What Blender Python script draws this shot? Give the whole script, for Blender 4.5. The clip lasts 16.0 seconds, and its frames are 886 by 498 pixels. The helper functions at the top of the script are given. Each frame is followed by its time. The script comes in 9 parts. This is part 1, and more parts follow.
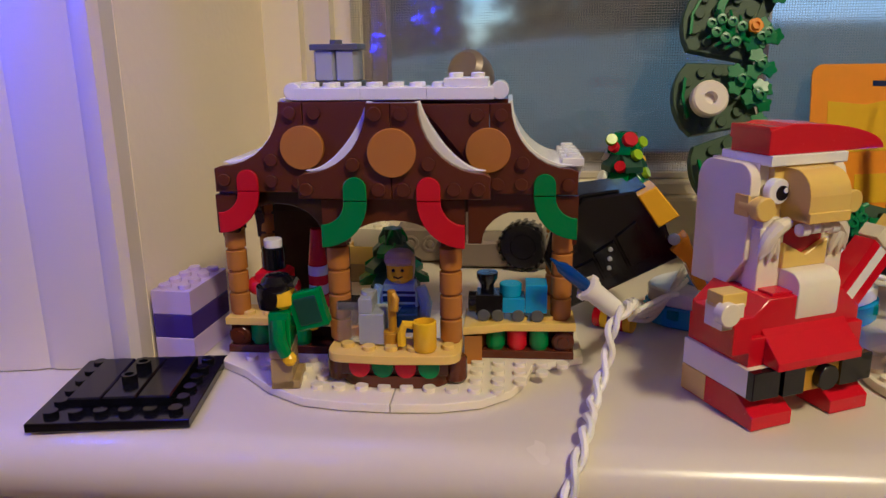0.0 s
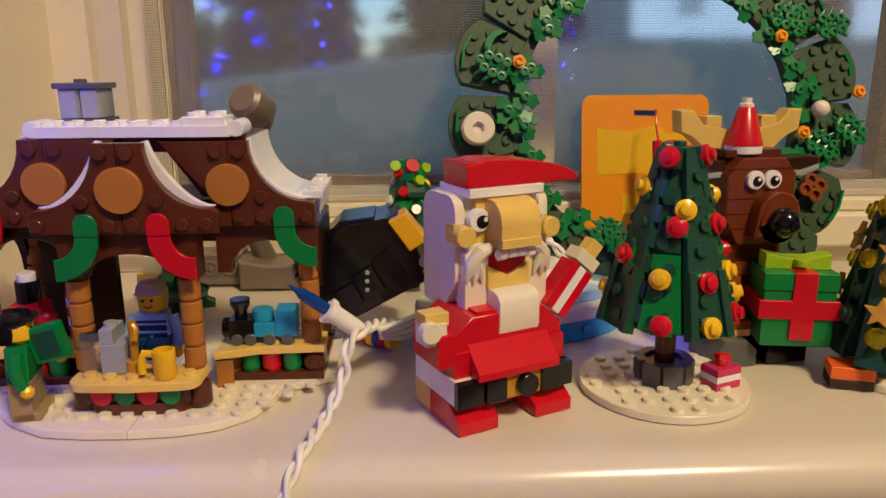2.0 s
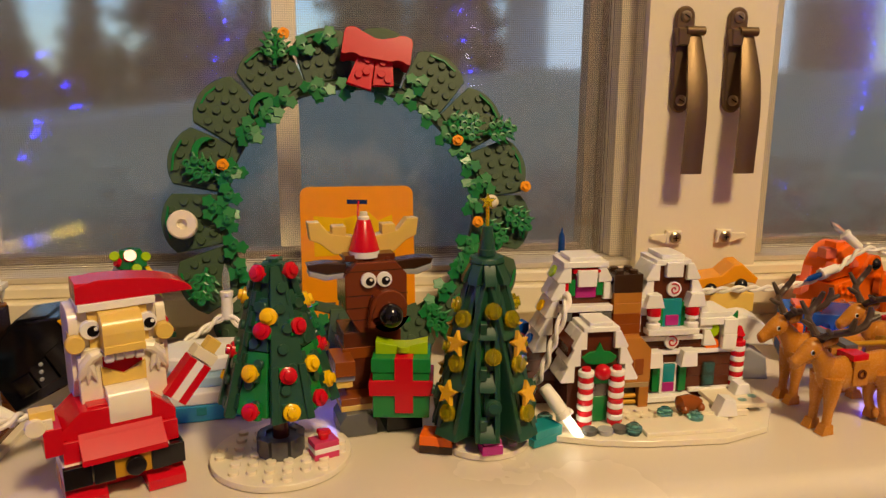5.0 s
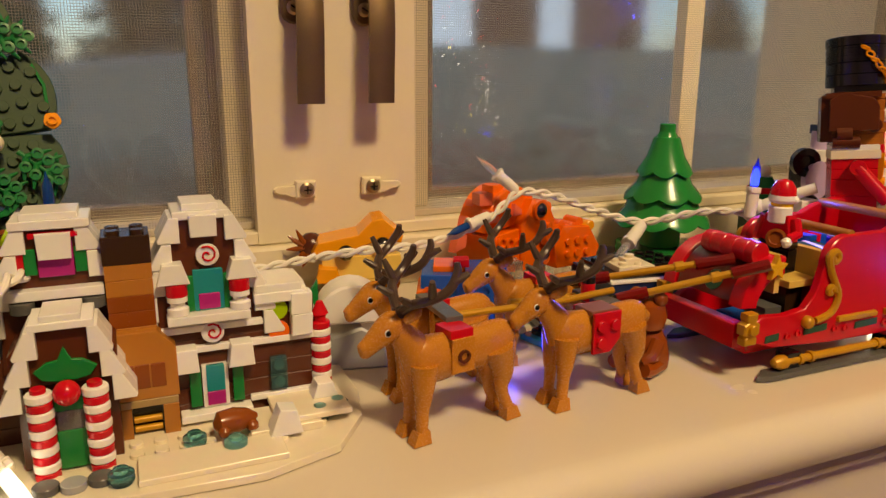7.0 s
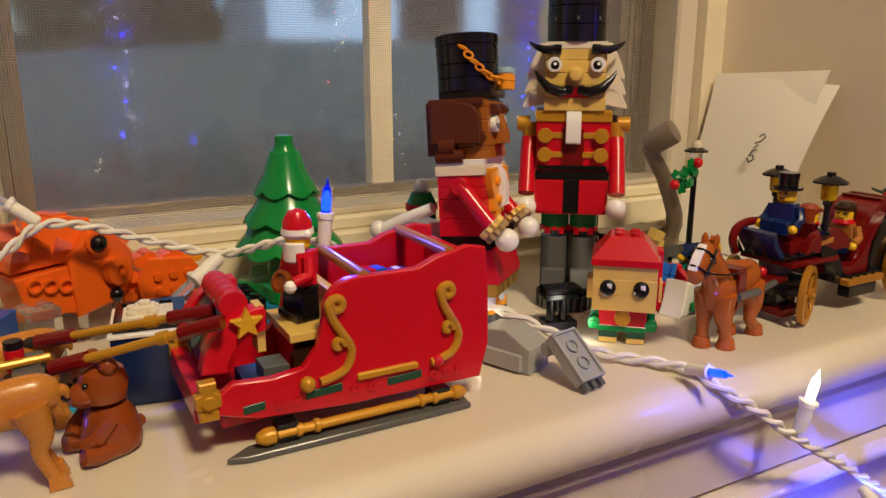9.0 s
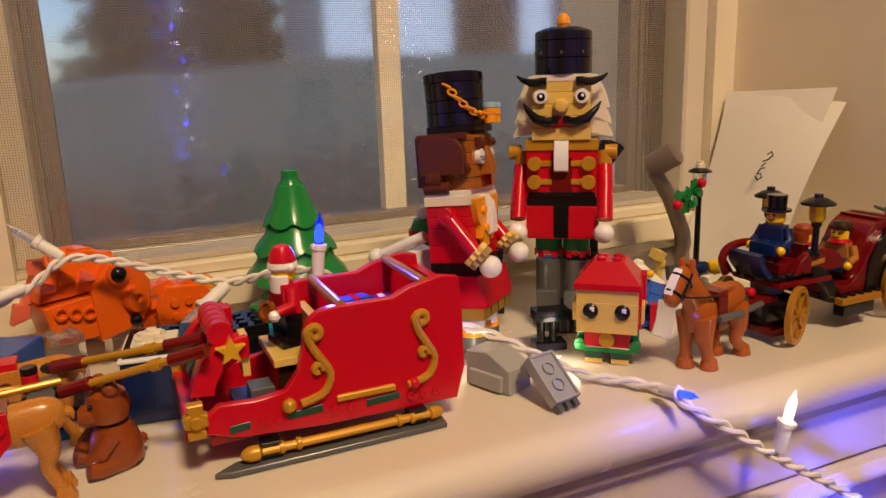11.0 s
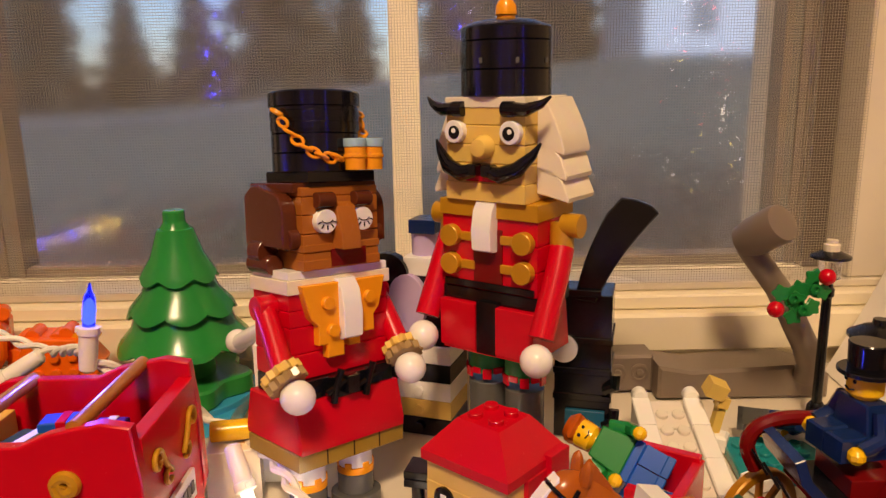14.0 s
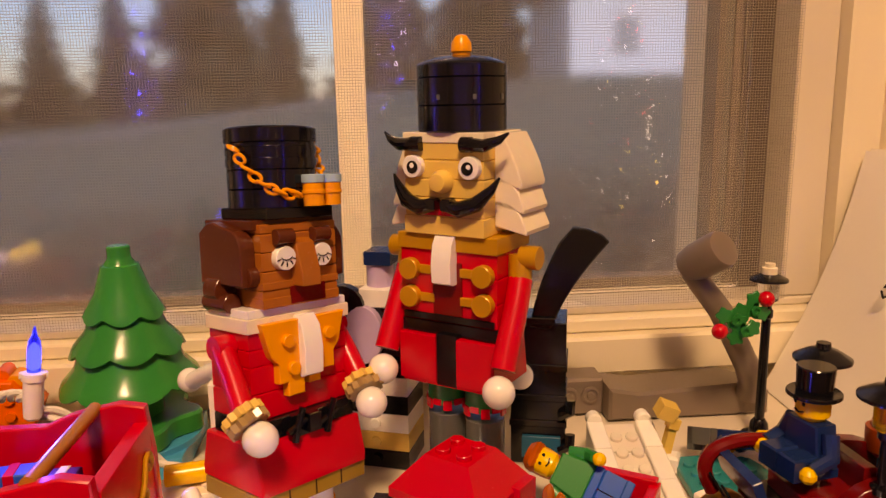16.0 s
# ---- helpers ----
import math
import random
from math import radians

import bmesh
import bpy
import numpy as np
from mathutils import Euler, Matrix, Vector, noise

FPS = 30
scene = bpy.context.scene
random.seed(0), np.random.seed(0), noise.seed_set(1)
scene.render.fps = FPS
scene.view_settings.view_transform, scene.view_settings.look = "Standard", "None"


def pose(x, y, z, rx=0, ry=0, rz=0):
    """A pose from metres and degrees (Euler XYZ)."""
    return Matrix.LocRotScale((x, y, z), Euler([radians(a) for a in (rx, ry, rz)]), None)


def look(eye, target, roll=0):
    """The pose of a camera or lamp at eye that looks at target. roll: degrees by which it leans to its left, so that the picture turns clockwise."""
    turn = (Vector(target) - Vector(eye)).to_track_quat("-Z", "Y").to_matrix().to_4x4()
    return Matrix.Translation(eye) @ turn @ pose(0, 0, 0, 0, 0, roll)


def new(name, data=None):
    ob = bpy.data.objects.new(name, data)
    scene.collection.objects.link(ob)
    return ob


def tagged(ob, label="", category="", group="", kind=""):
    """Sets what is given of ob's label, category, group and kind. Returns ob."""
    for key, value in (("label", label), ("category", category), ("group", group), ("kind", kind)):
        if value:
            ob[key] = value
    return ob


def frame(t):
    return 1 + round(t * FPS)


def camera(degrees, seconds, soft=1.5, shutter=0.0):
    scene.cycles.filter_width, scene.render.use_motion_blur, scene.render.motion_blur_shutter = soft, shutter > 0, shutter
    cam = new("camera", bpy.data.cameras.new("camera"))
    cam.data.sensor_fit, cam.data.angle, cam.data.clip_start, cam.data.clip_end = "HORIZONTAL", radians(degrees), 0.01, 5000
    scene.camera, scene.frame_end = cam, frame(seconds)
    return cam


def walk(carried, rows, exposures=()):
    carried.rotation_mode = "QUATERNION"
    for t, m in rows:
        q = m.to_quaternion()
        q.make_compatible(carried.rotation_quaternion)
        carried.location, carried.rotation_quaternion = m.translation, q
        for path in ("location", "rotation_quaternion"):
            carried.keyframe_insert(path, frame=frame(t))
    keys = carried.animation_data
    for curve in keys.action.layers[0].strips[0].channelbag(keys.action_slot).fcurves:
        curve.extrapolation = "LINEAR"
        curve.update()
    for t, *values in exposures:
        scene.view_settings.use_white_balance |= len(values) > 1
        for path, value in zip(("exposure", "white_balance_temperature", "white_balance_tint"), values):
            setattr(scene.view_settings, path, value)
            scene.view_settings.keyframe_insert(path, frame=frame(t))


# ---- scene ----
cam = camera(62.1, 16.0, 1.4)
PATH = [
    (0, (0.012, 0.003, 0.116), (-0.1609, 1.9272, -0.401), -0.7),
    (0.5, (0.0121, 0.004, 0.117), (-0.1667, 1.9334, -0.377), -1.1),
    (1, (0.0109, -0.0, 0.12), (-0.1325, 1.9403, -0.343), -1.3),
    (1.5, (0.0107, -0.008, 0.115), (0.0153, 1.9318, -0.37), -0.4),
    (2, (0.0716, -0.0129, 0.126), (0.1671, 1.9241, -0.363), -0.2),
    (2.5, (0.1306, -0.0117, 0.128), (0.26, 1.9192, -0.378), -0.3),
    (3, (0.1465, -0.0152, 0.132), (0.2851, 1.9195, -0.357), -0.7),
    (3.2, (0.1445, -0.0181, 0.133), (0.298, 1.9191, -0.339), -0.8),
    (5.3, (0.2323, -0.0898, 0.174), (0.5298, 1.8439, -0.241), 0.3),
    (5.5, (0.2631, -0.0958, 0.167), (0.5348, 1.8418, -0.245), 0.3),
    (6, (0.3258, -0.0737, 0.151), (0.6214, 1.8601, -0.267), 0.1),
    (6.5, (0.3551, -0.0336, 0.143), (0.8492, 1.8511, -0.306), -0),
    (7, (0.3565, 0.0124, 0.134), (1.1296, 1.7945, -0.342), 0.3),
    (7.5, (0.3874, 0.0074, 0.129), (1.3692, 1.6791, -0.363), 1),
    (8, (0.4499, -0.0075, 0.136), (1.4886, 1.6274, -0.36), 1.4),
    (8.5, (0.5159, -0.0095, 0.141), (1.5046, 1.6569, -0.355), 0.9),
    (9, (0.5579, -0.0098, 0.139), (1.4847, 1.6935, -0.349), -0),
    (9.5, (0.5674, -0.0271, 0.147), (1.4501, 1.7066, -0.318), -0.8),
    (10, (0.5808, -0.0455, 0.155), (1.4242, 1.7114, -0.299), -1.3),
    (10.2, (0.5778, -0.0474, 0.155), (1.4014, 1.7181, -0.295), -1.6),
    (12.3, (0.6502, -0.0327, 0.144), (1.3047, 1.7961, -0.332), -0.8),
    (12.5, (0.7072, -0.0344, 0.144), (1.2924, 1.8185, -0.334), -0.7),
    (13, (0.8088, -0.0155, 0.15), (1.1567, 1.8937, -0.334), -1.1),
    (13.5, (0.822, 0.0211, 0.15), (0.9566, 1.9579, -0.327), -1.2),
    (14, (0.797, 0.0559, 0.155), (0.807, 2.0075, -0.283), -1.1),
    (14.5, (0.7933, 0.065, 0.163), (0.7786, 2.0264, -0.228), -0.9),
    (15, (0.7933, 0.064, 0.157), (0.8077, 2.0305, -0.207), -0.9),
    (15.5, (0.7942, 0.063, 0.158), (0.8597, 2.0289, -0.203), -1),
    (16, (0.788, 0.0561, 0.161), (0.9781, 2.0072, -0.233), -1.1),
]
walk(cam, [(t, look(eye, target, roll)) for t, eye, target, roll in PATH],
     [(0, -0.2, 5350, 3), (1, -0.1, 5850, 4), (1.5, 0.0, 5950, 5), (2.5, -0.02, 5900, 6), (3.2, -0.02, 5900, 5), (5.5, -0.1, 7050, 10), (7, -0.18, 7200, 9), (8, -0.2, 6450, 5), (9, -0.2, 5850, 7), (10, -0.2, 6050, 14), (12.5, -0.22, 6750, 19),
      (13, -0.2, 6800, 21), (14.5, 0.03, 6900, 23), (15.5, -0.04, 7800, 32), (16, -0.05, 8300, 35)])

# ---- world and lights ----
world = bpy.data.worlds.new("dusk_sky")
scene.world = world
world.use_nodes = True
wn, wl = world.node_tree.nodes, world.node_tree.links
sky = wn.new("ShaderNodeTexSky")
sky.sky_type, sky.sun_disc = "NISHITA", False
sky.sun_elevation, sky.sun_rotation = radians(21.0), radians(180)
sky.ozone_density, sky.dust_density, sky.air_density = 5.0, 0.5, 1.0
wn["Background"].inputs["Strength"].default_value = 0.15
wl.new(sky.outputs["Color"], wn["Background"].inputs["Color"])


def lamp(name, kind, m, watts, colour, size):
    data = bpy.data.lights.new(name, kind)
    data.energy, data.color = watts, colour
    if kind == "AREA":
        data.shape, data.size = "DISK", size
    else:
        data.shadow_soft_size = size
    ob = new(name, data)
    ob.matrix_world = m
    return ob


lamp("ceiling_lamp_light", "AREA", look((0.70, -0.76, 1.44), (0.70, -0.45, 0.0)), 33.5, (1.0, 0.745, 0.43), 0.30)
dusk = bpy.data.lights.new("low_sun", "SUN")
dusk.energy, dusk.angle, dusk.color = 2.6, radians(15), (0.56, 0.78, 1.0)
new("low_sun", dusk).matrix_world = look((0, -9.34, 3.58), (0, 0, 0))
BLUE, WARM = (0.05, 0.07, 1.0), (1.0, 0.86, 0.62)
scene.view_settings.exposure = 0.0

# ---- materials ----
def lin(c):
    """Linear colour from a hex sRGB triple."""
    v = [int(c[i:i + 2], 16) / 255 for i in (0, 2, 4)]
    return tuple(x / 12.92 if x <= 0.04045 else ((x + 0.055) / 1.055) ** 2.4 for x in v) + (1.0,)


def material(name):
    m = bpy.data.materials.new(name)
    m.use_nodes = True
    return m, m.node_tree.nodes, m.node_tree.links, m.node_tree.nodes["Principled BSDF"]


def plastic(name, hexa, rough=0.22, spread=0.06, metal=0.0, coat=0.0):
    """Moulded toy plastic: slight shade change from piece to piece, faint cloudiness and fine scuffs."""
    m, n, l, b = material(name)
    info, hsv = n.new("ShaderNodeObjectInfo"), n.new("ShaderNodeHueSaturation")
    mr = n.new("ShaderNodeMapRange")
    mr.inputs["To Min"].default_value, mr.inputs["To Max"].default_value = 1 - spread, 1 + spread
    l.new(info.outputs["Random"], mr.inputs["Value"])
    l.new(mr.outputs["Result"], hsv.inputs["Value"])
    hsv.inputs["Color"].default_value = lin(hexa)
    tc, big, fine = n.new("ShaderNodeTexCoord"), n.new("ShaderNodeTexNoise"), n.new("ShaderNodeTexNoise")
    big.inputs["Scale"].default_value, fine.inputs["Scale"].default_value = 130, 1400
    fine.inputs["Detail"].default_value = 4
    l.new(tc.outputs["Object"], big.inputs["Vector"])
    l.new(tc.outputs["Object"], fine.inputs["Vector"])
    mix = n.new("ShaderNodeMix")
    mix.data_type, mix.blend_type = "RGBA", "MULTIPLY"
    mix.inputs["Factor"].default_value = 0.10
    l.new(hsv.outputs["Color"], mix.inputs["A"])
    l.new(big.outputs["Color"], mix.inputs["B"])
    l.new(mix.outputs["Result"], b.inputs["Base Color"])
    r = n.new("ShaderNodeMapRange")
    r.inputs["To Min"].default_value, r.inputs["To Max"].default_value = rough * 0.75, rough * 1.45
    l.new(fine.outputs["Fac"], r.inputs["Value"])
    l.new(r.outputs["Result"], b.inputs["Roughness"])
    bump = n.new("ShaderNodeBump")
    bump.inputs["Strength"].default_value, bump.inputs["Distance"].default_value = 0.05, 0.0004
    l.new(big.outputs["Fac"], bump.inputs["Height"])
    l.new(bump.outputs["Normal"], b.inputs["Normal"])
    b.inputs["Metallic"].default_value = metal
    b.inputs["Specular IOR Level"].default_value = 0.5
    return m


def clear(name, hexa, rough=0.06, trans=0.9):
    m, n, l, b = material(name)
    b.inputs["Base Color"].default_value = lin(hexa)
    b.inputs["Transmission Weight"].default_value = trans
    b.inputs["Roughness"].default_value, b.inputs["IOR"].default_value = rough, 1.5
    return m


def glow(name, hexa, strength, body="FFFFFF"):
    m, n, l, b = material(name)
    b.inputs["Base Color"].default_value = lin(body)
    b.inputs["Emission Color"].default_value, b.inputs["Emission Strength"].default_value = lin(hexa), strength
    b.inputs["Roughness"].default_value = 0.1
    return m


def paint(name, hexa, rough=0.35, stain=0.10, grain=60.0, bumpy=0.08):
    """Household paint with broad uneven staining, brush grain and small dents."""
    m, n, l, b = material(name)
    tc, big, fine = n.new("ShaderNodeTexCoord"), n.new("ShaderNodeTexNoise"), n.new("ShaderNodeTexNoise")
    big.inputs["Scale"].default_value, fine.inputs["Scale"].default_value = 7, grain
    big.inputs["Detail"].default_value, fine.inputs["Detail"].default_value = 5, 6
    l.new(tc.outputs["Object"], big.inputs["Vector"])
    l.new(tc.outputs["Object"], fine.inputs["Vector"])
    ramp = n.new("ShaderNodeMapRange")
    ramp.inputs["To Min"].default_value, ramp.inputs["To Max"].default_value = 1 - stain, 1 + stain * 0.4
    l.new(big.outputs["Fac"], ramp.inputs["Value"])
    hsv = n.new("ShaderNodeHueSaturation")
    hsv.inputs["Color"].default_value = lin(hexa)
    l.new(ramp.outputs["Result"], hsv.inputs["Value"])
    l.new(hsv.outputs["Color"], b.inputs["Base Color"])
    r = n.new("ShaderNodeMapRange")
    r.inputs["To Min"].default_value, r.inputs["To Max"].default_value = rough * 0.7, rough * 1.4
    l.new(big.outputs["Fac"], r.inputs["Value"])
    l.new(r.outputs["Result"], b.inputs["Roughness"])
    bump = n.new("ShaderNodeBump")
    bump.inputs["Strength"].default_value, bump.inputs["Distance"].default_value = bumpy, 0.002
    l.new(fine.outputs["Fac"], bump.inputs["Height"])
    l.new(bump.outputs["Normal"], b.inputs["Normal"])
    return m


WHITE, CREAM = plastic("white_plastic", "F4F3EE"), plastic("cream_plastic", "F0E6CC")
RED, DRED = plastic("red_plastic", "CC0A20"), plastic("dark_red_plastic", "720E0F", 0.16)
GREEN, DGREEN, LIME = plastic("green_plastic", "12803A"), plastic("dark_green_plastic", "1B4A34", 0.32), plastic("lime_plastic", "A5CA18")
FOREST = plastic("matt_forest_plastic", "35502F", 0.5)
LEAFY = plastic("leaf_green_plastic", "147A3A", 0.3)
BROWN, DBROWN = plastic("reddish_brown_plastic", "5A2A16"), plastic("dark_brown_plastic", "362112")
NOUGAT, CHEST = plastic("nougat_plastic", "B5762F"), plastic("chestnut_plastic", "8A4513")
TAN, DTAN = plastic("tan_plastic", "E8C566"), plastic("dark_tan_plastic", "A58B5C")
YELLOW, AMBER = plastic("yellow_plastic", "F5C416"), plastic("amber_plastic", "F6A21B")
ORANGE = plastic("orange_plastic", "F7701A")
BLACK, NAVY = plastic("black_plastic", "101014", 0.14), plastic("navy_plastic", "122A5C")
GREY, DGREY = plastic("grey_plastic", "A3A6A8"), plastic("dark_grey_plastic", "5A5B5A")
BLUEP, AZURE, TEAL = plastic("blue_plastic", "1556B8"), plastic("azure_plastic", "2F9CC8"), plastic("teal_plastic", "168C92")
LAV, PURPLE, MAGENTA = plastic("lavender_plastic", "C9B4DC"), plastic("purple_plastic", "43307E"), plastic("magenta_plastic", "B02682")
GOLD = plastic("pearl_gold_plastic", "C8931C", 0.32, metal=0.2)
SBLUE = plastic("sand_blue_plastic", "9FC3D8")
PINK = plastic("raspberry_pink_plastic", "D0386A")
FROST = plastic("frosted_clear_plastic", "E6DFD2", 0.12)
CLEAR, CYELLOW, CBLUE = clear("clear_plastic", "FFFFFF"), clear("clear_yellow_plastic", "F4E22A", 0.08, 0.82), clear("clear_blue_plastic", "7FD6E0")
CABLE = plastic("white_cable_sheath", "F1EDE2", 0.4)
BULB_BLUE, BULB_WHITE = clear("lit_blue_bulb_glass", "1424FF", 0.05, 0.8), glow("lit_white_bulb", "FFF0D4", 1.8)
CORE_BLUE, CORE_WHITE = glow("lit_blue_core", "6C8AFF", 7.0), glow("lit_white_core", "FFF2D8", 7.0)
BULB_OFF, BULB_DARK = clear("unlit_bulb_glass", "F4F4FF", 0.05, 0.8), clear("unlit_blue_bulb_glass", "0F4FA8", 0.1, 0.45)
TRIM, WALL = paint("gloss_white_trim_paint", "DAD0BC", 0.24, 0.05, 40, 0.05), paint("beige_wall_paint", "F2E4C8", 0.6, 0.06, 260, 0.12)
SASH = paint("cream_vinyl_window", "E8DDC0", 0.4, 0.05, 200, 0.05)
METAL = plastic("antique_bronze", "7E6A50", 0.44, 0.0, 1.0)
CRANK = plastic("bronze_painted_crank", "84766A", 0.36, 0.0, 0.25)
SCREW = plastic("steel_screw", "B9A98C", 0.3, 0.0, 1.0)
CARD = paint("white_card", "EFE9DE", 0.6, 0.04, 300, 0.05)
CEIL = paint("white_ceiling_paint", "EFEAE0", 0.7, 0.05, 200, 0.1)
WIRE = paint("grey_screen_wire", "A89F8D", 0.5, 0.05)
FLOOR = paint("unseen_brown_floor", "6E4A30", 0.4, 0.25, 30, 0.1)

# ---- building kit, in millimetres ----
from collections import namedtuple
from functools import lru_cache

Geo = namedtuple("Geo", "verts faces")
MESHES = {}
I4 = Matrix.Identity(4)


def at(x, y, z, rx=0, ry=0, rz=0):
    return pose(x, y, z, rx, ry, rz)


def rings(rows, cap0=True, cap1=True, closed=True):
    """Faces between rings of equal length."""
    n, verts, faces = len(rows[0]), [v for r in rows for v in r], []
    for i in range(len(rows) - 1):
        for j in range(n if closed else n - 1):
            k = (j + 1) % n
            faces.append((i * n + j, i * n + k, (i + 1) * n + k, (i + 1) * n + j))
    if cap0:
        faces.append(tuple(range(n - 1, -1, -1)))
    if cap1:
        faces.append(tuple(range((len(rows) - 1) * n, len(rows) * n)))
    return Geo(tuple(verts), tuple(faces))


def join(*parts):
    """One geo of several (geo, matrix) pairs."""
    verts, faces = [], []
    for g, m in parts:
        o = len(verts)
        verts += [tuple(m @ Vector(v)) for v in g.verts]
        faces += [tuple(i + o for i in f) for f in g.faces]
    return Geo(tuple(verts), tuple(faces))


@lru_cache(None)
def lathe(profile, n=20):
    """A turned piece: (radius, z) pairs from bottom to top."""
    rows = [[(r * math.cos(2 * math.pi * j / n), r * math.sin(2 * math.pi * j / n), z) for j in range(n)] for r, z in profile]
    return rings(rows)


@lru_cache(None)
def cyl(r, h, n=20, b=0.25):
    return lathe(((r - b, 0), (r, b), (r, h - b), (r - b, h)), n)


@lru_cache(None)
def hoop(profile, n=32):
    """A turned ring, open in the middle; the profile runs round its section."""
    return rings([[(r * math.cos(2 * math.pi * j / n), r * math.sin(2 * math.pi * j / n), z) for j in range(n)] for r, z in profile + profile[:1]], False, False)


@lru_cache(None)
def cone(r0, r1, h, n=20, b=0.2):
    return lathe(((r0 - b, 0), (r0, b), (r1, h - b), (max(r1 - b, 0.02), h)), n)


@lru_cache(None)
def ball(r, n=16):
    k = n // 2
    return lathe(tuple((max(r * math.sin(math.pi * i / k), 0.01), r - r * math.cos(math.pi * i / k)) for i in range(k + 1)), n)


def inset(poly, b):
    out, n = [], len(poly)
    for i in range(n):
        (ax, ay), (px, py), (cx, cy) = poly[i - 1], poly[i], poly[(i + 1) % n]
        d1, d2 = Vector((px - ax, py - ay)), Vector((cx - px, cy - py))
        if d1.length < 1e-6 or d2.length < 1e-6:
            out.append((px, py))
            continue
        d1, d2 = d1.normalized(), d2.normalized()
        n1, n2 = Vector((-d1.y, d1.x)), Vector((-d2.y, d2.x))
        s = n1 + n2
        s = n1 * b if s.length < 1e-3 else s * (b / max(s.dot(n1), 0.35))
        out.append((px + s.x, py + s.y))
    return out


def ccw(poly):
    a = sum(poly[i - 1][0] * poly[i][1] - poly[i][0] * poly[i - 1][1] for i in range(len(poly)))
    return list(poly) if a > 0 else list(poly)[::-1]


@lru_cache(None)
def slab(poly, h, b=0.25):
    """A plan outline (x, y) raised from z 0 to h, its edges eased."""
    p = ccw(poly)
    q = inset(p, b)
    return rings([[(x, y, z) for x, y in o] for o, z in ((q, 0), (p, b), (p, h - b), (q, h))])


@lru_cache(None)
def prism(poly, d, b=0.25):
    """A front outline (x, z) carried from y 0 back to d, its edges eased."""
    p = ccw(poly)
    q = inset(p, b)
    return rings([[(x, y, z) for x, z in o] for o, y in ((q, d), (p, d - b), (p, b), (q, 0))])


@lru_cache(None)
def box(w, d, h, b=0.25):
    """Centred over the origin in x and y, from z 0 to h."""
    return slab(((-w / 2, -d / 2), (w / 2, -d / 2), (w / 2, d / 2), (-w / 2, d / 2)), h, b)


STUD = ((2.4, 0), (2.4, 1.5), (2.2, 1.7))


@lru_cache(None)
def brick(nx, ny, plates, studs=True):
    """A studded brick of nx by ny studs, its near left corner at the origin."""
    w, d, h = nx * 8, ny * 8, plates * 3.2
    parts = [(box(w - 0.14, d - 0.14, h - 0.06), at(w / 2, d / 2, 0))]
    if studs:
        parts += [(lathe(STUD, 12), at(4 + 8 * i, 4 + 8 * j, h - 0.1)) for i in range(int(nx)) for j in range(int(ny))]
    return join(*parts)


@lru_cache(None)
def tube(points, r, n=8, ends=True):
    """A round rod along points; r may be a tuple, one radius for each."""
    pts = [Vector(p) for p in points]
    rs = r if isinstance(r, tuple) else (r,) * len(pts)
    rows, side = [], None
    for i, p in enumerate(pts):
        t = (pts[min(i + 1, len(pts) - 1)] - pts[max(i - 1, 0)]).normalized()
        side = (Vector((0, 0, 1)) if abs(t.z) < 0.9 else Vector((1, 0, 0))) if side is None else side
        u = (side - t * side.dot(t)).normalized()
        v = t.cross(u)
        side = u
        rows.append([tuple(p + rs[i] * (u * math.cos(a) + v * math.sin(a))) for a in (2 * math.pi * j / n for j in range(n))])
    return rings(rows, ends, ends)


def spline(pts, n=10):
    """Smooth points through a few given ones."""
    P = [Vector(p) for p in pts]
    out = []
    for i in range(len(P) - 1):
        a, b, c, d = P[max(i - 1, 0)], P[i], P[i + 1], P[min(i + 2, len(P) - 1)]
        for j in range(n):
            t = j / n
            out.append(0.5 * ((2 * b) + (c - a) * t + (2 * a - 5 * b + 4 * c - d) * t * t + (3 * b - a - 3 * c + d) * t ** 3))
    return out + [P[-1]]


def limb(points, radii, n=14, steps=4):
    """A rod that swells and bends smoothly through a few points."""
    flow = spline([(p[0], p[1], p[2]) for p in points], steps)
    size = [max(0.3, v.x) for v in spline([(r, 0, 0) for r in radii], steps)]
    return tube(tuple(tuple(p) for p in flow), tuple(size), n)


def arc(cx, cy, r, a0, a1, n=8):
    return [(cx + r * math.cos(radians(a0 + (a1 - a0) * i / n)), cy + r * math.sin(radians(a0 + (a1 - a0) * i / n))) for i in range(n + 1)]


def mesh_of(name, geos, mats):
    """A mesh in metres from (geo, matrix, slot) triples in millimetres."""
    verts, faces, slots = [], [], []
    for g, m, s in geos:
        o = len(verts)
        verts += [tuple(0.001 * (m @ Vector(v))) for v in g.verts]
        turn = -1 if m.determinant() < 0 else 1
        faces += [tuple(i + o for i in f[::turn]) for f in g.faces]
        slots += [s] * len(g.faces)
    me = bpy.data.meshes.new(name)
    me.from_pydata(verts, [], faces)
    for m in mats:
        me.materials.append(m)
    me.polygons.foreach_set("material_index", slots)
    me.polygons.foreach_set("use_smooth", [True] * len(faces))
    me.set_sharp_from_angle(angle=radians(34))
    me.update()
    return me


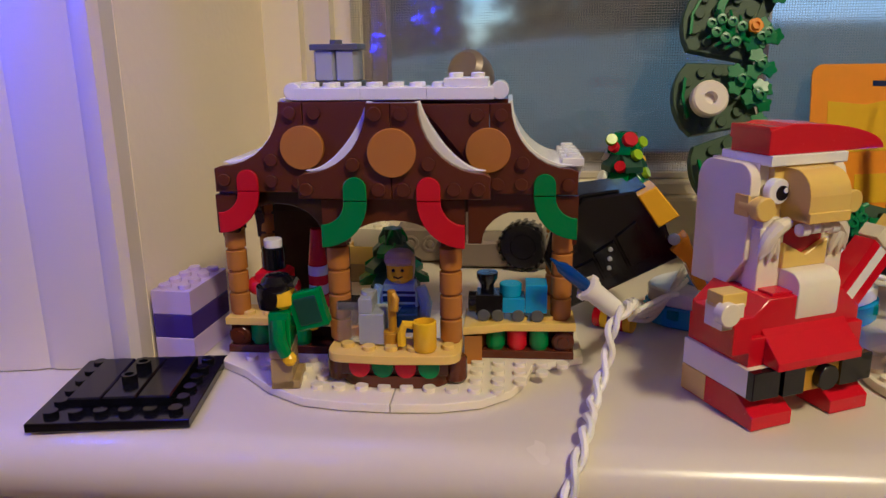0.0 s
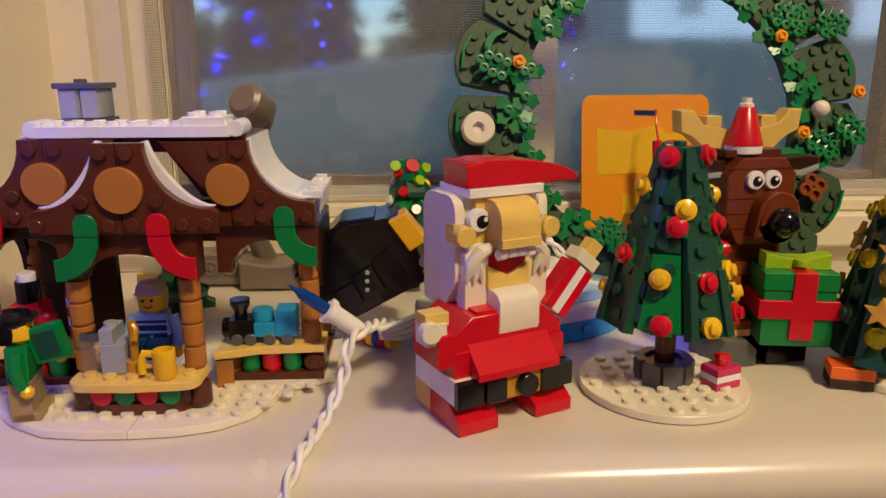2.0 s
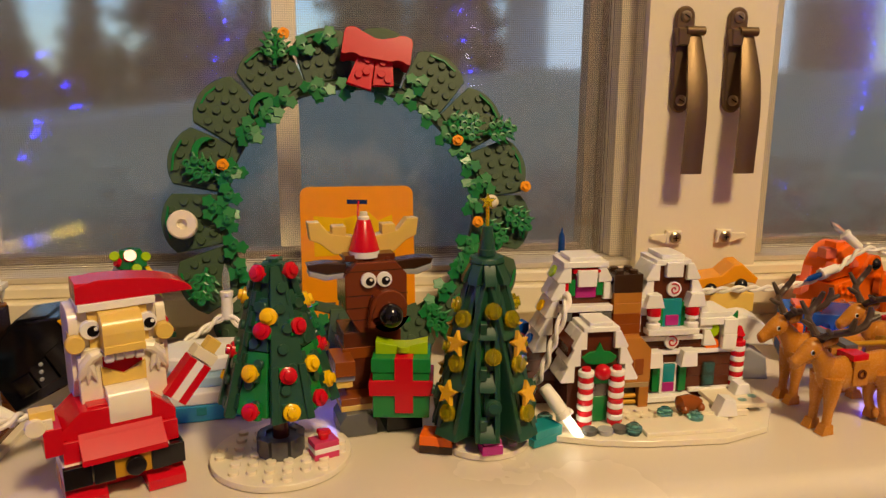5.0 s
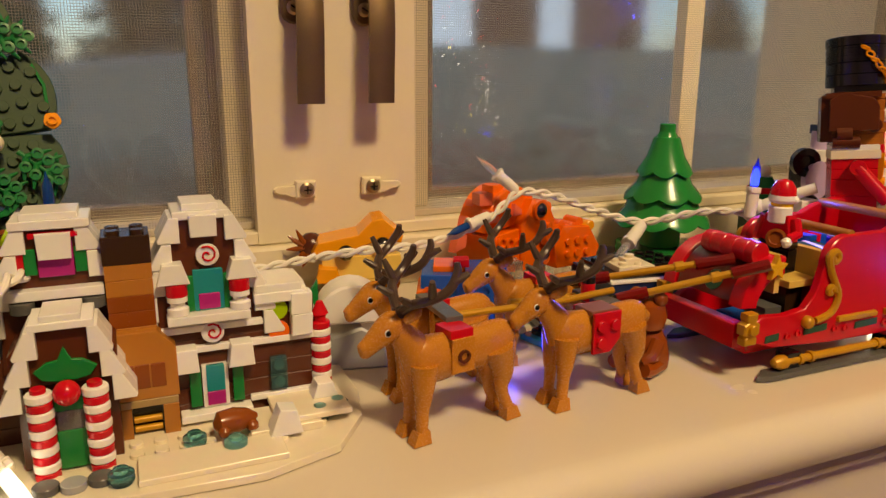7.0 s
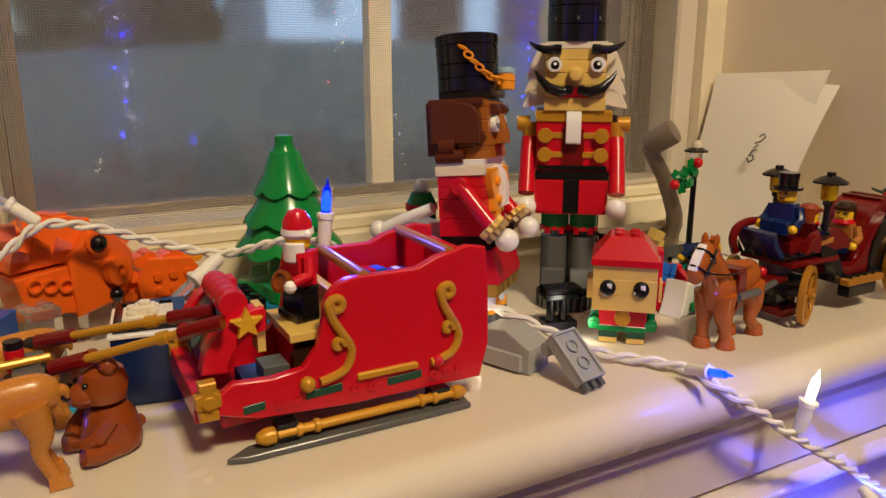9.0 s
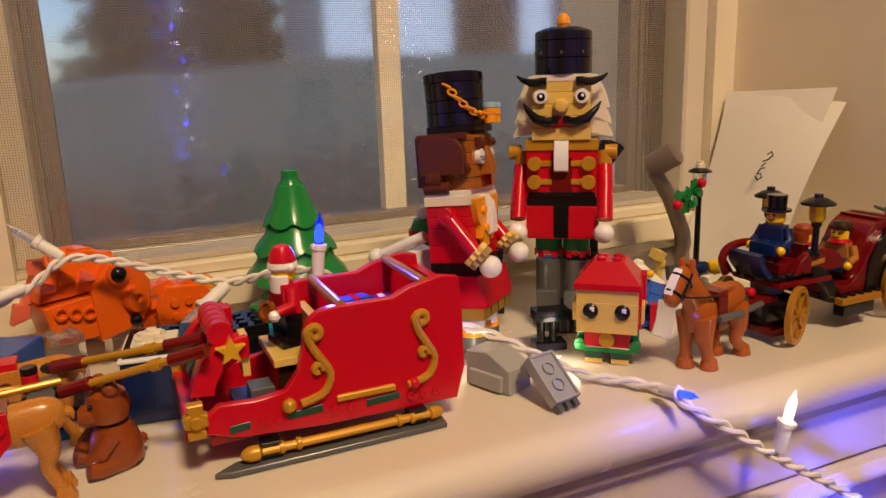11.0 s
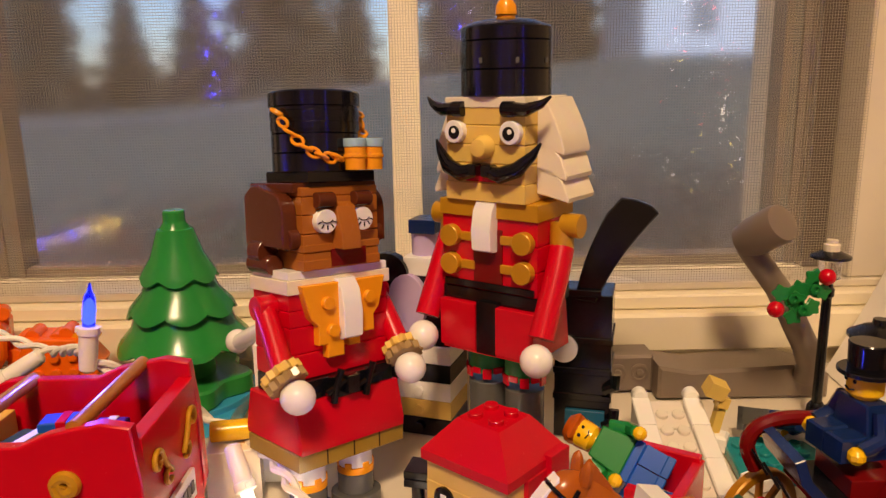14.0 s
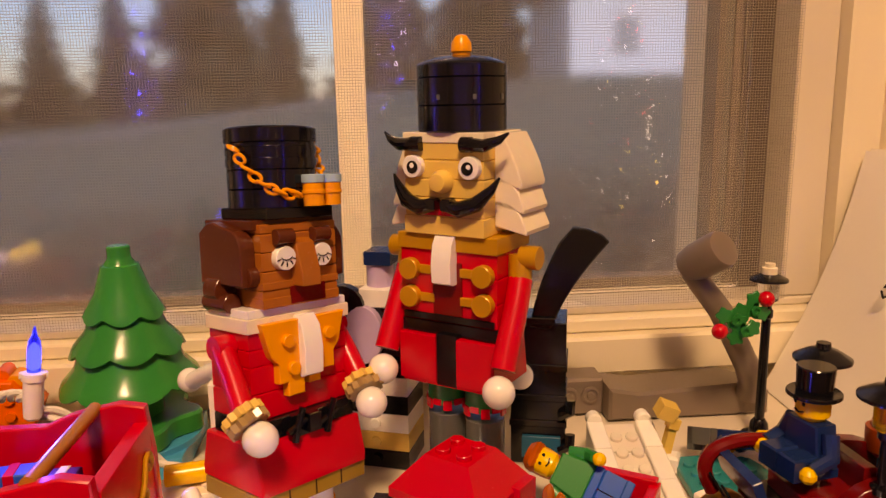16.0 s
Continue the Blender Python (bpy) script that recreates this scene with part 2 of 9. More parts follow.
class Kit:
    """One thing at a pose in metres; its pieces are placed in millimetres. whole: all pieces become one plain mesh."""

    def __init__(self, name, m, label, category, group="", whole=False, kind=""):
        self.name, self.whole, self.acc, self.mats = name, whole, [], []
        self.local, self.off = {}, I4
        self.tags, self.m = (label, category, group, kind), m
        if not whole:
            self.root = tagged(new(name), *self.tags)
            self.root.matrix_world = m

    def put(self, name, g, mat, m=I4, label="", under=None):
        if self.whole:
            if mat not in self.mats:
                self.mats.append(mat)
            self.acc.append((g, self.off @ m, self.mats.index(mat)))
            return None
        key = (id(g), mat.name)
        if key not in MESHES:
            MESHES[key] = (mesh_of(name, [(g, I4, 0)], [mat]), g)
        ob = new(name, MESHES[key][0])
        if label:
            ob["label"] = label
        ob.parent = under or self.root
        p = m.copy()
        p.translation = p.translation * 0.001
        ob.matrix_local = self.local[under.name].inverted() @ p if under else p
        self.local[ob.name] = p
        return ob

    def brick(self, x, y, z, nx, ny, h, mat, studs=True, name="", rz=0):
        """Corner at (x, y, z) mm; size in studs and plates."""
        name = name or (("plate" if h < 2.5 else "brick") if studs else "tile")
        return self.put(name, brick(nx, ny, h, studs), mat, at(x, y, z, 0, 0, rz))

    def box(self, x0, x1, y0, y1, z0, z1, mat, name="brick", b=0.25, label=""):
        return self.put(name, box(round(x1 - x0, 3), round(y1 - y0, 3), round(z1 - z0, 3), b), mat, at((x0 + x1) / 2, (y0 + y1) / 2, z0), label)

    def stud(self, x, y, z, mat, rx=0, ry=0, rz=0):
        return self.put("stud", lathe(STUD, 12), mat, at(x, y, z, rx, ry, rz))

    def done(self):
        if self.whole:
            self.root = tagged(new(self.name, mesh_of(self.name, self.acc, self.mats)), *self.tags)
            self.root.matrix_world = self.m
        return self.root


# ---- the setting: sill, window, walls, room ----
def bar(name, x0, x1, y0, y1, z0, z1, mat, parent=None, label="", kind="structure", b=1.0):
    g = slab(((x0, y0), (x1, y0), (x1, y1), (x0, y1)), z1 - z0, b)
    ob = new(name, mesh_of(name, [(g, at(0, 0, z0), 0)], [mat]))
    if parent:
        ob.parent = parent
        if label:
            ob["label"] = label
    else:
        tagged(ob, label, "", "", kind)
    return ob


nose = [(214, 0), (208, 0)] + [(208 + 12.5 * math.cos(radians(a)), -12.5 + 12.5 * math.sin(radians(a))) for a in range(105, 271, 15)]
apron = nose + [(210, -25.4), (211, -27.2), (209.4, -29.4), (206.8, -30.8), (206.6, -33), (212, -34), (212, -66), (216, -67.4), (216, -70), (208, -71)] + \
    [(209 - 5 * math.cos(radians(a)), -77.5 - 5.6 * math.sin(radians(a))) for a in range(-60, 91, 25)] + [(226, -84), (226, -90), (440, -90), (440, 0)]
g = prism(tuple(apron), 1600, 0.02)
sill = new("window_sill", mesh_of("window_sill", [(g, Matrix(((0, 1, 0, -350), (1, 0, 0, 0), (0, 0, 1, 0), (0, 0, 0, 1))), 0)], [TRIM]))
tagged(sill, "glossy white painted wooden window sill with rounded nosing", "window sill", kind="structure")

# reveals, casings and the wall round the window
bar("wall_left", -2400, -126, 262, 700, -90, 700, WALL)
bar("wall_right", 1066, 3400, 262, 700, -90, 700, WALL)
bar("wall_above", -2400, 3400, 262, 700, 700, 1500, WALL)
bar("wall_below", -2400, 3400, 228, 700, -900, -91, WALL)


def casing(name, x0, x1, mirror):
    """Fluted door-style casing, its profile across x."""
    w = x1 - x0
    prof = [(0, 0), (0, -9), (3, -11.5), (8, -11.5), (11, -9.5), (16, -10), (w * 0.36, -13), (w * 0.40, -11.5), (w * 0.44, -13.4), (w * 0.62, -16), (w * 0.66, -14.6), (w * 0.70, -16.4), (w - 12, -18.5), (w - 4, -19), (w, -15), (w, 0)]
    if mirror:
        prof = [(w - x, y) for x, y in prof]
    g = slab(tuple((x0 + x, 262 + y) for x, y in prof), 700, 0.2)
    return tagged(new(name, mesh_of(name, [(g, at(0, 0, 0.4), 0)], [TRIM])), "white painted fluted window casing", "", "", "structure")


casing("trim", -216, -126.3, True)
casing("trim", 1066.3, 1152, False)

# the rough outer pane is added to blur the outdoors like lens defocus
GLASS, DEFOCUS = clear("window_glass", "FFFFFF", 0.0, 1.0), clear("defocus_outer_glass", "FFFFFF", 0.085, 1.0)
DEFOCUS.node_tree.nodes["Principled BSDF"].inputs["Specular IOR Level"].default_value = 0.0
SEAL = paint("dark_sash_seal", "5C5048", 0.5, 0.1)
win = tagged(new("window_1"), "cream vinyl casement window with two sashes and insect screens", "window", "", "structure")
bar("window_frame", -126, 1066, 438, 500, 0.3, 11.6, SASH, win)
bar("window_frame", -126, 1066, 428, 500, 12, 33.4, SASH, win, b=1.6)
bar("window_frame", -126, 1066, 436, 500, 33.8, 41.5, SASH, win)
bar("window_frame", -126, 1066, 445, 500, 41.7, 46.5, TRIM, win)
bar("window_frame", -126, -105, 424, 500, 46.7, 700, SASH, win)
bar("window_frame", -105, -90, 434, 500, 46.7, 700, TRIM, win)
bar("window_frame", -90, -80, 446, 500, 46.7, 700, SASH, win)
bar("window_frame", 1021, 1043.6, 446, 500, 46.7, 700, TRIM, win)
bar("window_frame", 1044, 1066, 436, 500, 46.7, 700, SASH, win)
bar("window_post", 423.6, 500, 435, 500, 33.8, 700, SASH, win, "cream painted post between the sashes")
bar("window_post", 500.5, 521.5, 437, 500, 33.8, 700, SASH, win)
bar("sash_return", 411.5, 423.2, 457, 500, 46.7, 700, SASH, win)
bar("sash_return", 522, 536, 452, 500, 46.7, 700, SASH, win)
bar("sash_return", 1008, 1020.6, 470, 500, 46.7, 700, SEAL, win)
for a, c, mull, my in ((-80, 411.2, 167.5, 504), (536.4, 1007.6, 779, 492)):
    for glass, y0 in ((GLASS, 470), (DEFOCUS, 478)):
        pane = bar("pane", a, c, y0, y0 + 3, 46.7, 700, glass, win, b=0.1)
        pane.visible_shadow = False
    bar("mullion", mull - 8.5, mull + 8.5, my, my + 12, 46, 700, SASH, win)
    for x0 in (a, c - 15):
        bar("sash_edge", x0, x0 + 4.6, 483, 500, 46.7, 700, SEAL, win)
        bar("sash_edge", x0 + 5, x0 + 10, 485, 500, 46.7, 700, DGREY, win)
        bar("sash_edge", x0 + 10.4, x0 + 15, 483, 500, 46.7, 700, SEAL, win)
    bar("sash_edge", a + 15.4, c - 15.4, 484, 500, 46.7, 53, SEAL, win)
    # woven insect screen, wire by wire
    verts, faces = [], []
    def strand(x0, x1, z0, z1, y, r=0.125):
        o = len(verts)
        if x1 - x0 > z1 - z0:
            ring = [(0, -r, 0), (0, 0, r), (0, r, 0), (0, 0, -r)]
            ends = ((x0, z0), (x1, z0))
        else:
            ring = [(-r, 0, 0), (0, -r, 0), (r, 0, 0), (0, r, 0)]
            ends = ((x0, z0), (x0, z1))
        for ex, ez in ends:
            verts.extend([(0.001 * (ex + dx), 0.001 * (y + dy), 0.001 * (ez + dz)) for dx, dy, dz in ring])
        faces.extend([(o + i, o + (i + 1) % 4, o + 4 + (i + 1) % 4, o + 4 + i) for i in range(4)])
    a, c = (-80, 423) if a < 0 else (522, 1020.6)
    x = a + 1.0
    while x < c:
        strand(x, x, 46.8, 420, 441.0)
        x += 1.45
    z = 47.4
    while z < 420:
        strand(a, c, z, z, 441.25)
        z += 1.45
    me = bpy.data.meshes.new("insect_screen")
    me.from_pydata(verts, [], faces)
    me.materials.append(WIRE)
    scr = tagged(new("insect_screen", me), "fine grey woven insect screen", "insect screen", "", "stuff")

# unseen room behind the camera: dark floor cuts bounce, white ceiling adds fill
bar("floor", -2400, 3400, -3120, 228, -960, -900, FLOOR)
bar("ceiling", -2400, 3400, -3120, 700, 1500, 1560, CEIL)
bar("wall_west", -2460, -2400, -3120, 262, -900, 1500, WALL)
bar("wall_east", 3400, 3460, -3120, 262, -900, 1500, WALL)
bar("wall_south", -2400, 3400, -3180, -3120, -900, 1500, WALL)

# window furniture
def pull_handle(x, z):
    k = Kit("pull_handle", pose(x, 0.435, z), "antique bronze casement lock handle screwed to the post", "window handle", "lock handles on the post")
    k.put("back_plate", prism(tuple(arc(0, 6.5, 7.2, 190, 350, 8) + arc(0, 66, 7.2, 0, 180, 8)), 4, 1.2), METAL, at(0, -4, 0))
    rows = []
    for i in range(17):
        u = i / 16
        px, py, pz = 6.5 - 2.8 * u, -5 - 17 * math.sin(min(1, u * 1.5) * math.pi / 2), 57 - 100 * u
        w = 4.6 + 2.8 * min(1, i / 5)
        rows.append([(px - w, py + 0.6, pz), (px - w * 0.5, py - 0.6, pz), (px + w * 0.5, py - 0.6, pz), (px + w, py + 0.6, pz), (px + w, py + 2.6, pz), (px - w, py + 2.6, pz)])
    k.put("lever", rings(rows[::-1]), METAL, I4)
    k.put("pivot", cyl(3.2, 14, 16), METAL, at(-1, -7, 56, 0, 90))
    k.put("pivot_lug", prism(((-4, 46), (4, 46), (5, 58), (-5, 58)), 6, 0.8), METAL, at(-2.5, -9, 0))
    for zz in (8, 66):
        k.put("screw", lathe(((4.0, 0), (4.0, 0.8), (2.6, 2.0)), 14), SCREW, at(0, -4, zz, 90))
        k.put("screw_slot", box(4.4, 0.8, 0.3, 0.05), BLACK, at(0, -6.1, zz, 90, 30))
    return k.done()


def sash_latch(x, z, y, way):
    k = Kit("sash_latch", pose(x, y, z), "small painted sash stop with a crosshead screw", "latch", "sash stops on the post")
    k.put("tab", prism(((-6.5, -5), (5.5, -5), (5.5, 5), (-6.5, 5.4)), 4, 0.9), SASH, at(0, -4, 0))
    k.put("arm", prism(tuple((way * u, v) for u, v in ((3, -4.4), (9, -4.2), (12, -2.6), (16, -2.2), (18.4, -1.0), (18.6, 0.8), (16.6, 2.2), (8, 2.4), (3, 4))), 3, 0.5), SASH, at(0, -3, 0))
    k.put("screw", lathe(((4.4, 0), (4.4, 1.2), (3.0, 2.2)), 14), SCREW, at(0, -4, 0, 90))
    k.put("screw_slot", box(4.4, 0.9, 0.3, 0.05), BLACK, at(0, -6.3, 0, 90))
    k.put("screw_slot", box(0.9, 4.4, 0.3, 0.05), BLACK, at(0, -6.35, 0, 90))
    return k.done()


pull_handle(0.4487, 0.158)
pull_handle(0.4889, 0.158)
sash_latch(0.4520, 0.0655, 0.435, -1)
sash_latch(0.4920, 0.0655, 0.435, 1)


def crank(x, turn):
    """Folding window crank: housing on the sill, bent arm and round knob."""
    k = Kit("window_crank", pose(x, 0.405, 0.0005), "brown folding window crank with a round knob", "window crank", "window cranks")
    k.put("housing", prism(((-48, 1), (-22, 1), (-22, 20), (-48, 20)), 18, 1.2), CRANK, at(0, -3, 0))
    k.put("cover", prism(((-22, 1), (62, 0), (62, 12), (44, 17), (-6, 15), (-22, 18)), 26, 1.5), CRANK, at(0, -13, 0))
    for sx in (-40, -29):
        k.put("screw", lathe(((4.6, 0), (4.6, 1), (3.4, 1.4), (3.2, 0.7), (2.0, 0.7), (1.6, 1.6), (0.2, 1.8)), 18), CRANK, at(sx, -3, 11.5, 90))
    pts = tuple(turn)
    k.put("arm", tube(pts, tuple(6.4 - 1.0 * i / (len(pts) - 1) for i in range(len(pts))), 12), CRANK)
    return k, pts


k, pts = crank(0.925, ((50, -14, 12), (49, -18, 20), (44, -22, 30), (36, -24, 44), (27, -25, 60), (17, -25, 73), (11, -25, 81)))
k.put("knob", lathe(((4, 0), (7.6, 2), (8.8, 8), (9.0, 22), (8.2, 24), (6.0, 24.6)), 24), CRANK, at(10, -22, 81, 58, 0, 28))
k.done()
k, pts = crank(-0.002, ((-10, 8, 14), (-14, 0, 30), (-16, -8, 55), (-12, -15, 76), (-4, -21, 92), (0, -24, 99)))
k.put("knob", lathe(((5, 0), (9, 3), (10.5, 10), (9.5, 18), (7, 20)), 20), CRANK, at(0, -23, 100, 62, 0, -26))
k.done()

# ---- outdoors ----
LAWN = paint("dusk_lawn", "8A9484", 0.95, 0.5, 9, 0.8)
BARK, LEAF = paint("conifer_bark", "4A4038", 0.9, 0.3), paint("dark_conifer", "454E46", 0.9, 0.5, 20)
ROADM, SIDING = paint("pale_concrete", "B2B6B6", 0.85, 0.2), paint("white_siding", "E4E9EE", 0.7, 0.1)
BRICKM, SHRUB = paint("brown_garage_door", "4A3830", 0.8, 0.2), paint("winter_shrub", "A79A90", 0.9, 0.6, 30)


def lawn_z(x, y):
    """The lawn rises from the house, more to the east than to the west."""
    u = max(-0.34, min(0.3, x / max(y, 1)))
    top = 300 + (3000 if u < 0 else 1830) * u
    return -1050 + (top + 1050) * min(y, 22000) / 22000 + 0.004 * max(0, y - 22000)


def sheet(ys, us, lift=0.0):
    return rings([[(u * y, y, lawn_z(u * y, y) + lift) for u in us] for y in ys], False, False, False)


fan = tuple([-40, -6, -2, -1] + [-0.6 + 0.06 * i for i in range(21)] + [1, 2, 6, 40])
ob = new("ground", mesh_of("ground", [(sheet((720, 1400, 2500, 4500, 8000, 13000, 22000, 40000, 90000, 900000), fan), I4, 0)], [LAWN]))
tagged(ob, "grey-green lawn at dusk rising from the house", "lawn", "", "structure")
for ys, us in (((19800, 21900), [-2 + 0.1 * i for i in range(22)]), ((25000, 27000), [0.1 + 0.1 * i for i in range(20)])):
    tagged(new("road", mesh_of("road", [(sheet(ys, us, 30), I4, 0)], [ROADM])), "pale concrete driveway at dusk", "road", "", "structure")


def conifer(x, y, h, wide, seed):
    """Tapered trunk with drooping whorls of ragged needle clumps."""
    rnd = random.Random(seed)
    k = Kit("conifer", pose(x, y, lawn_z(x * 1000, y * 1000) / 1000), "dark evergreen tree across the lawn at dusk", "tree", "evergreens across the lawn")
    k.put("trunk", cone(0.03 * h * 1000, 30, h * 900, 8), BARK)
    verts, faces = [], []
    for i in range(1700):
        u = rnd.random() ** 1.25
        r = (1 - u) * wide * 1000 * rnd.uniform(0.2, 1.1) * (0.86 + 0.2 * math.sin(u * 40))
        a = rnd.uniform(0, 2 * math.pi)
        c = Vector((r * math.cos(a), r * math.sin(a), h * 1000 * (0.04 + 0.96 * u) - r * 0.22))
        s = h * 22 * rnd.uniform(0.5, 1.5)
        o = len(verts)
        for q in range(3):
            d = Vector((rnd.gauss(0, 1), rnd.gauss(0, 1), rnd.gauss(0, 0.9))) * s
            e = Vector((rnd.gauss(0, 1), rnd.gauss(0, 1), rnd.gauss(0, 0.9))) * s
            verts += [tuple(c + d), tuple(c + e), tuple(c - d)]
            faces.append((o + 3 * q, o + 3 * q + 1, o + 3 * q + 2))
    k.put("crown", Geo(tuple(verts), tuple(faces)), LEAF)
    return k.done()


for i, (az, d, h, wide) in enumerate(((-40, 36, 9, 3), (-33, 38, 8, 2.6), (-27, 34, 9, 2.4), (-21.5, 38, 5.6, 2.0), (-17, 44, 7, 2.4), (-10.8, 33, 10.5, 4.0), (-5.6, 40, 6.5, 1.9), (2.4, 36, 10.5, 3.0), (7.4, 40, 8.2, 2.2), (10.4, 38, 8.6, 2.2), (16.2, 46, 9.5, 1.7), (43, 50, 7, 3), (50, 48, 9, 3))):
    conifer(d * math.sin(radians(az)) + 0.5, d * math.cos(radians(az)), h, wide, i)
k = Kit("neighbour_house", pose(15.2, 27.5, lawn_z(15200, 27500) / 1000 - 0.1), "white sided neighbouring house with brown garage doors", "house")
k.box(-6900, 6900, 0, 7000, 0, 3500, SIDING, "wall", 20)
for i in range(16):
    k.box(-6930, 6930, -24, 6, 200 + 200 * i, 215 + 200 * i, SIDING, "siding_board", 2)
k.put("roof", prism(((-7400, 3500), (7400, 3500), (5600, 6200), (-5600, 6200)), 7800, 10), BRICKM, at(0, -500, 0))
for x0, x1 in ((-1700, 1300), (2900, 6600)):
    d = k.box(x0, x1, -90, -30, 0, 3100, BRICKM, "garage_door", 10)
    for i in range(4):
        k.put("door_panel", box(x1 - x0 - 200, 20, 640, 6), BRICKM, at((x0 + x1) / 2, -95, 60 + 760 * i), "", d)
k.box(-5200, -4300, -50, -20, 1000, 2300, paint("house_window_grey", "8F979C", 0.4, 0.1), "window", 8)
k.done()


def shrubbery(name, n, mat, seed, tall, size, label):
    verts, faces = [], []
    rnd = random.Random(seed)
    clumps = [(rnd.uniform(-3600, 5600), rnd.uniform(2500, 4200)) for _ in range(60)]
    for i in range(n):
        cx, cy = rnd.choice(clumps)
        x, y = cx + rnd.gauss(0, 190), cy + rnd.gauss(0, 150)
        c = Vector((x, y, lawn_z(x, y) + tall * rnd.random() ** 0.7))
        s = rnd.uniform(0.5, 1.4) * size
        o = len(verts)
        d, e = (Vector((rnd.gauss(0, 1), rnd.gauss(0, 1), rnd.gauss(0, 1))) * s for _ in range(2))
        verts += [tuple(c + d), tuple(c + e), tuple(c - d)]
        faces.append((o, o + 1, o + 2))
    tagged(new(name, mesh_of(name, [(Geo(tuple(verts), tuple(faces)), I4, 0)], [mat])), label, "shrubs", "", "stuff")


shrubbery("shrubs", 9000, SHRUB, 3, 480, 15, "reddish winter shrubs below the window")
shrubbery("dry_flower_heads", 2600, paint("dry_flower_heads", "B9AFA8", 0.9, 0.3, 30), 9, 560, 15, "pale dry flower heads among the shrubs")

# ---- loose bricks at the left end ----
k = Kit("brick_plate", pose(-0.1402, 0.2015, 0.0004, 0, 0, 7.5), "loose black toy plate with a raised tiled middle", "toy plate")
k.brick(0, 0, 0, 6.5, 6.5, 1, BLACK, False, "plate")
for i in range(6):
    for j in range(6):
        if i in (0, 5) or j in (0, 5):
            k.stud(6 + 8 * i, 6 + 8 * j, 3.1, BLACK)
for i in range(3):
    k.box(9.5 + 11.4 * i, 20.5 + 11.4 * i, 10, 43, 3.2, 6.8, BLACK, "tile", 0.5)
k.put("stud", lathe(((2.6, 0), (2.6, 3.0), (1.6, 3.0), (1.6, 0.6)), 14), BLACK, at(26, 22, 6.7))
k.put("stud", lathe(((2.6, 0), (2.6, 3.0), (1.6, 3.0), (1.6, 0.6)), 14), BLACK, at(27, 33, 6.7))
k.done()

k = Kit("brick_stack", pose(-0.124, 0.2605, 0.0004, 0, 0, -4), "stack of lavender and purple toy bricks on the sill", "toy bricks")
for i, c in enumerate((LAV, PURPLE, LAV)):
    k.brick(0, 0, 9.6 * i, 2, 4, 3, c)
k.done()


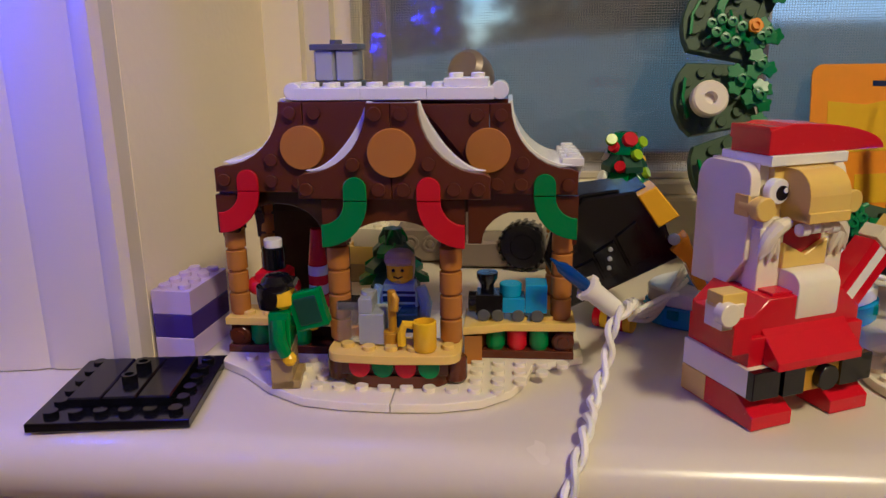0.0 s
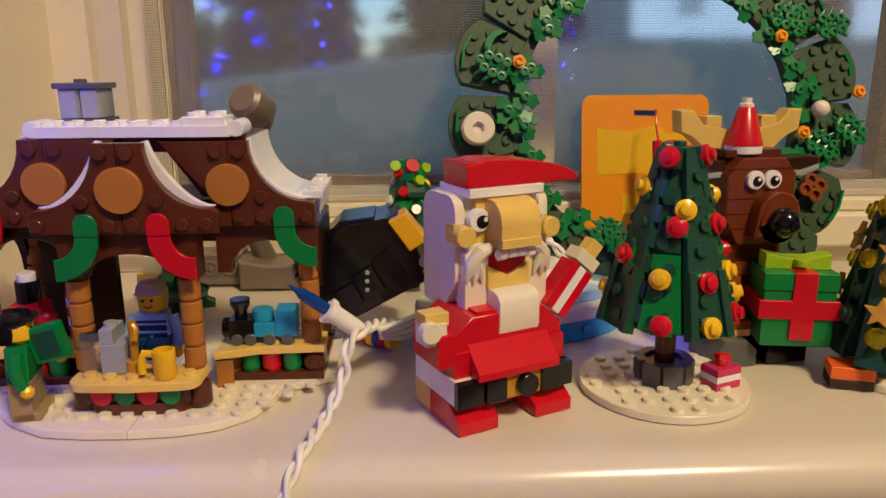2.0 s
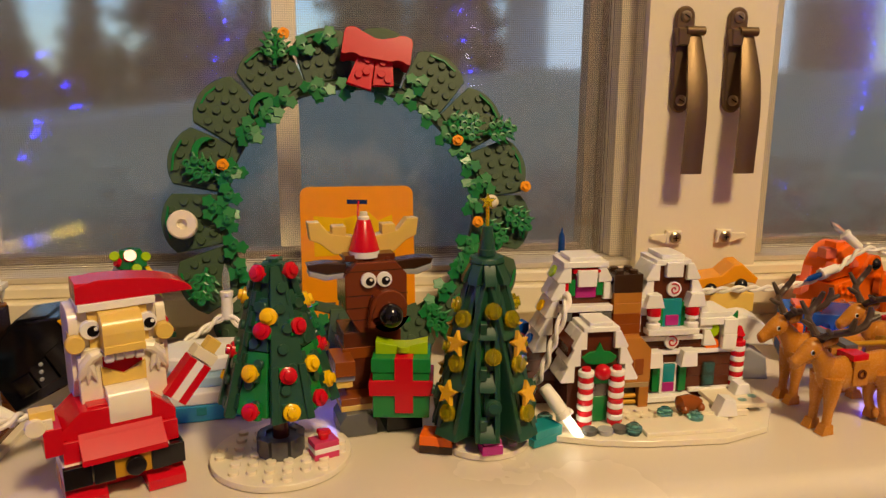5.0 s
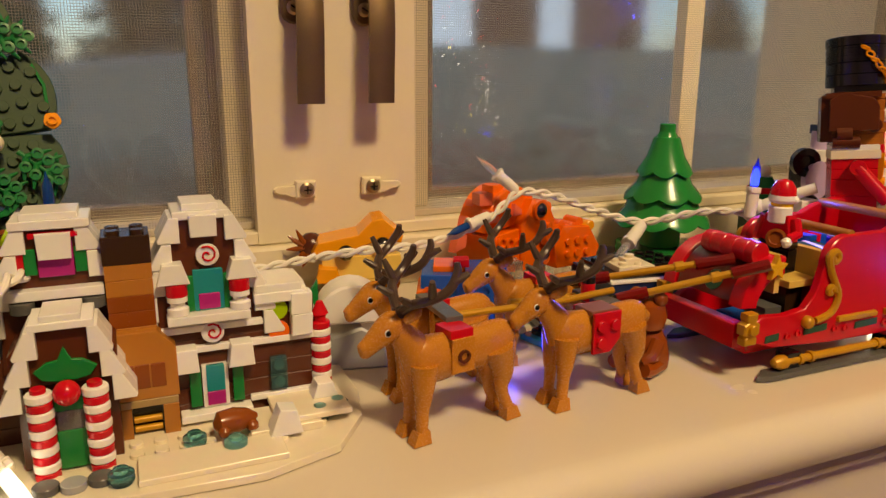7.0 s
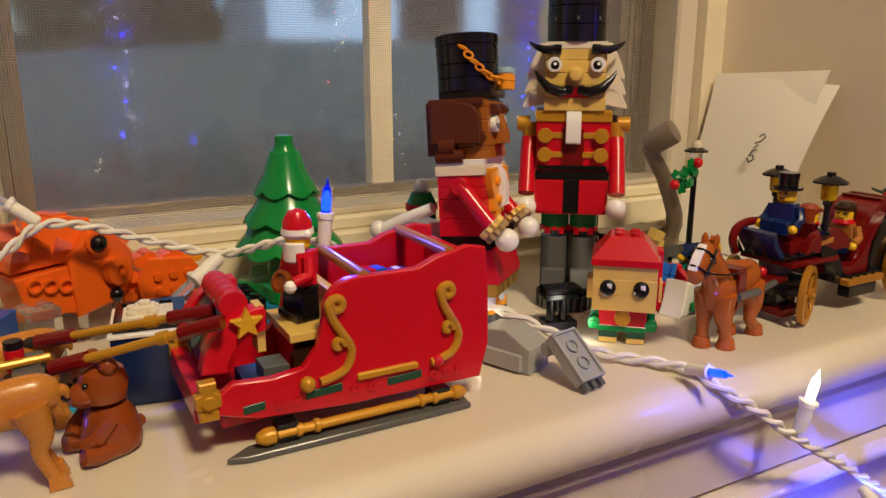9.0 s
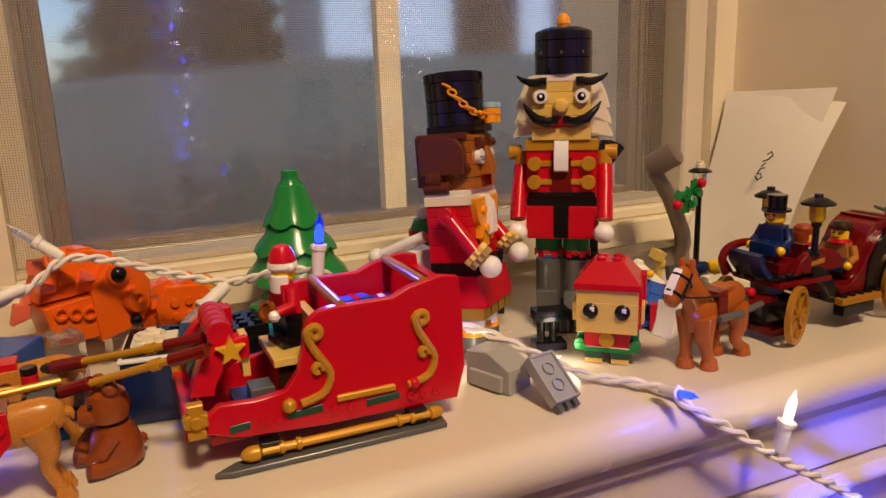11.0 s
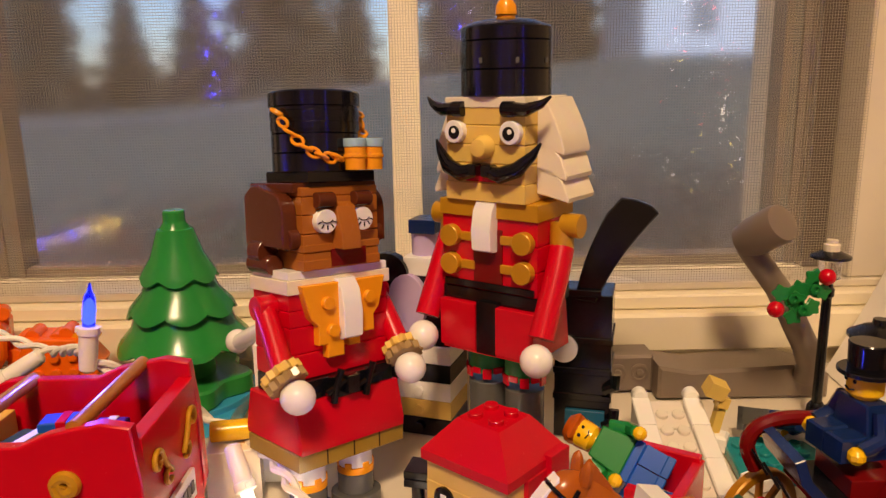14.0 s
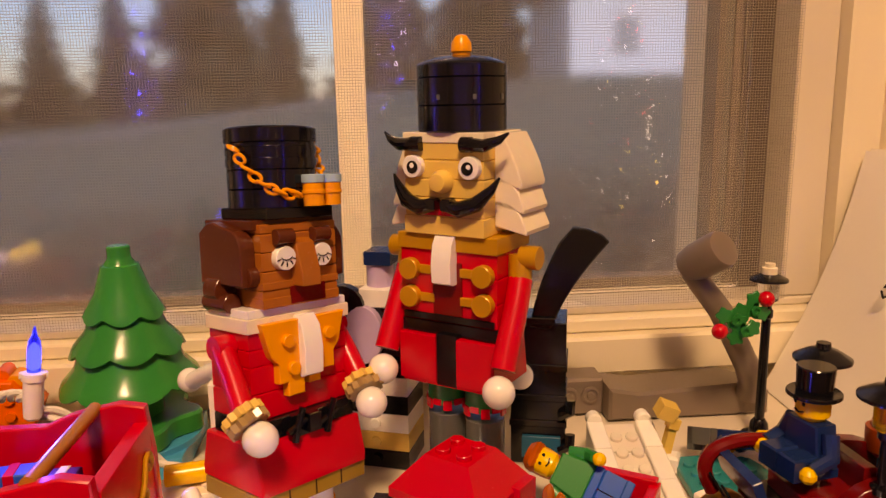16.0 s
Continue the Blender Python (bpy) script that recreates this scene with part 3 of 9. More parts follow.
# ---- small toy people: each one plain mesh ----
def minifig(name, m, torso, legs, hair, label, sit=False, arm=(30, 30), hat=None, skin=YELLOW, arms=None, scarf=None, beard=None, bands=None, mitts=None):
    k = Kit(name, m, label, "toy figure", "", True)
    if sit:
        k.put("legs", box(7.4, 15, 7.6, 0.6), legs, at(-4, -4.5, 4))
        k.put("legs", box(7.4, 15, 7.6, 0.6), legs, at(4, -4.5, 4))
        z = 4
    else:
        for s in (-4, 4):
            k.put("legs", box(7.6, 7.4, 11.5, 0.5), legs, at(s, 0, 0))
            k.put("legs", box(7.6, 10, 3.2, 0.4), legs, at(s, -1.2, 0))
        z = 11.5
    k.put("hips", box(15.8, 7.6, 3.4, 0.4), legs, at(0, 0, z))
    z += 3.4
    k.put("torso", prism(((-7.8, 0), (7.8, 0), (5.9, 13), (-5.9, 13)), 7.6, 0.5), torso, at(0, -3.8, z))
    for s, a in ((-1, arm[0]), (1, arm[1])):
        e = radians(a)
        sh = Vector((s * 7.4, 0, z + 11))
        el = sh + Vector((s * 2.4, -1.5 * math.sin(e), -6.5))
        ha = el + Vector((-s * 0.4, -7 * math.sin(e), -6 * math.cos(e)))
        k.put("arm", tube((tuple(sh), tuple(el), tuple(ha)), (2.6, 2.6, 2.2), 10), arms or torso)
        k.put("hand", ball(2.6, 10), mitts or skin, at(ha.x, ha.y - 1.2, ha.z - 4))
    k.put("neck", cyl(3, 2, 12), skin, at(0, 0, z + 12.6))
    k.put("head", lathe(((3.6, 0), (5.0, 1.4), (5.1, 6.8), (4.2, 8.4), (2.6, 9.2)), 18), skin, at(0, 0, z + 13.4))
    for s in (-1, 1):
        k.put("eye", cyl(0.65, 0.4, 8, 0.1), BLACK, at(s * 1.7, -4.9, z + 18.9, 90))
    k.put("mouth", tube(((-1.7, -5.1, z + 16.5), (0, -5.25, z + 15.9), (1.7, -5.1, z + 16.5)), 0.28, 6), BLACK)
    if bands:
        for dz, h in ((4.2, 1.0), (6.2, 2.2), (9.4, 1.0)):
            k.put("knit_band", box(12.4, 0.5, h, 0.1), bands, at(0, -3.9, z + dz))
    if scarf:
        k.put("scarf", lathe(((5.6, 0), (6.4, 1.5), (5.4, 3.6)), 16), scarf, at(0, 0, z + 11.6))
    if beard:
        k.put("beard", slab(tuple(arc(0, 0, 5.7, 180, 360, 10) + [(4, 1), (-4, 1)]), 8, 0.6), beard, at(0, -0.4, z + 8.8))
    if hair:
        k.put("hair", lathe(((5.3, 0), (6.0, 1.6), (5.7, 3.8), (4.0, 5.6), (1.2, 6.2)), 16), hair, at(0, 0.7, z + 19.6))
        k.put("hair", lathe(((5.0, 0), (5.6, 4), (5.6, 8)), 16), hair, at(0, 2.6, z + 13.4))
        k.put("fringe", box(10, 3, 2.4, 1.0), hair, at(0.5, -4.2, z + 20.9, 14))
    if hat == "top":
        k.put("brim", cyl(8, 1.4, 20), BLACK, at(0, 0, z + 20.6))
        k.put("crown", lathe(((5.2, 0), (5.6, 8), (5.3, 8.4)), 18), BLACK, at(0, 0, z + 21.6))
    if hat == "santa":
        k.put("brim", lathe(((5.6, 0), (6.6, 1.4), (6.2, 3.6)), 18), WHITE, at(0, 0, z + 18.4))
        k.put("crown", lathe(((6, 0), (5.6, 3.5), (3.4, 7), (0.6, 8)), 18), RED, at(0, 0, z + 21.6))
        k.put("bobble", ball(2.0, 10), WHITE, at(5.5, 1, z + 18))
    return k.done()


# ---- market stall ----
STALL = pose(-0.0272, 0.2215, 0.0004) @ Matrix.Scale(0.978, 4)


def stall(x, y, z, *turn):
    return STALL @ pose(x, y, z, *turn)


k = Kit("market_stall", STALL, "toy brick market stall with brown gables and a snowy ridge", "toy stall")
left = ((1, 1), (1, 96), (-70, 96), (-70, 34), (-58, 26), (-45, 13), (-30, 4), (-15, 1.6))
right = ((1.4, 1), (18, 2), (32, 6), (42, 14), (48, 25), (50, 36), (70, 46), (70, 96), (1.4, 96))
k.put("base_plate", slab(left, 3.2), CREAM)
k.put("base_plate", slab(right, 3.2), CREAM)
for i in range(-9, 9):
    for j in range(0, 6):
        x, y = 5.4 + 8 * i, 4.6 + 7.8 * j
        edge = max(1.6, 0.0085 * x * x) if x < 30 else 0.016 * (x - 22) ** 2 + 3
        if y > edge + 3.2 and not (-22 < x < 24 and y > 13) and y < 42 and abs(x) < 67:
            k.stud(x, y, 3.1, CREAM)
# counter in the middle bay
k.put("counter_base", slab(tuple([(-19, 26), (-19, 20), (-15, 15.5), (-8, 13.4), (0, 13), (10, 13.4), (17, 15.5), (21, 20), (21, 26)]), 4.6), BROWN, at(0, 0, 3.2))
half = tuple([(3.7, 6.4), (-3.7, 6.4), (-3.7, 3.7)] + arc(0, 3.7, 3.7, 180, 360, 10))
for i, c in enumerate((RED, GREEN, RED, GREEN)):
    k.put("tile", prism(half, 2.2), c, at(-11.2 + 8.2 * i, 12.6, 7.4))
k.put("counter_core", box(38, 11, 6.6), BROWN, at(1, 20.5, 7.6))
k.put("counter_top", slab(tuple([(-22, 27), (-22.5, 18)] + arc(-17, 15, 5.4, 180, 262, 4) + [(0, 8.4)] + arc(19, 15, 5.4, 278, 360, 4) + [(24.5, 27)]), 3.2), TAN, at(0, 0, 14.2))
for x in (-16, -8, 0, 8, 20):
    k.stud(x, 14.6 if abs(x) < 12 else 17, 17.3, TAN)
for s in (-1, 1):
    k.put("log", lathe(((3.6, 0), (4.4, 0.8), (4.4, 8.4), (3.4, 9.4), (2.4, 9.4), (2.2, 8.4)), 14), BROWN, at(s * 21 + 1, 21, 4))
# side wings
for s in (-1, 1):
    x0, x1 = (-70, -25) if s < 0 else (25, 66)
    k.box(x0, x1, 42, 92, 3.2, 6.4, BROWN, "plate")
    k.box(x0, x1, 52, 56, 6.4, 14.6, DBROWN, "brick")
    cx = (-58, -49.6, -41) if s < 0 else (36, 44.4, 52.8)
    for x, c in zip(cx, (GREEN, RED, GREEN)):
        k.put("round_brick", lathe(((3.2, 0), (3.2, 1.2), (3.9, 1.4), (3.9, 8.2), (3.7, 8.4)), 18), c, at(x, 46.4, 6.3))
    k.put("curved_brick", slab(tuple([(0, 0)] + arc(8, 8, 8, 260, 180, 6) + [(0, 12), (8, 12)]), 11.4), NOUGAT, at(24.5 if s > 0 else -25.5, 36, 3.3) if s > 0 else at(-25, 36, 3.3, 0, 0, 0))
    k.put("log", lathe(((2.2, 0), (2.4, 1), (3.6, 1), (4.4, 1.8), (4.4, 8), (3.6, 8.8)), 14), BROWN, at(x1 - 4 if s > 0 else x0 + 4, 42.5, 9.6, -90, 0, 0))
    k.box(x0 + (0.5 if s < 0 else 34), x0 + (8 if s < 0 else 41), 45, 53, 6.4, 14.6, BROWN, "brick")
    k.put("wing_top", slab(((x0 - 0.5, 42), (x1 + 0.5, 42), (x1 + 0.5, 58), (x0 - 0.5, 58)) if s < 0 else ((24, 36), (32, 38), (40, 41), (x1 + 0.5, 42), (x1 + 0.5, 58), (24, 58)), 3.2), TAN, at(0, 0, 14.8))
    for x in range(3):
        k.stud((-62 + 8 * x) if s < 0 else (36 + 10 * x), 46.5, 17.9, TAN)
# posts of stacked round bricks
seg = ((3.2, 0), (3.2, 0.9), (4.0, 1.1), (4.0, 8.4), (3.7, 8.7))
for x, y, z0, z1 in ((-19.5, 24, 17.5, 53), (20.5, 24, 17.5, 54), (-66, 48, 18, 52), (61, 48, 18, 52), (-66, 88, 6.4, 66), (61, 88, 6.4, 66)):
    n = round((z1 - z0) / 8.8)
    for i in range(n):
        k.put("round_brick", lathe(seg, 16), NOUGAT, at(x, y, z0 + 8.8 * i))
# lintels with their arches
def arch_panel(x0, x1, z0, z1, leg, rise):
    cx, r = (x0 + x1) / 2, (x1 - x0) / 2 - leg
    curve = [(cx + r * math.cos(radians(a)), z0 + rise * math.sin(radians(a))) for a in range(0, 181, 15)]
    return tuple([(x0, z1), (x0, z0)] + curve[::-1] + [(x1, z0), (x1, z1)])
k.put("arch", prism(arch_panel(-23.5, 25.5, 53, 70.4, 7.6, 9.4), 8), BROWN, at(0, 21, 0))
k.put("arch", prism(arch_panel(-70, -24.5, 50, 68, 6, 13), 8), DBROWN, at(0, 46, 0))
k.put("arch", prism(arch_panel(25.5, 66, 48, 67, 5, 13), 8), BROWN, at(0, 46, 0))
for x in (-70.5, 58):
    k.box(x, x + 8, 43.5, 52, 52, 67, BROWN, "brick")
for x in (-23.5, 17.6):
    k.box(x, x + 8, 20, 28, 53.5, 70, BROWN, "brick")
for x in (-70, 62):
    span = [(52 + 0.5 * 36 - 15 * math.cos(a), 40 + 20 * math.sin(a)) for a in [math.pi * i / 10 for i in range(11)]]
    k.put("side_arch", prism(tuple([(52, 67), (52, 40)] + span + [(88, 40), (88, 67)]), 4), DBROWN, Matrix(((0, 1, 0, x), (1, 0, 0, 0), (0, 0, 1, 0), (0, 0, 0, 1))))
k.box(-66, -30, 86, 90, 6.4, 66, DBROWN, "back_wall")
k.box(-62, 58, 84, 88, 52, 68, DBROWN, "back_beam")
# gables
def gable(cx, half_bottom, half_top, z0, z1, lip):
    r = [(cx + half_bottom, z0), (cx + half_bottom, z0 + lip)]
    n = 9
    for i in range(n + 1):
        a = math.pi / 2 * i / n
        r.append((cx + half_bottom - 2 - (half_bottom - 2 - half_top) * math.sin(a), z0 + lip + 1 + (z1 - z0 - lip - 1) * (1 - math.cos(a))))
    l = [(2 * cx - x, z) for x, z in r]
    return r + l[::-1]
def halves(poly, cx, y):
    """Two gable bricks that meet at x = cx."""
    p = ccw(poly)
    for side in (-1, 1):
        out = []
        for (ax, az), (bx, bz) in zip(p, p[1:] + p[:1]):
            if (ax - cx) * side >= 0:
                out.append((ax, az))
            if (ax - cx) * (bx - cx) < 0:
                out.append((cx + side * 0.1, az + (bz - az) * (cx - ax) / (bx - ax)))
        k.put("gable", prism(tuple(out), 4), BROWN, at(0, y, 0))


halves(gable(2, 32.5, 8.5, 70.6, 102.4, 7.6), 1.5, 17)
ls = [(-69.5, 68.2), (-69.5, 77)] + [(-67 + 23.5 * math.sin(a), 78 + 23.4 * (1 - math.cos(a))) for a in [math.pi / 2 * i / 8 for i in range(9)]] + [(-8, 101.4), (-22, 79), (-24, 68.2)]
halves(ls, -34.6, 42)
rs = [(65.5, 67.6), (65.5, 76)] + [(63 - 22 * math.sin(a), 77 + 23.4 * (1 - math.cos(a))) for a in [math.pi / 2 * i / 8 for i in range(9)]] + [(8, 100.4), (26, 79), (27, 67.6)]
halves(rs, 33.4, 42)
for cx, cz, y in ((2, 86.4, 17), (-35, 85, 42), (33, 84, 42)):
    k.put("round_tile", cyl(8.1, 2.2, 32), NOUGAT, at(cx, y, cz, 90), "matt light brown round tile")
for x, z in ((-3.4, 99), (5.3, 99), (-11.2, 82.4), (14, 82.6), (-27.4, 74), (-2.8, 74), (5.5, 74), (22.4, 74.2), (30.6, 74.2)):
    k.stud(x, 17, z, BROWN, 90)
for x, z in ((-39, 97.5), (-30, 97.5), (-47, 80.4), (-65.5, 73), (-47.5, 72.5), (-37, 72), (29, 96.5), (37.6, 96.4), (45.4, 79.4), (36.6, 71.6), (45, 71.6), (62, 71.4)):
    k.stud(x, 42, z, BROWN, 90)
# valley boards between the gables, and snow on the valleys and slopes
for s in (-1, 1):
    k.put("roof_valley", prism(((s * 6, 101.5), (s * 30 + 2, 100.8), (s * 30, 78), (s * 22, 78.5)), 3), BROWN, at(0, 46.2, 0))
    curve = [(2 + s * (30.5 - 22 * math.sin(a)), 79.2 + 23.2 * (1 - math.cos(a))) for a in [math.pi / 2 * i / 9 for i in range(10)]]
    top, foot = curve[-1], curve[0]
    rim = [(x + s * 3.4 * math.sin(math.pi * i / 9) + s * 0.3, z + 0.4) for i, (x, z) in enumerate(curve)]
    k.put("snow_strip", prism(tuple(rim + [(x - s * 1.5, z) for x, z in curve[::-1]]), 3), WHITE, at(0, 21.4, 0))
    arch = [math.pi / 2 * i / 9 for i in range(10)]
    side = [(63 - 22 * math.sin(a), 77.4 + 23.4 * (1 - math.cos(a))) if s > 0 else (-67 + 23.5 * math.sin(a), 78.4 + 23.4 * (1 - math.cos(a))) for a in arch]
    k.put("snow_slope", prism(tuple([(x + s * 0.6, z + 0.5) for x, z in side] + [(x - s * 2.6, z - 0.4) for x, z in side[::-1]]), 38), WHITE, at(0, 46.4, 0))
k.box(-42, 40, 46.2, 86, 96, 101.6, BROWN, "roof_core")
k.box(-64, 60, 50, 88, 70, 77, DBROWN, "roof_core")
for i, y in enumerate((52, 62, 72, 82)):
    k.put("icicle", cone(2.0, 0.4, 8, 10), WHITE, at(66, y, 78, 180, 0, 0))
    k.put("plate", brick(1, 1, 1), WHITE, at(60, y - 4, 77))
# ridge of snow
for x, n in ((-37, 3), (-13, 3), (11, 3)):
    k.brick(x, 42, 101.8, n, 2, 1.4, WHITE)
for s, x in ((-1, -38), (1, 37)):
    k.put("ridge_end", prism(tuple(arc(0, 0, 3.2, 0, 360, 14)[:-1]), 15), WHITE, at(x, 42.5, 105))
k.brick(17, 43, 106.2, 2, 2, 1, WHITE)
# chimney
k.box(-34, -16, 55, 72, 104.6, 108, DGREY, "plate")
for x in (-33, -25):
    k.put("chimney_block", slab(((1, 0), (7, 0), (8, 1.5), (8, 14), (7, 15.5), (1, 15.5), (0, 14), (0, 1.5)), 11.4, 0.5), GREY, at(x, 56, 108), "light grey chimney block")
k.box(-34, -16, 55, 72, 119.4, 121.6, DGREY, "plate")
k.put("stud", lathe(STUD, 12), DGREY, at(-25, 60, 121.4))
# bunting: a rounded tab and a curved tail
tab = tuple([(-4, 0), (4, 0), (4, 4)] + arc(0, 4, 4, 10, 170, 9) + [(-4, 4)])
for x, z, s, c, y in ((-56.5, 69, -1, RED, 41), (-10.8, 70.4, -1, GREEN, 16), (14, 70.4, 1, RED, 16), (53.5, 67.6, 1, GREEN, 41)):
    k.put("banner", prism(tab, 1.6), c, at(x, y - 1.2, z), "glossy banner tile")
    ro, ri = 16, 8
    pts = [(s * (12 - ro * math.cos(radians(a))), -ro * math.sin(radians(a))) for a in range(0, 91, 10)]
    pin = [(s * (12 - ri * math.cos(radians(a))), -ri * math.sin(radians(a))) for a in range(90, -1, -10)]
    k.put("banner", prism(tuple(pts + pin), 1.6), c, at(x, y - 1.0, z - 0.3), "glossy banner tile")
k.done()

k = Kit("cash_register", stall(-0.02, 0.0175, 0.0179), "grey toy brick coffee machine with a clear tank on the counter", "toy machine")
k.box(0, 8, 2, 10, 0, 15, CLEAR, "tank")
k.box(0.4, 7.6, 2.4, 9.6, 12, 15.4, BLACK, "lid")
k.box(8.2, 17, 0, 12, 0, 11.4, GREY, "body")
k.box(8.2, 13, 0.5, 12, 11.4, 17, GREY, "body")
k.put("stud", lathe(STUD, 12), GREY, at(10.6, 6, 16.8))
k.done()
k = Kit("coffee_tap", stall(0, 0.015, 0.0179), "gold toy coffee tap on a stem", "toy tap")
k.put("stem", cyl(1.5, 16, 12), GOLD, at(0, 4, 4))
k.put("spout", cyl(3.4, 5, 16), GOLD, at(0, 4, 0))
k.put("handle", tube(((0, 4, 19), (1.5, 3, 17), (1, 2, 13)), 1.4, 8), GOLD)
k.done()
k = Kit("mug", stall(0.012, 0.0145, 0.0177), "yellow toy mug standing on the tan counter", "mug")
k.put("cup", lathe(((3.6, 0), (4.1, 0.8), (4.1, 10.6), (3.3, 10.8), (3.2, 2)), 22), YELLOW)
k.put("handle", tube(((-3.6, 0, 9), (-7, 0, 9.4), (-8.2, 0, 6.5), (-8.2, 0, 1.5)), 1.5, 8), YELLOW)
k.done()
k = Kit("toy_train", stall(0.0375, 0.048, 0.0178) @ Matrix.Scale(1.2, 4), "tiny black and azure toy brick train on the stall counter", "toy train")
k.box(-7.5, 1, -4, 4, 2, 9, BLACK, "boiler")
k.put("funnel", lathe(((2.2, 0), (2.2, 2.5), (3.4, 4.5), (3.4, 6.5)), 14), BLACK, at(-4, 0, 9))
k.put("nose", cyl(3.4, 3, 16), BLACK, at(-7, 0, 5.5, 0, -90))
k.box(1, 8, -4, 4, 3, 8, AZURE, "tender")
k.put("stud", cyl(3.6, 4, 16), AZURE, at(3.5, 0, 8))
k.box(8.2, 15, -4, 4, 3, 12.5, AZURE, "cab")
for x in (-5, -0.5, 6, 12):
    k.put("wheel", cyl(2.1, 8.6, 14), DGREY, at(x, 4.3, 2.1, 90))
k.done()
k = Kit("toy_soldier", stall(-0.0525, 0.0525, 0.0178), "small red and black toy brick soldier on the stall", "toy soldier", whole=True)
k.put("body", box(13, 10, 14, 1.5), RED, at(0, 0, 4))
k.put("body", box(9, 8, 5, 0.6), BLACK, at(0, 0, 0))
k.put("body", ball(4, 12), RED, at(7, -2, 7))
k.put("body", ball(4, 12), RED, at(-7, -2, 7))
k.put("hat", cyl(4.6, 9, 20), BLACK, at(0, 0, 17.6))
k.put("hat", cyl(3.6, 3.4, 18), WHITE, at(0, 0, 26.4))
k.done()
k = Kit("striped_rocket", stall(-0.036, 0.057, 0.0178), "red and white striped toy cone on the stall", "toy cone")
z = 0
for i, c in enumerate((RED, WHITE, RED, WHITE)):
    k.put("round_brick", cyl(4, 4 if i else 6, 18), c, at(0, 0, z))
    z += 4 if i else 6
k.put("cone", cone(3.9, 2.2, 15, 18), RED, at(0, 0, z))
k.done()
minifig("shopkeeper_figure", stall(-0.0005, 0.043, 0.0131, 0, 0, 0), SBLUE, NAVY, plastic("ash_blond_hair_plastic", "C4A674", 0.35), "toy shopkeeper in a pale blue jumper behind the counter", sit=True, arm=(20, 20), bands=NAVY)
minifig("customer_figure", stall(-0.0395, 0.0175, 0.0034, 0, 0, 98), GREEN, DTAN, BLACK, "toy customer in a green jacket with black hair", arm=(15, 90))
k = Kit("green_tray", stall(-0.029, 0.0185, 0.0301, 0, -14, 0), "dark green toy tray held by the customer", "toy tray")
k.box(-6, 6, -3, 1, -6, 8, GREEN, "tray", 0.6)
k.box(-4, 4, -3.6, -2.6, -4, 6, DGREEN, "panel", 0.3)
k.done()

k = Kit("tan_brick_plate", pose(-0.056, 0.372, 0.0004, 0, 0, -6), "tan studded toy plates stacked behind the stall", "toy bricks")
k.box(-14, 14, -8, 8, 0, 9.6, DTAN, "brick")
k.brick(-14, -8, 9.6, 3, 2, 3, TAN)
k.brick(-10, -8, 19.2, 2, 2, 3, CREAM)
k.done()
k = Kit("green_brick_bush", pose(-0.043, 0.345, 0.0004, 0, 0, 12), "dark green toy brick bush behind the stall", "toy bush")
k.put("trunk", cyl(4, 8, 14), BROWN)
for i, (r, z) in enumerate(((17, 7), (14, 14), (10, 21), (6, 27))):
    for q in range(6):
        k.put("leaf_slope", prism(((0, 0), (r, 0), (r, 2.4), (r * 0.5, 7), (0, 7)), 8), GREEN if (i + q) % 3 == 0 else DGREEN, at(0, 0, z, 0, 0, 60 * q + 30 * (i % 2)) @ at(0, -4, 0))
k.done()
k = Kit("black_ribbed_wheel", pose(0.0215, 0.392, 0.0143, 90, 0, -12) @ Matrix.Scale(0.76, 4), "black ribbed toy wheel standing behind the stall", "toy wheel")
k.put("rim", cyl(9, 13, 20), BLACK, at(0, 0, -6.5))
k.put("tyre", hoop(((9.2, -7), (15.6, -7), (17, -5), (17, 5), (15.6, 7), (9.2, 7)), 28), BLACK)
for q in range(20):
    k.put("tread", box(2.4, 2, 13, 0.3), BLACK, at(0, 0, -6.5, 0, 0, 18 * q) @ at(0, 17.2, 0))
k.done()

# ---- santa built of bricks: one plain mesh ----
k = Kit("santa_figure", pose(0.1025, 0.2440, 0.0004, 0, 0, 25), "red and white toy brick santa with a square beard", "toy figure", whole=True)
for x in (-24, 8):
    k.put("boot", Geo(*prism(((-18, 0), (16, 0), (16, 9.5), (-10, 9.5), (-18, 4.4)), 16)), RED, Matrix(((0, 1, 0, x), (1, 0, 0, 0), (0, 0, 1, 0), (0, 0, 0, 1))))
k.box(-23.6, 23.6, -3, 16, 0.4, 9.6, RED)
k.box(-24.2, -23.4, 4, 16, 0.4, 9.6, TAN)
k.box(-24, 24, -15, 16, 9.6, 19.2, CREAM)
k.put("belt", prism(((-24.2, 0), (-13.5, 0), (-13.5, 9.4), (-24.2, 9.4)), 3), BLACK, at(0, -17.5, 9.7))
k.box(-13, -4.8, -18.4, -14, 9.8, 19.2, BLACK)
k.box(-4.6, 10, -17.4, -14, 9.8, 19.2, GOLD)
k.put("buckle", cyl(4.2, 3.2, 18), BLACK, at(3.5, -17, 14.4, 90))
k.box(10.2, 18, -18.4, -14, 9.8, 19.2, BLACK)
k.box(18.2, 24.2, -17.5, -8, 9.8, 19.2, BLACK)
k.box(-23, 23, -13, 15.5, 19.2, 28.8, RED)
XY = Matrix(((0, 1, 0, 0), (1, 0, 0, 0), (0, 0, 1, 0), (0, 0, 0, 1)))
k.put("chest", prism(((-19.5, 19.4), (-19.5, 22), (-11, 30.5), (4, 30.5), (4, 19.4)), 34), RED, at(-17, 0, 0) @ XY)
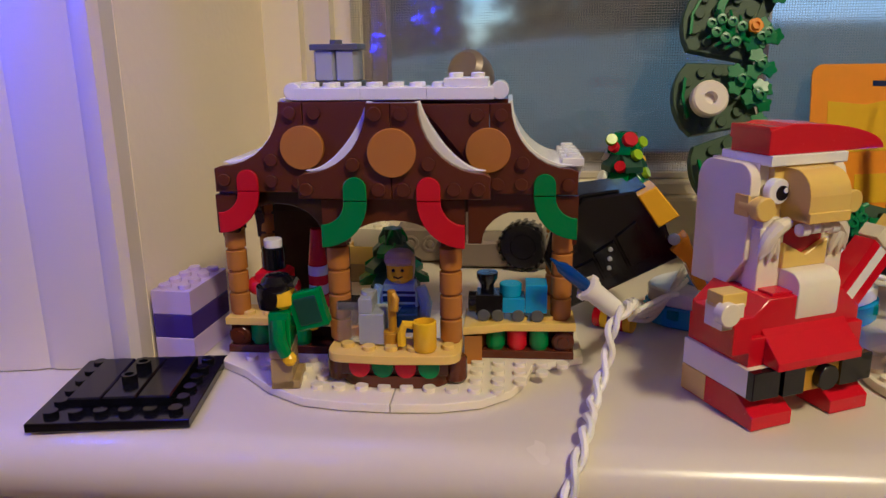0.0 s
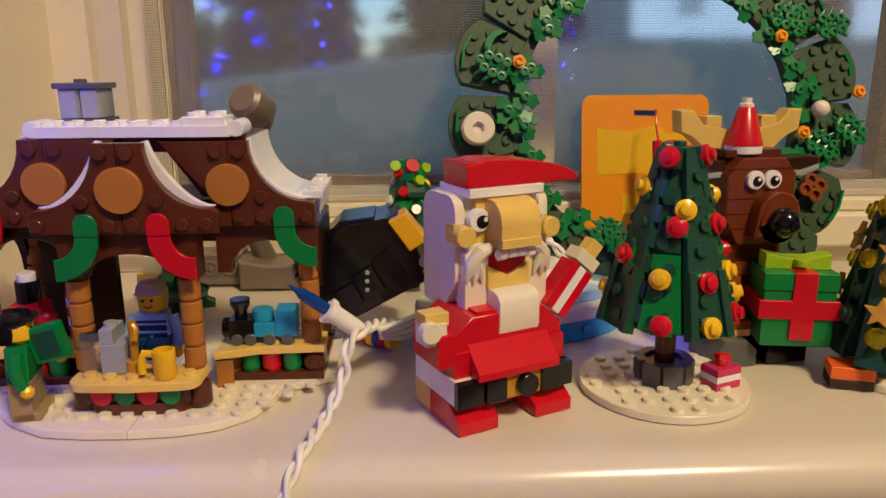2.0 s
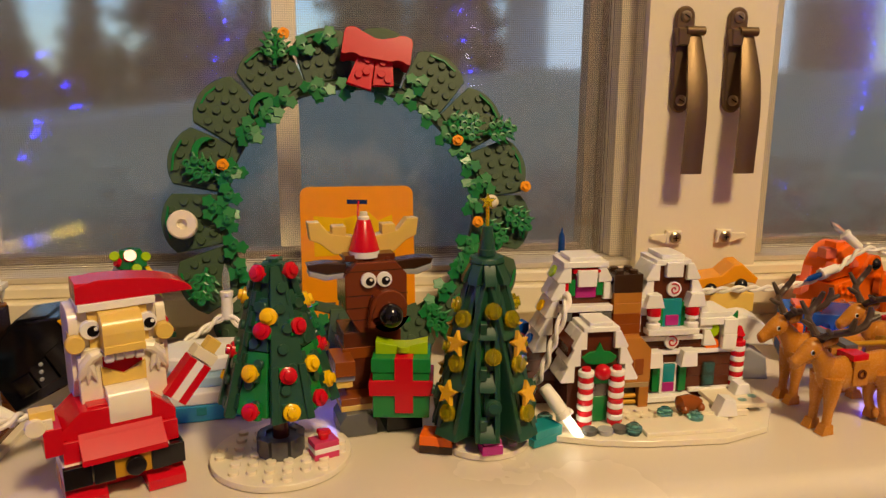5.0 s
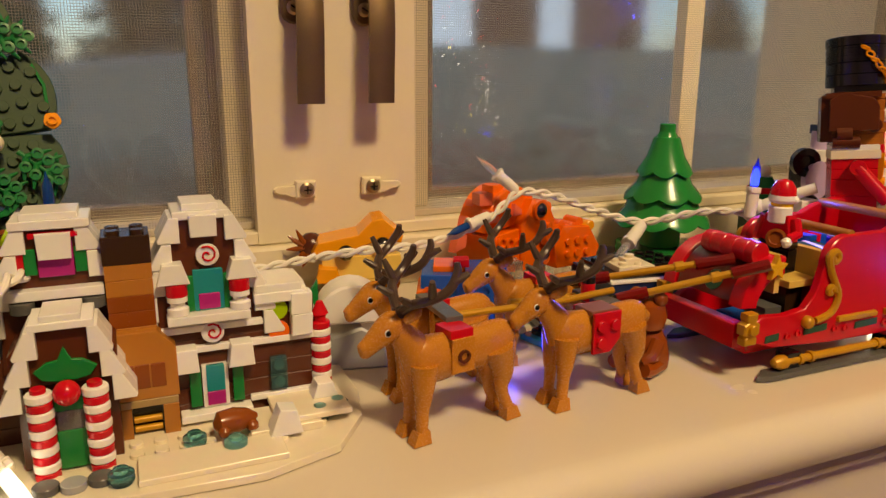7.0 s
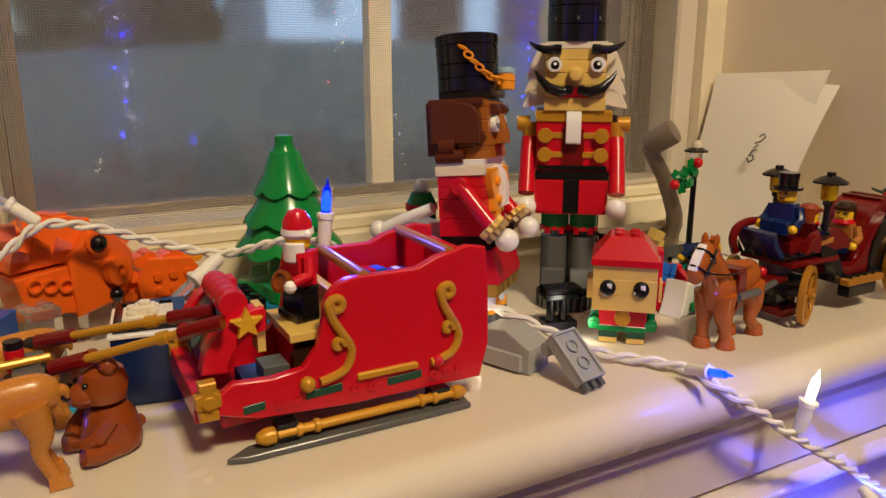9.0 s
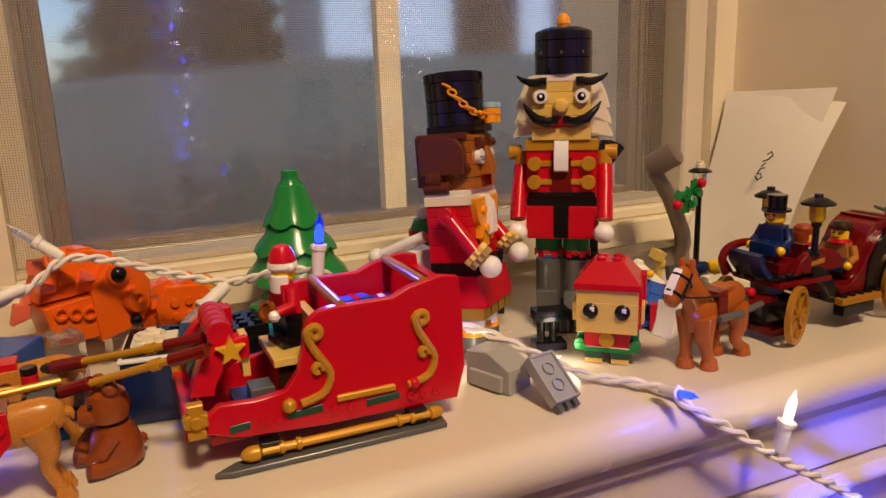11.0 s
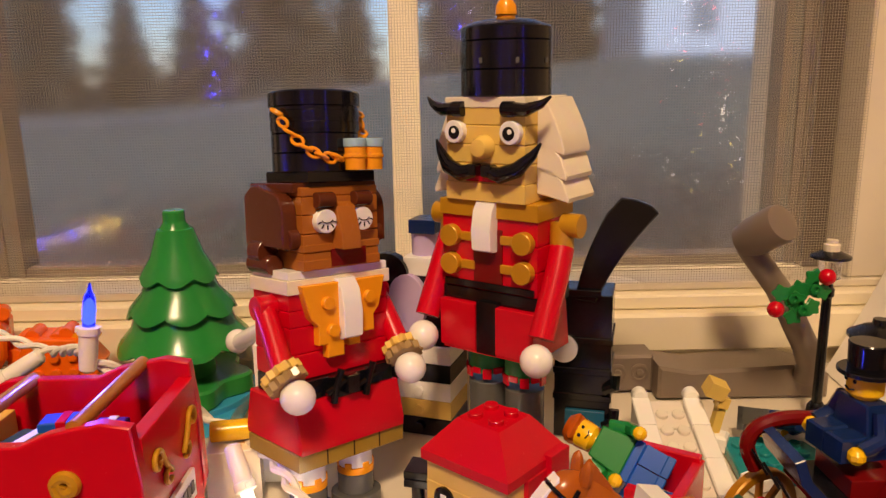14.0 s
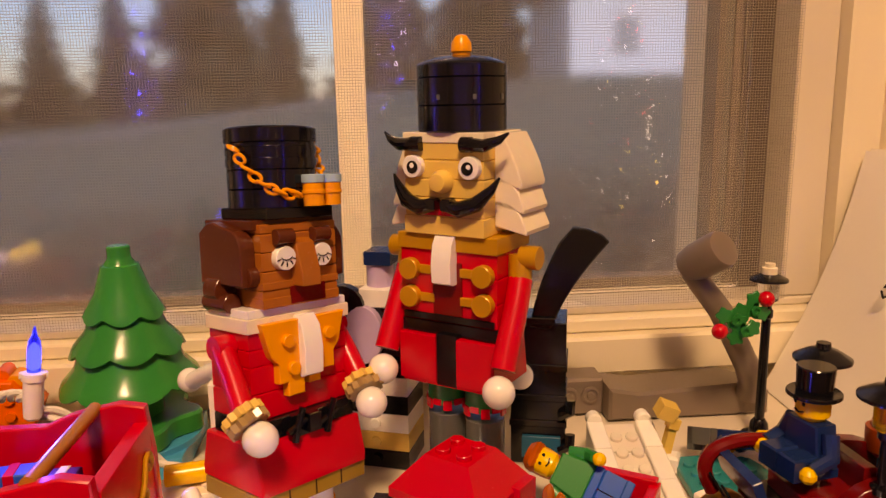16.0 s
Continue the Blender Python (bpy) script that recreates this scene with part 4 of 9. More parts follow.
k.put("shoulder", prism(((-23, 28.8), (-23, 33), (-15, 40), (15, 40), (23, 33), (23, 28.8)), 26), RED, at(0, -11, 0))
k.box(-12, -4, -9, -1, 37, 41, RED)
# arms
k.box(-29.5, -22.5, -13, 6, 24, 36, RED)
k.put("cuff", box(8, 8, 8), CREAM, at(-29.5, -8, 32.5))
k.put("mitt", box(9, 7, 5), TAN, at(-29, -8, 39))
k.put("mitt", cyl(3.8, 4, 14), CREAM, at(-32, -10, 38, 90))
for i, c in enumerate((RED, WHITE, RED)):
    k.put("sleeve", box(3.8, 8, 20), c, at(24 - 2.95 * (1 - i), -2, 34.5 - 2.5 * (i - 1), 0, 40, 0))
k.put("mitt", box(11, 7.6, 5), CREAM, at(37.4, -2, 50.4, 0, 40, 0))
k.put("mitt", box(6, 5, 6), TAN, at(41, -2, 54, 0, 40, 0))
# head
SNOWY = plastic("warm_white_plastic", "EFE6D2")
k.off = at(4.5, 10.5, -2.5)
k.box(-15.8, 15.8, -8, 14, 40, 83, CREAM)
k.box(-12, 12, -10.5, -8, 60, 83, TAN)
k.put("hair", prism(tuple([(16, 40), (16, 76)] + arc(9, 76, 7, 0, 90, 6) + arc(-3, 77, 6, 90, 180, 6) + [(-9, 52), (0, 40)]), 4), CREAM, at(-19.5, 0, 0) @ XY)
k.put("hair", prism(tuple([(16, 40), (16, 76)] + arc(9, 76, 7, 0, 90, 6) + arc(-3, 77, 6, 90, 180, 6) + [(-9, 52), (0, 40)]), 4), CREAM, at(16, 0, 0) @ XY)
k.box(-16, -9, -12, -8, 44, 66, CREAM)
k.box(9, 16, -12, -8, 44, 66, CREAM)
for s in (-1, 1):
    k.put("eye", cyl(4.1, 3.2, 22), WHITE, at(s * 11.4, -9.6, 74.5, 90))
    k.put("pupil", cyl(2.4, 0.5, 18, 0.1), BLACK, at(s * 11.4 + 0.9, -12.6, 74, 90))
    k.put("glint", cyl(0.9, 0.3, 10, 0.05), WHITE, at(s * 11.4 + 2.1, -13.0, 74.8, 90))
    k.put("ear", lathe(((2.4, 0), (2.4, 6), (3.9, 6.4), (3.9, 9.6), (3.5, 10)), 16), TAN, at(s * 18, -5, 69.5, 90))
    k.put("ear", box(5, 6, 7), TAN, at(s * 17.5, -6, 66.2))
    drop = ((s * 8, -14, 64.6), (s * 12, -14.5, 63.6), (s * 15.4, -14, 60), (s * 16.6, -13.6, 56), (s * 18, -13.2, 54))
    k.put("moustache", tube(drop, (2.0, 2.7, 2.4, 1.7, 0.5), 10), SNOWY)
    for dx, dz in ((-2.5, -4), (1, -5.5), (4, -2)):
        k.put("moustache", tube(((s * 13.5, -14.4, 60), (s * (13.5 + dx * 0.6), -14.2, 57 + dz * 0.3), (s * (13.5 + dx), -13.8, 54 + dz * 0.4)), (1.9, 1.4, 0.4), 8), SNOWY)
k.put("nose", prism(tuple([(-8, 66), (-10, 66), (-22, 66), (-22, 74)] + arc(-14, 74, 8, 180, 90, 6) + [(-8, 82)]), 16.4), TAN, at(-8.2, 0, 0) @ XY)
k.box(-8.2, 8.2, -22.6, -9, 65.6, 69, TAN)
for i in range(4):
    k.put("moustache", lathe(((1.2, 0), (2.1, 0.6), (2.1, 3.4), (1.2, 4)), 14), WHITE, at(-8 + 4 * i, -18.2, 63.6 - 0.5 * abs(i - 1.5), 0, 90))
k.box(-8, 8, -12.6, -8, 52, 62, RED)
k.put("lip", prism(((-9, 49.5), (9, 49.5), (9, 58), (0, 53.4), (-9, 58)), 4.5), TAN, at(0, -14.6, 0))
k.put("beard", prism(tuple([(-8, 29), (-14.5, 29), (-17.0, 36)] + arc(-12, 44, 5.4, 160, 90, 4) + [(-8, 49.4)]), 17), SNOWY, at(-8.5, -5, 0) @ XY)
k.put("beard", prism(((-17.6, 63), (-8, 63), (-8, 31), (-11, 33), (-17.6, 42)), 6), CREAM, at(0, -13, 0))
k.put("beard", prism(((17.6, 63), (8, 63), (8, 31), (11, 33), (17.6, 42)), 6), CREAM, at(0, -13, 0))
# hat
k.box(-15.5, 15.5, -12.5, 10, 82.4, 85.8, WHITE)
k.put("hat", prism(tuple([(-16, 85.9), (-16, 93.4)] + [(-8 + 40 * math.sin(math.pi / 2 * i / 10), 85.9 + 9.4 * math.cos(math.pi / 2 * i / 10)) for i in range(11)]), 17), RED, at(0, -11.5, 0))
k.box(-15.8, -6, -10.5, 6.5, 90, 94.6, RED)
k.done()

# ---- wreath leaning on the window ----
@lru_cache(None)
def fern():
    parts = [(tube(((0, 0, 0), (0, -1, 9), (0, -1.5, 19)), (1.2, 1.1, 0.9), 8), I4)]
    ring = lathe(((2.3, 0), (2.5, 0.4), (2.5, 1.6), (1.3, 1.7), (1.2, 0.7)), 12)
    for s in (-1, 1):
        for z, w in ((4, 7), (9, 7.5), (14, 6)):
            parts.append((tube(((0, -1, z), (s * w * 0.6, -1.6, z + 2.4), (s * w * 1.25, -2.2, z + 5.6)), (1.5, 1.4, 0.5), 8), I4))
            parts.append((ring, at(s * w * 0.55, -2.2, z + 2.6, 90)))
    parts.append((ring, at(0, -1.4, 20, 90)))
    return join(*parts)


@lru_cache(None)
def leaf():
    lobe = prism(tuple((3.6 * math.cos(a) * (1 + 0.18 * math.cos(5 * a)), 3.6 * math.sin(a) * (1 + 0.18 * math.cos(5 * a))) for a in [2 * math.pi * i / 20 for i in range(20)]), 1.3)
    ring = lathe(((2.2, 0), (2.4, 1.5), (1.3, 1.6), (1.2, 0.6)), 12)
    parts = []
    for x, z in ((0, 4.6), (-4.4, -1.6), (4.4, -1.6), (0, -0.5)):
        parts.append((lobe, at(x, -1.2 - 0.1 * x, z, 0, 0, x * 3)))
    parts.append((ring, at(0, -2, 0, 90)))
    return join(*parts)


@lru_cache(None)
def flower():
    petal = tuple((3.5 * math.cos(a) * (1 + 0.05 * math.cos(5 * a)), 3.5 * math.sin(a) * (1 + 0.05 * math.cos(5 * a))) for a in [2 * math.pi * i / 30 for i in range(30)])
    return join((prism(petal, 1.8), at(0, -1.8, 0)), (lathe(((2.2, 0), (2.2, 1.4), (1.3, 1.4), (1.2, 0.4)), 12), at(0, -1.7, 0, 90)))


@lru_cache(None)
def wreath_plate():
    prof = [(-14.6, 80), (14.6, 80), (16.6, 96), (17.6, 106)] + [(17.6 - 35.2 * i / 8, 106 + 7.5 * math.sin(math.pi * i / 8) ** 0.7) for i in range(1, 8)] + [(-17.6, 106), (-16.6, 96)]
    parts = [(prism(tuple(prof), 6.2, 0.4), at(0, 0, 0))]
    for j, n in ((84, 3), (91.6, 4), (99.2, 4), (106.6, 3)):
        for i in range(n):
            parts.append((lathe(STUD, 10), at((i - (n - 1) / 2) * 8, 0, j, 90)))
    return join(*parts)


WREATH = pose(0.2136, 0.397, 0.0985, -15.8, 0, 3.0) @ Matrix.Scale(1.05, 4)
rnd = random.Random(11)
k = Kit("wreath", WREATH, "large dark green toy brick wreath with a red bow", "wreath")


def sag(a):
    """The lowest plates are pushed up by the sill."""
    c = -math.cos(radians(a))
    return max(0.0, 113.5 - 96 / c) if c > 0.5 else 0.0


def pushed(a, y, rx=0.0, extra=0.0):
    return at(-sag(a) * math.sin(radians(a)), y, -sag(a) * math.cos(radians(a)), rx, a + extra, 0)


for i in range(17):
    turn = 21.18 * i - 8.7
    k.put("wreath_plate", wreath_plate(), FOREST, pushed(turn, -1.6 if i % 2 else 0, rnd.uniform(-2, 2), rnd.uniform(-1.2, 1.2)))
    k.put("rim_tile", prism(tuple([(-10, 108.6), (0, 110.6), (10, 108.6), (9, 107.4), (0, 109.2), (-9, 107.4)]), 2, 0.1), GREEN, pushed(turn, -2.4))
for i in range(24):
    k.put("inner_plate", prism(((-10.4, 75), (10.4, 75), (10.6, 81), (-10.6, 81)), 6), FOREST, pushed(15 * i, 1.5))


def polar(a, r, y=0, spin=0):
    r -= sag(a)
    return at(r * math.sin(radians(a)), y, r * math.cos(radians(a)), 0, a + spin, 0)


rnd = random.Random(5)
for a, r, s in ((-27, 106, 30), (-76, 89, 10), (48, 85, 50), (62, 102, 20), (61, 86, -30), (-111, 102, -60), (92, 102, 40), (100, 85, 20), (-157, 80, 40), (150, 88, -30), (170, 90, 50)):
    k.put("fern", fern(), LEAFY, polar(a, r - 8, -3.5, s))
for a, r in ((-16, 102), (-7, 105), (29, 87), (-17, 76), (-39, 76), (-52, 78), (-89, 83), (-95, 75), (-74, 77), (72, 76), (82, 83), (113, 75), (123, 75), (146, 77), (132, 88), (-118, 78), (-135, 82), (-160, 86), (178, 84), (162, 86), (14, 78)):
    k.put("leaf", leaf(), LEAFY, polar(a, r, -3.5, rnd.uniform(-60, 60)))
for i in range(22):
    k.put("leaf", leaf(), LEAFY, polar(-150 + 13.5 * i + rnd.uniform(-3, 3), 75 + rnd.uniform(-2, 2), -3.0 + rnd.uniform(-1.5, 1), rnd.uniform(-70, 70)))
for a, r in ((-20, 113), (-71, 81), (59, 77), (85, 109), (99, 77), (-165, 100)):
    k.put("flower", flower(), AMBER, polar(a, r, -5))
k.put("wheel", lathe(((3.0, -0.6), (7.8, 0), (8.4, 1.4), (8.4, 6.4), (7.6, 7.4), (3.0, 7.4), (2.6, 4.5), (1.0, 4.3)), 24), CREAM, polar(-95, 100, -5) @ at(0, 0, 0, 90), "cream toy wheel")
k.put("ball", ball(4.6, 18), CREAM, polar(90, 85, -8) @ at(0, 0, -4.6))
for a, r in ((-68, 92), (105, 87), (-40, 80)):
    k.put("curved_tile", prism(tuple(arc(0, 0, 9, 20, 160, 8) + arc(0, -4, 9, 160, 20, 8)), 5), GREEN, polar(a, r, -5))
for a in range(4):
    k.put("ring", lathe(((2.6, 0), (3.8, 1), (3.8, 3), (2.0, 3.2), (1.8, 1)), 14), CHEST, polar(117, 91, -2) @ at(4.2 * math.cos(a * 1.57 + 0.7), 0, 4.2 * math.sin(a * 1.57 + 0.7), 90))
# bow
BOW = polar(10, 89, -7)
top = [(-21, -3), (-21, 10.5)] + arc(-15.5, 6.5, 8, 125, 50, 6) + [(-2, 9.8), (2, 9.8)] + arc(15.5, 6.5, 8, 130, 55, 6) + [(21, 10.5), (21, -3)] + arc(14, -9.5, 8, 55, 125, 6) + [(0, -3)] + arc(-14, -9.5, 8, 55, 125, 6)
k.put("bow", prism(tuple([(x, z) for x, z in top]), 16), RED, BOW @ at(0, -12, 2), "glossy red bow")
for s in (-1, 1):
    k.put("bow_tail", prism(((s * 0.3, 4), (s * 10, 4), (s * 15.5, -17), (s * 0.3, -19)) if s < 0 else ((0.3, 4), (10, 4), (13, -14), (0.3, -16)), 4), RED, BOW @ at(0, -8, 0), "red bow tail")
    for x, z in ((4.5, -1), (4.5, -8.5), (9, -11)):
        k.put("stud", lathe(STUD, 12), RED, BOW @ at(s * x, -8, z, 90))
k.done()

# ---- card with a red pencil on a string ----
k = Kit("gift_card", pose(0.2165, 0.4185, 0.0165, -9.5, 0, 0), "orange card with rounded corners, yellow patch and a hanging slot", "card")
w, h, r = 39, 92, 6
rect = tuple(arc(w - r, h - r, r, 0, 90, 5) + arc(-w + r, h - r, r, 90, 180, 5) + arc(-w + r, r, r, 180, 270, 5) + arc(w - r, r, r, 270, 360, 5))
k.put("card", prism(rect, 1.0, 0.1), plastic("orange_card_print", "F39A10", 0.28))
k.put("slot", prism(((-7, 80), (7, 79.6), (7, 82.6), (-7, 83)), 0.4, 0.05), NAVY, at(0, -0.3, 0))
k.put("patch", prism(((-30, 44), (26, 46), (24, 72), (14, 68), (8, 74), (-10, 70), (-30, 72)), 0.4, 0.05), YELLOW, at(0, -0.3, 0))
k.put("patch", prism(((-14, 16), (26, 18), (26, 34), (-14, 32)), 0.4, 0.05), YELLOW, at(0, -0.3, 0))
for x in (-20, -11, 16, 24):
    k.put("print_bar", prism(((x - 3.4, 5), (x + 3.4, 5), (x + 3.4, 12), (x - 3.4, 12)), 0.4, 0.05), DGREY, at(0, -0.3, 0))
k.done()
k = Kit("red_pencil", pose(0.2170, 0.4105, 0.0820, -9.5, 0, 0), "red pencil hanging on a red string in front of the card", "pencil")
k.put("barrel", cyl(2.8, 60, 12, 0.5), RED, at(1, -4, -60, 0, -2))
k.put("string", tube(((0, -3, 0), (-1, -2, 8), (-0.6, -0.6, 15), (0, 2.0, 18)), 0.6, 6), RED)
k.done()

# ---- small tree of toy bricks behind the stall ----
k = Kit("small_brick_tree", pose(0.0735, 0.398, 0.0004, 0, 0, 20) @ Matrix.Scale(1.0, 4), "small green toy brick tree with coloured studs", "toy tree")
k.put("trunk", cyl(5, 14, 14), BROWN)
for i, (r, z) in enumerate(((23, 14), (20, 24), (17, 34), (14, 44), (11, 54), (8, 63))):
    for q in range(4):
        k.put("leaf_slope", prism(((0, 0), (r, 0), (r, 3), (r * 0.45, 11), (0, 11)), 10), GREEN if i % 2 else DGREEN, at(0, 0, z, 0, 0, 90 * q + 45 * (i % 2)) @ at(0, -5, 0))
rnd = random.Random(8)
for i in range(26):
    z = 18 + 50 * (i / 26)
    a, r = i * 2.4, 24 - 0.26 * z
    k.put("round_stud", cyl(3, 3, 12), (RED, YELLOW, WHITE, LIME, NOUGAT)[i % 5], at(r * math.cos(a), r * math.sin(a), z) @ at(0, 0, 0, 0, 0, math.degrees(a)) @ at(0, 0, 0, 0, 62))
k.put("round_stud", cyl(4, 3.2, 14), RED, at(-1, -5, 70, 60))
k.put("round_stud", cyl(3, 3, 14), LIME, at(-9, -1, 70, 60, -30))
k.put("round_stud", cyl(3, 3, 14), LIME, at(8, -1, 68, 60, 30))
k.done()

# ---- black brick model lying behind the stall ----
k = Kit("black_brick_model", pose(0.065, 0.315, 0.0004), "black toy brick model with yellow and orange plates lying tilted", "toy model")
T = at(-25, -17, 13, 0, -29)
k.put("body", prism(((-2, -1), (46, -2), (48, 14), (43, 31), (24, 38), (8, 34), (-2, 23)), 34, 0.8), BLACK, T)
k.put("top_plate", prism(((2, 22), (38, 24), (38, 34), (24, 39.5), (8, 35)), 28, 0.6), BLACK, T @ at(0, 3, 0))
for i in range(3):
    k.put("side_tile", prism(((6 + 11 * i, 4), (16 + 11 * i, 4), (16 + 11 * i, 14 + 3 * i), (6 + 11 * i, 14 + 2 * i)), 2, 0.3), BLACK, T @ at(0, -1.8, 0))
    k.put("grey_clip", cyl(1.0, 3, 10), GREY, T @ at(20 + 2 * i, 0, 8 + 3.4 * i, 90))
k.put("navy_plate", prism(((40, 4), (47, 6), (48, 30), (38, 30)), 22, 0.4), NAVY, T @ at(0, 5, 0))
k.put("yellow_plate", prism(((-1.6, 59.5), (5.5, 63.4), (15.4, 51.6), (7.5, 46.6)), 16, 0.5), plastic("flame_yellow_plastic", "F0B414"), at(0, -19.4, 0))
k.put("beak", prism(((12.8, 37.4), (19, 44), (23, 34), (29.5, 20), (24.5, 21), (19, 32)), 10, 0.5), AMBER, at(0, -20, 0))
k.put("grey_stud", lathe(STUD, 12), GREY, at(13.6, -19, 42.2, 90))
k.done()
k = Kit("ice_float", pose(0.125, 0.325, 0.0004, 0, 0, 8), "blue and white curved toy brick ice float on the sill", "toy boat")
out = tuple((52 * math.cos(a), 26 * math.sin(a)) for a in [2 * math.pi * i / 28 for i in range(28)])
k.put("hull", slab(out, 9, 0.6), AZURE)
k.put("deck", slab(tuple((x * 0.98, y * 0.97) for x, y in out), 7, 0.8), WHITE, at(0, 0, 9))
k.put("deck", slab(tuple((x * 0.8 + 6, y * 0.8 + 2) for x, y in out), 6, 0.8), SBLUE, at(0, 0, 16))
k.put("deck", slab(tuple((x * 0.62 + 4, y * 0.66 + 4) for x, y in out), 9, 1.5), WHITE, at(0, 0, 22))
for a in range(0, 360, 30):
    k.put("clip", box(5, 3, 4), TEAL, at(51 * math.cos(radians(a)), 25.4 * math.sin(radians(a)), 4, 0, 0, a + 90))
k.done()
k = Kit("striped_roller", pose(0.0655, 0.3, 0.0051, 0, 0, 60), "small yellow, red and purple striped toy roller", "toy roller")
for i, c in enumerate((YELLOW, RED, PURPLE, YELLOW, RED)):
    k.put("ring", cyl(4.8, 3.4, 16), c, at(0, 3.4 * i, 0, -90))
k.done()

# ---- brick tree with red and yellow baubles ----
k = Kit("brick_tree", pose(0.1725, 0.2548, 0.0004, 0, 0, 0), "dark green toy brick christmas tree with red and yellow baubles", "toy tree")
rim = [(33 * math.cos(2 * math.pi * i / 40), 33 * math.sin(2 * math.pi * i / 40)) for i in range(40)]
k.put("base_plate", slab(tuple(rim), 3.2), CREAM, I4, "cream round studded plate")
for i in range(-4, 4):
    for j in range(-4, 4):
        if 12 < math.hypot(4 + 8 * i, 4 + 8 * j) < 30:
            k.stud(4 + 8 * i, 4 + 8 * j, 3.1, CREAM)
for q in range(8):
    k.put("pot_block", box(7.4, 4, 9.5), DGREY, at(9 * math.cos(q * 0.785), 9 * math.sin(q * 0.785), 3.2, 0, 0, math.degrees(q * 0.785) + 90))
k.put("pot", cyl(9, 8, 20), DGREY, at(0, 0, 3.2))
k.put("trunk", cyl(4, 20, 16), BROWN, at(0, 0, 11))
zs, z1 = 29.0, 95.5
def tree_r(z):
    return 24.5 - (z - 29) * 0.265
k.put("core", lathe(((tree_r(zs) * 0.86, zs), (tree_r(z1) * 0.8, z1), (2, z1 + 0.5)), 8), DGREEN, at(0, 0, 0, 0, 0, 5))
tilt = math.degrees(math.atan(0.265))
for q in range(8):
    a = -72.5 + 45 * q
    hw0, hw1 = (9.6, 3.2) if q % 2 == 0 else (7.8, 2.6)
    lo, hi = (zs, z1) if q % 2 == 0 else (zs + 2, z1 - 14)
    H = (hi - lo) / math.cos(radians(tilt))
    out = 0.8 if q % 2 == 0 else -0.6
    M = at(0, 0, 0, 0, 0, a + 90) @ at(0, -tree_r(lo) - out, lo, -tilt)
    if q % 2:
        mid = hw0 * 0.45 + hw1 * 0.55
        k.put("wing_plate", prism(((-hw0, 0), (hw0, 0), (mid, H * 0.54), (-mid, H * 0.54)), 3.2), GREEN, M)
        k.put("wing_plate", prism(((-mid, H * 0.55), (mid, H * 0.55), (hw1, H), (-hw1, H)), 3.2), DGREEN, M)
    else:
        k.put("wing_plate", prism(((-hw0, 0), (hw0, 0), (hw1, H), (-hw1, H)), 3.2), DGREEN, M)
        for sx in (-1, 1):
            k.put("wing_edge", prism(((sx * hw0, 0), (sx * (hw0 - 3.4), 0), (sx * (hw0 * 0.62 + hw1 * 0.38 - 2.6), H * 0.36), (sx * (hw0 * 0.62 + hw1 * 0.38 + 0.6), H * 0.36)), 4.4), DGREEN, M @ at(0, -1.6, 0))
    for i in range(7):
        k.put("stud", lathe(STUD, 12), DGREEN, M @ at((-2.2 if i % 2 else 2.2) * (1 - i / 9), 0, 5 + 9 * i if 5 + 9 * i < H - 3 else H - 4, 90))
for a, z, c in ((-130, 91.5, RED), (-38, 92, RED), (-97, 73.5, YELLOW), (8, 76, YELLOW), (-107, 67.5, RED), (-49, 68, RED), (-120, 49, YELLOW), (-74, 48, RED), (-40, 50.5, YELLOW), (5, 54.5, RED), (-115, 33, RED), (-74, 32.4, YELLOW), (-40, 35, RED), (-13, 39.6, YELLOW),
                (-175, 80, YELLOW), (-170, 55, RED), (170, 40, YELLOW), (60, 75, YELLOW), (100, 55, RED), (50, 45, RED), (140, 65, YELLOW), (90, 92, RED)):
    M = at(0, 0, 0, 0, 0, a + 90) @ at(0, -tree_r(z) + 2.2, z, 90 - tilt)
    k.put("bauble_base", box(7.6, 7.6, 3.4), GREEN if z < 70 and c is RED else DGREEN, M @ at(0, 0, 0.5))
    k.put("bauble", lathe(((3.3, 0), (3.9, 0.4), (3.9, 3.0), (3.0, 3.4), (2.4, 3.5), (2.3, 4.9), (1.6, 5.2)), 20), c, M @ at(0, 0, 2.4))
for q in range(4):
    for i in range(6):
        z = 33 + 9 * i
        a = -50 + 90 * q
        k.put("clip", box(4.4, 3, 6.5), DGREEN, at(0, 0, 0, 0, 0, a + 90) @ at(0, -tree_r(z) * 0.98, z, -tilt))
k.put("stud", cyl(2.4, 2.2, 12), DGREEN, at(0, 0, z1))
k.done()
k = Kit("toy_gift", pose(0.1925, 0.2475, 0.0037, 0, 0, 22), "small magenta and white striped toy gift", "toy gift")
for i, (c, h) in enumerate(((PINK, 3), (WHITE, 2.6), (PINK, 3))):
    k.box(-6, 6, -4.5, 4.5, sum((3, 2.6, 3)[:i]), sum((3, 2.6, 3)[:i]) + h, c, "plate")
k.put("bow", cyl(2.4, 3, 12), RED, at(0, 0, 8.6))
k.put("bow", box(6, 3, 2.4), RED, at(0, 0, 10.8, 0, 10))
k.done()

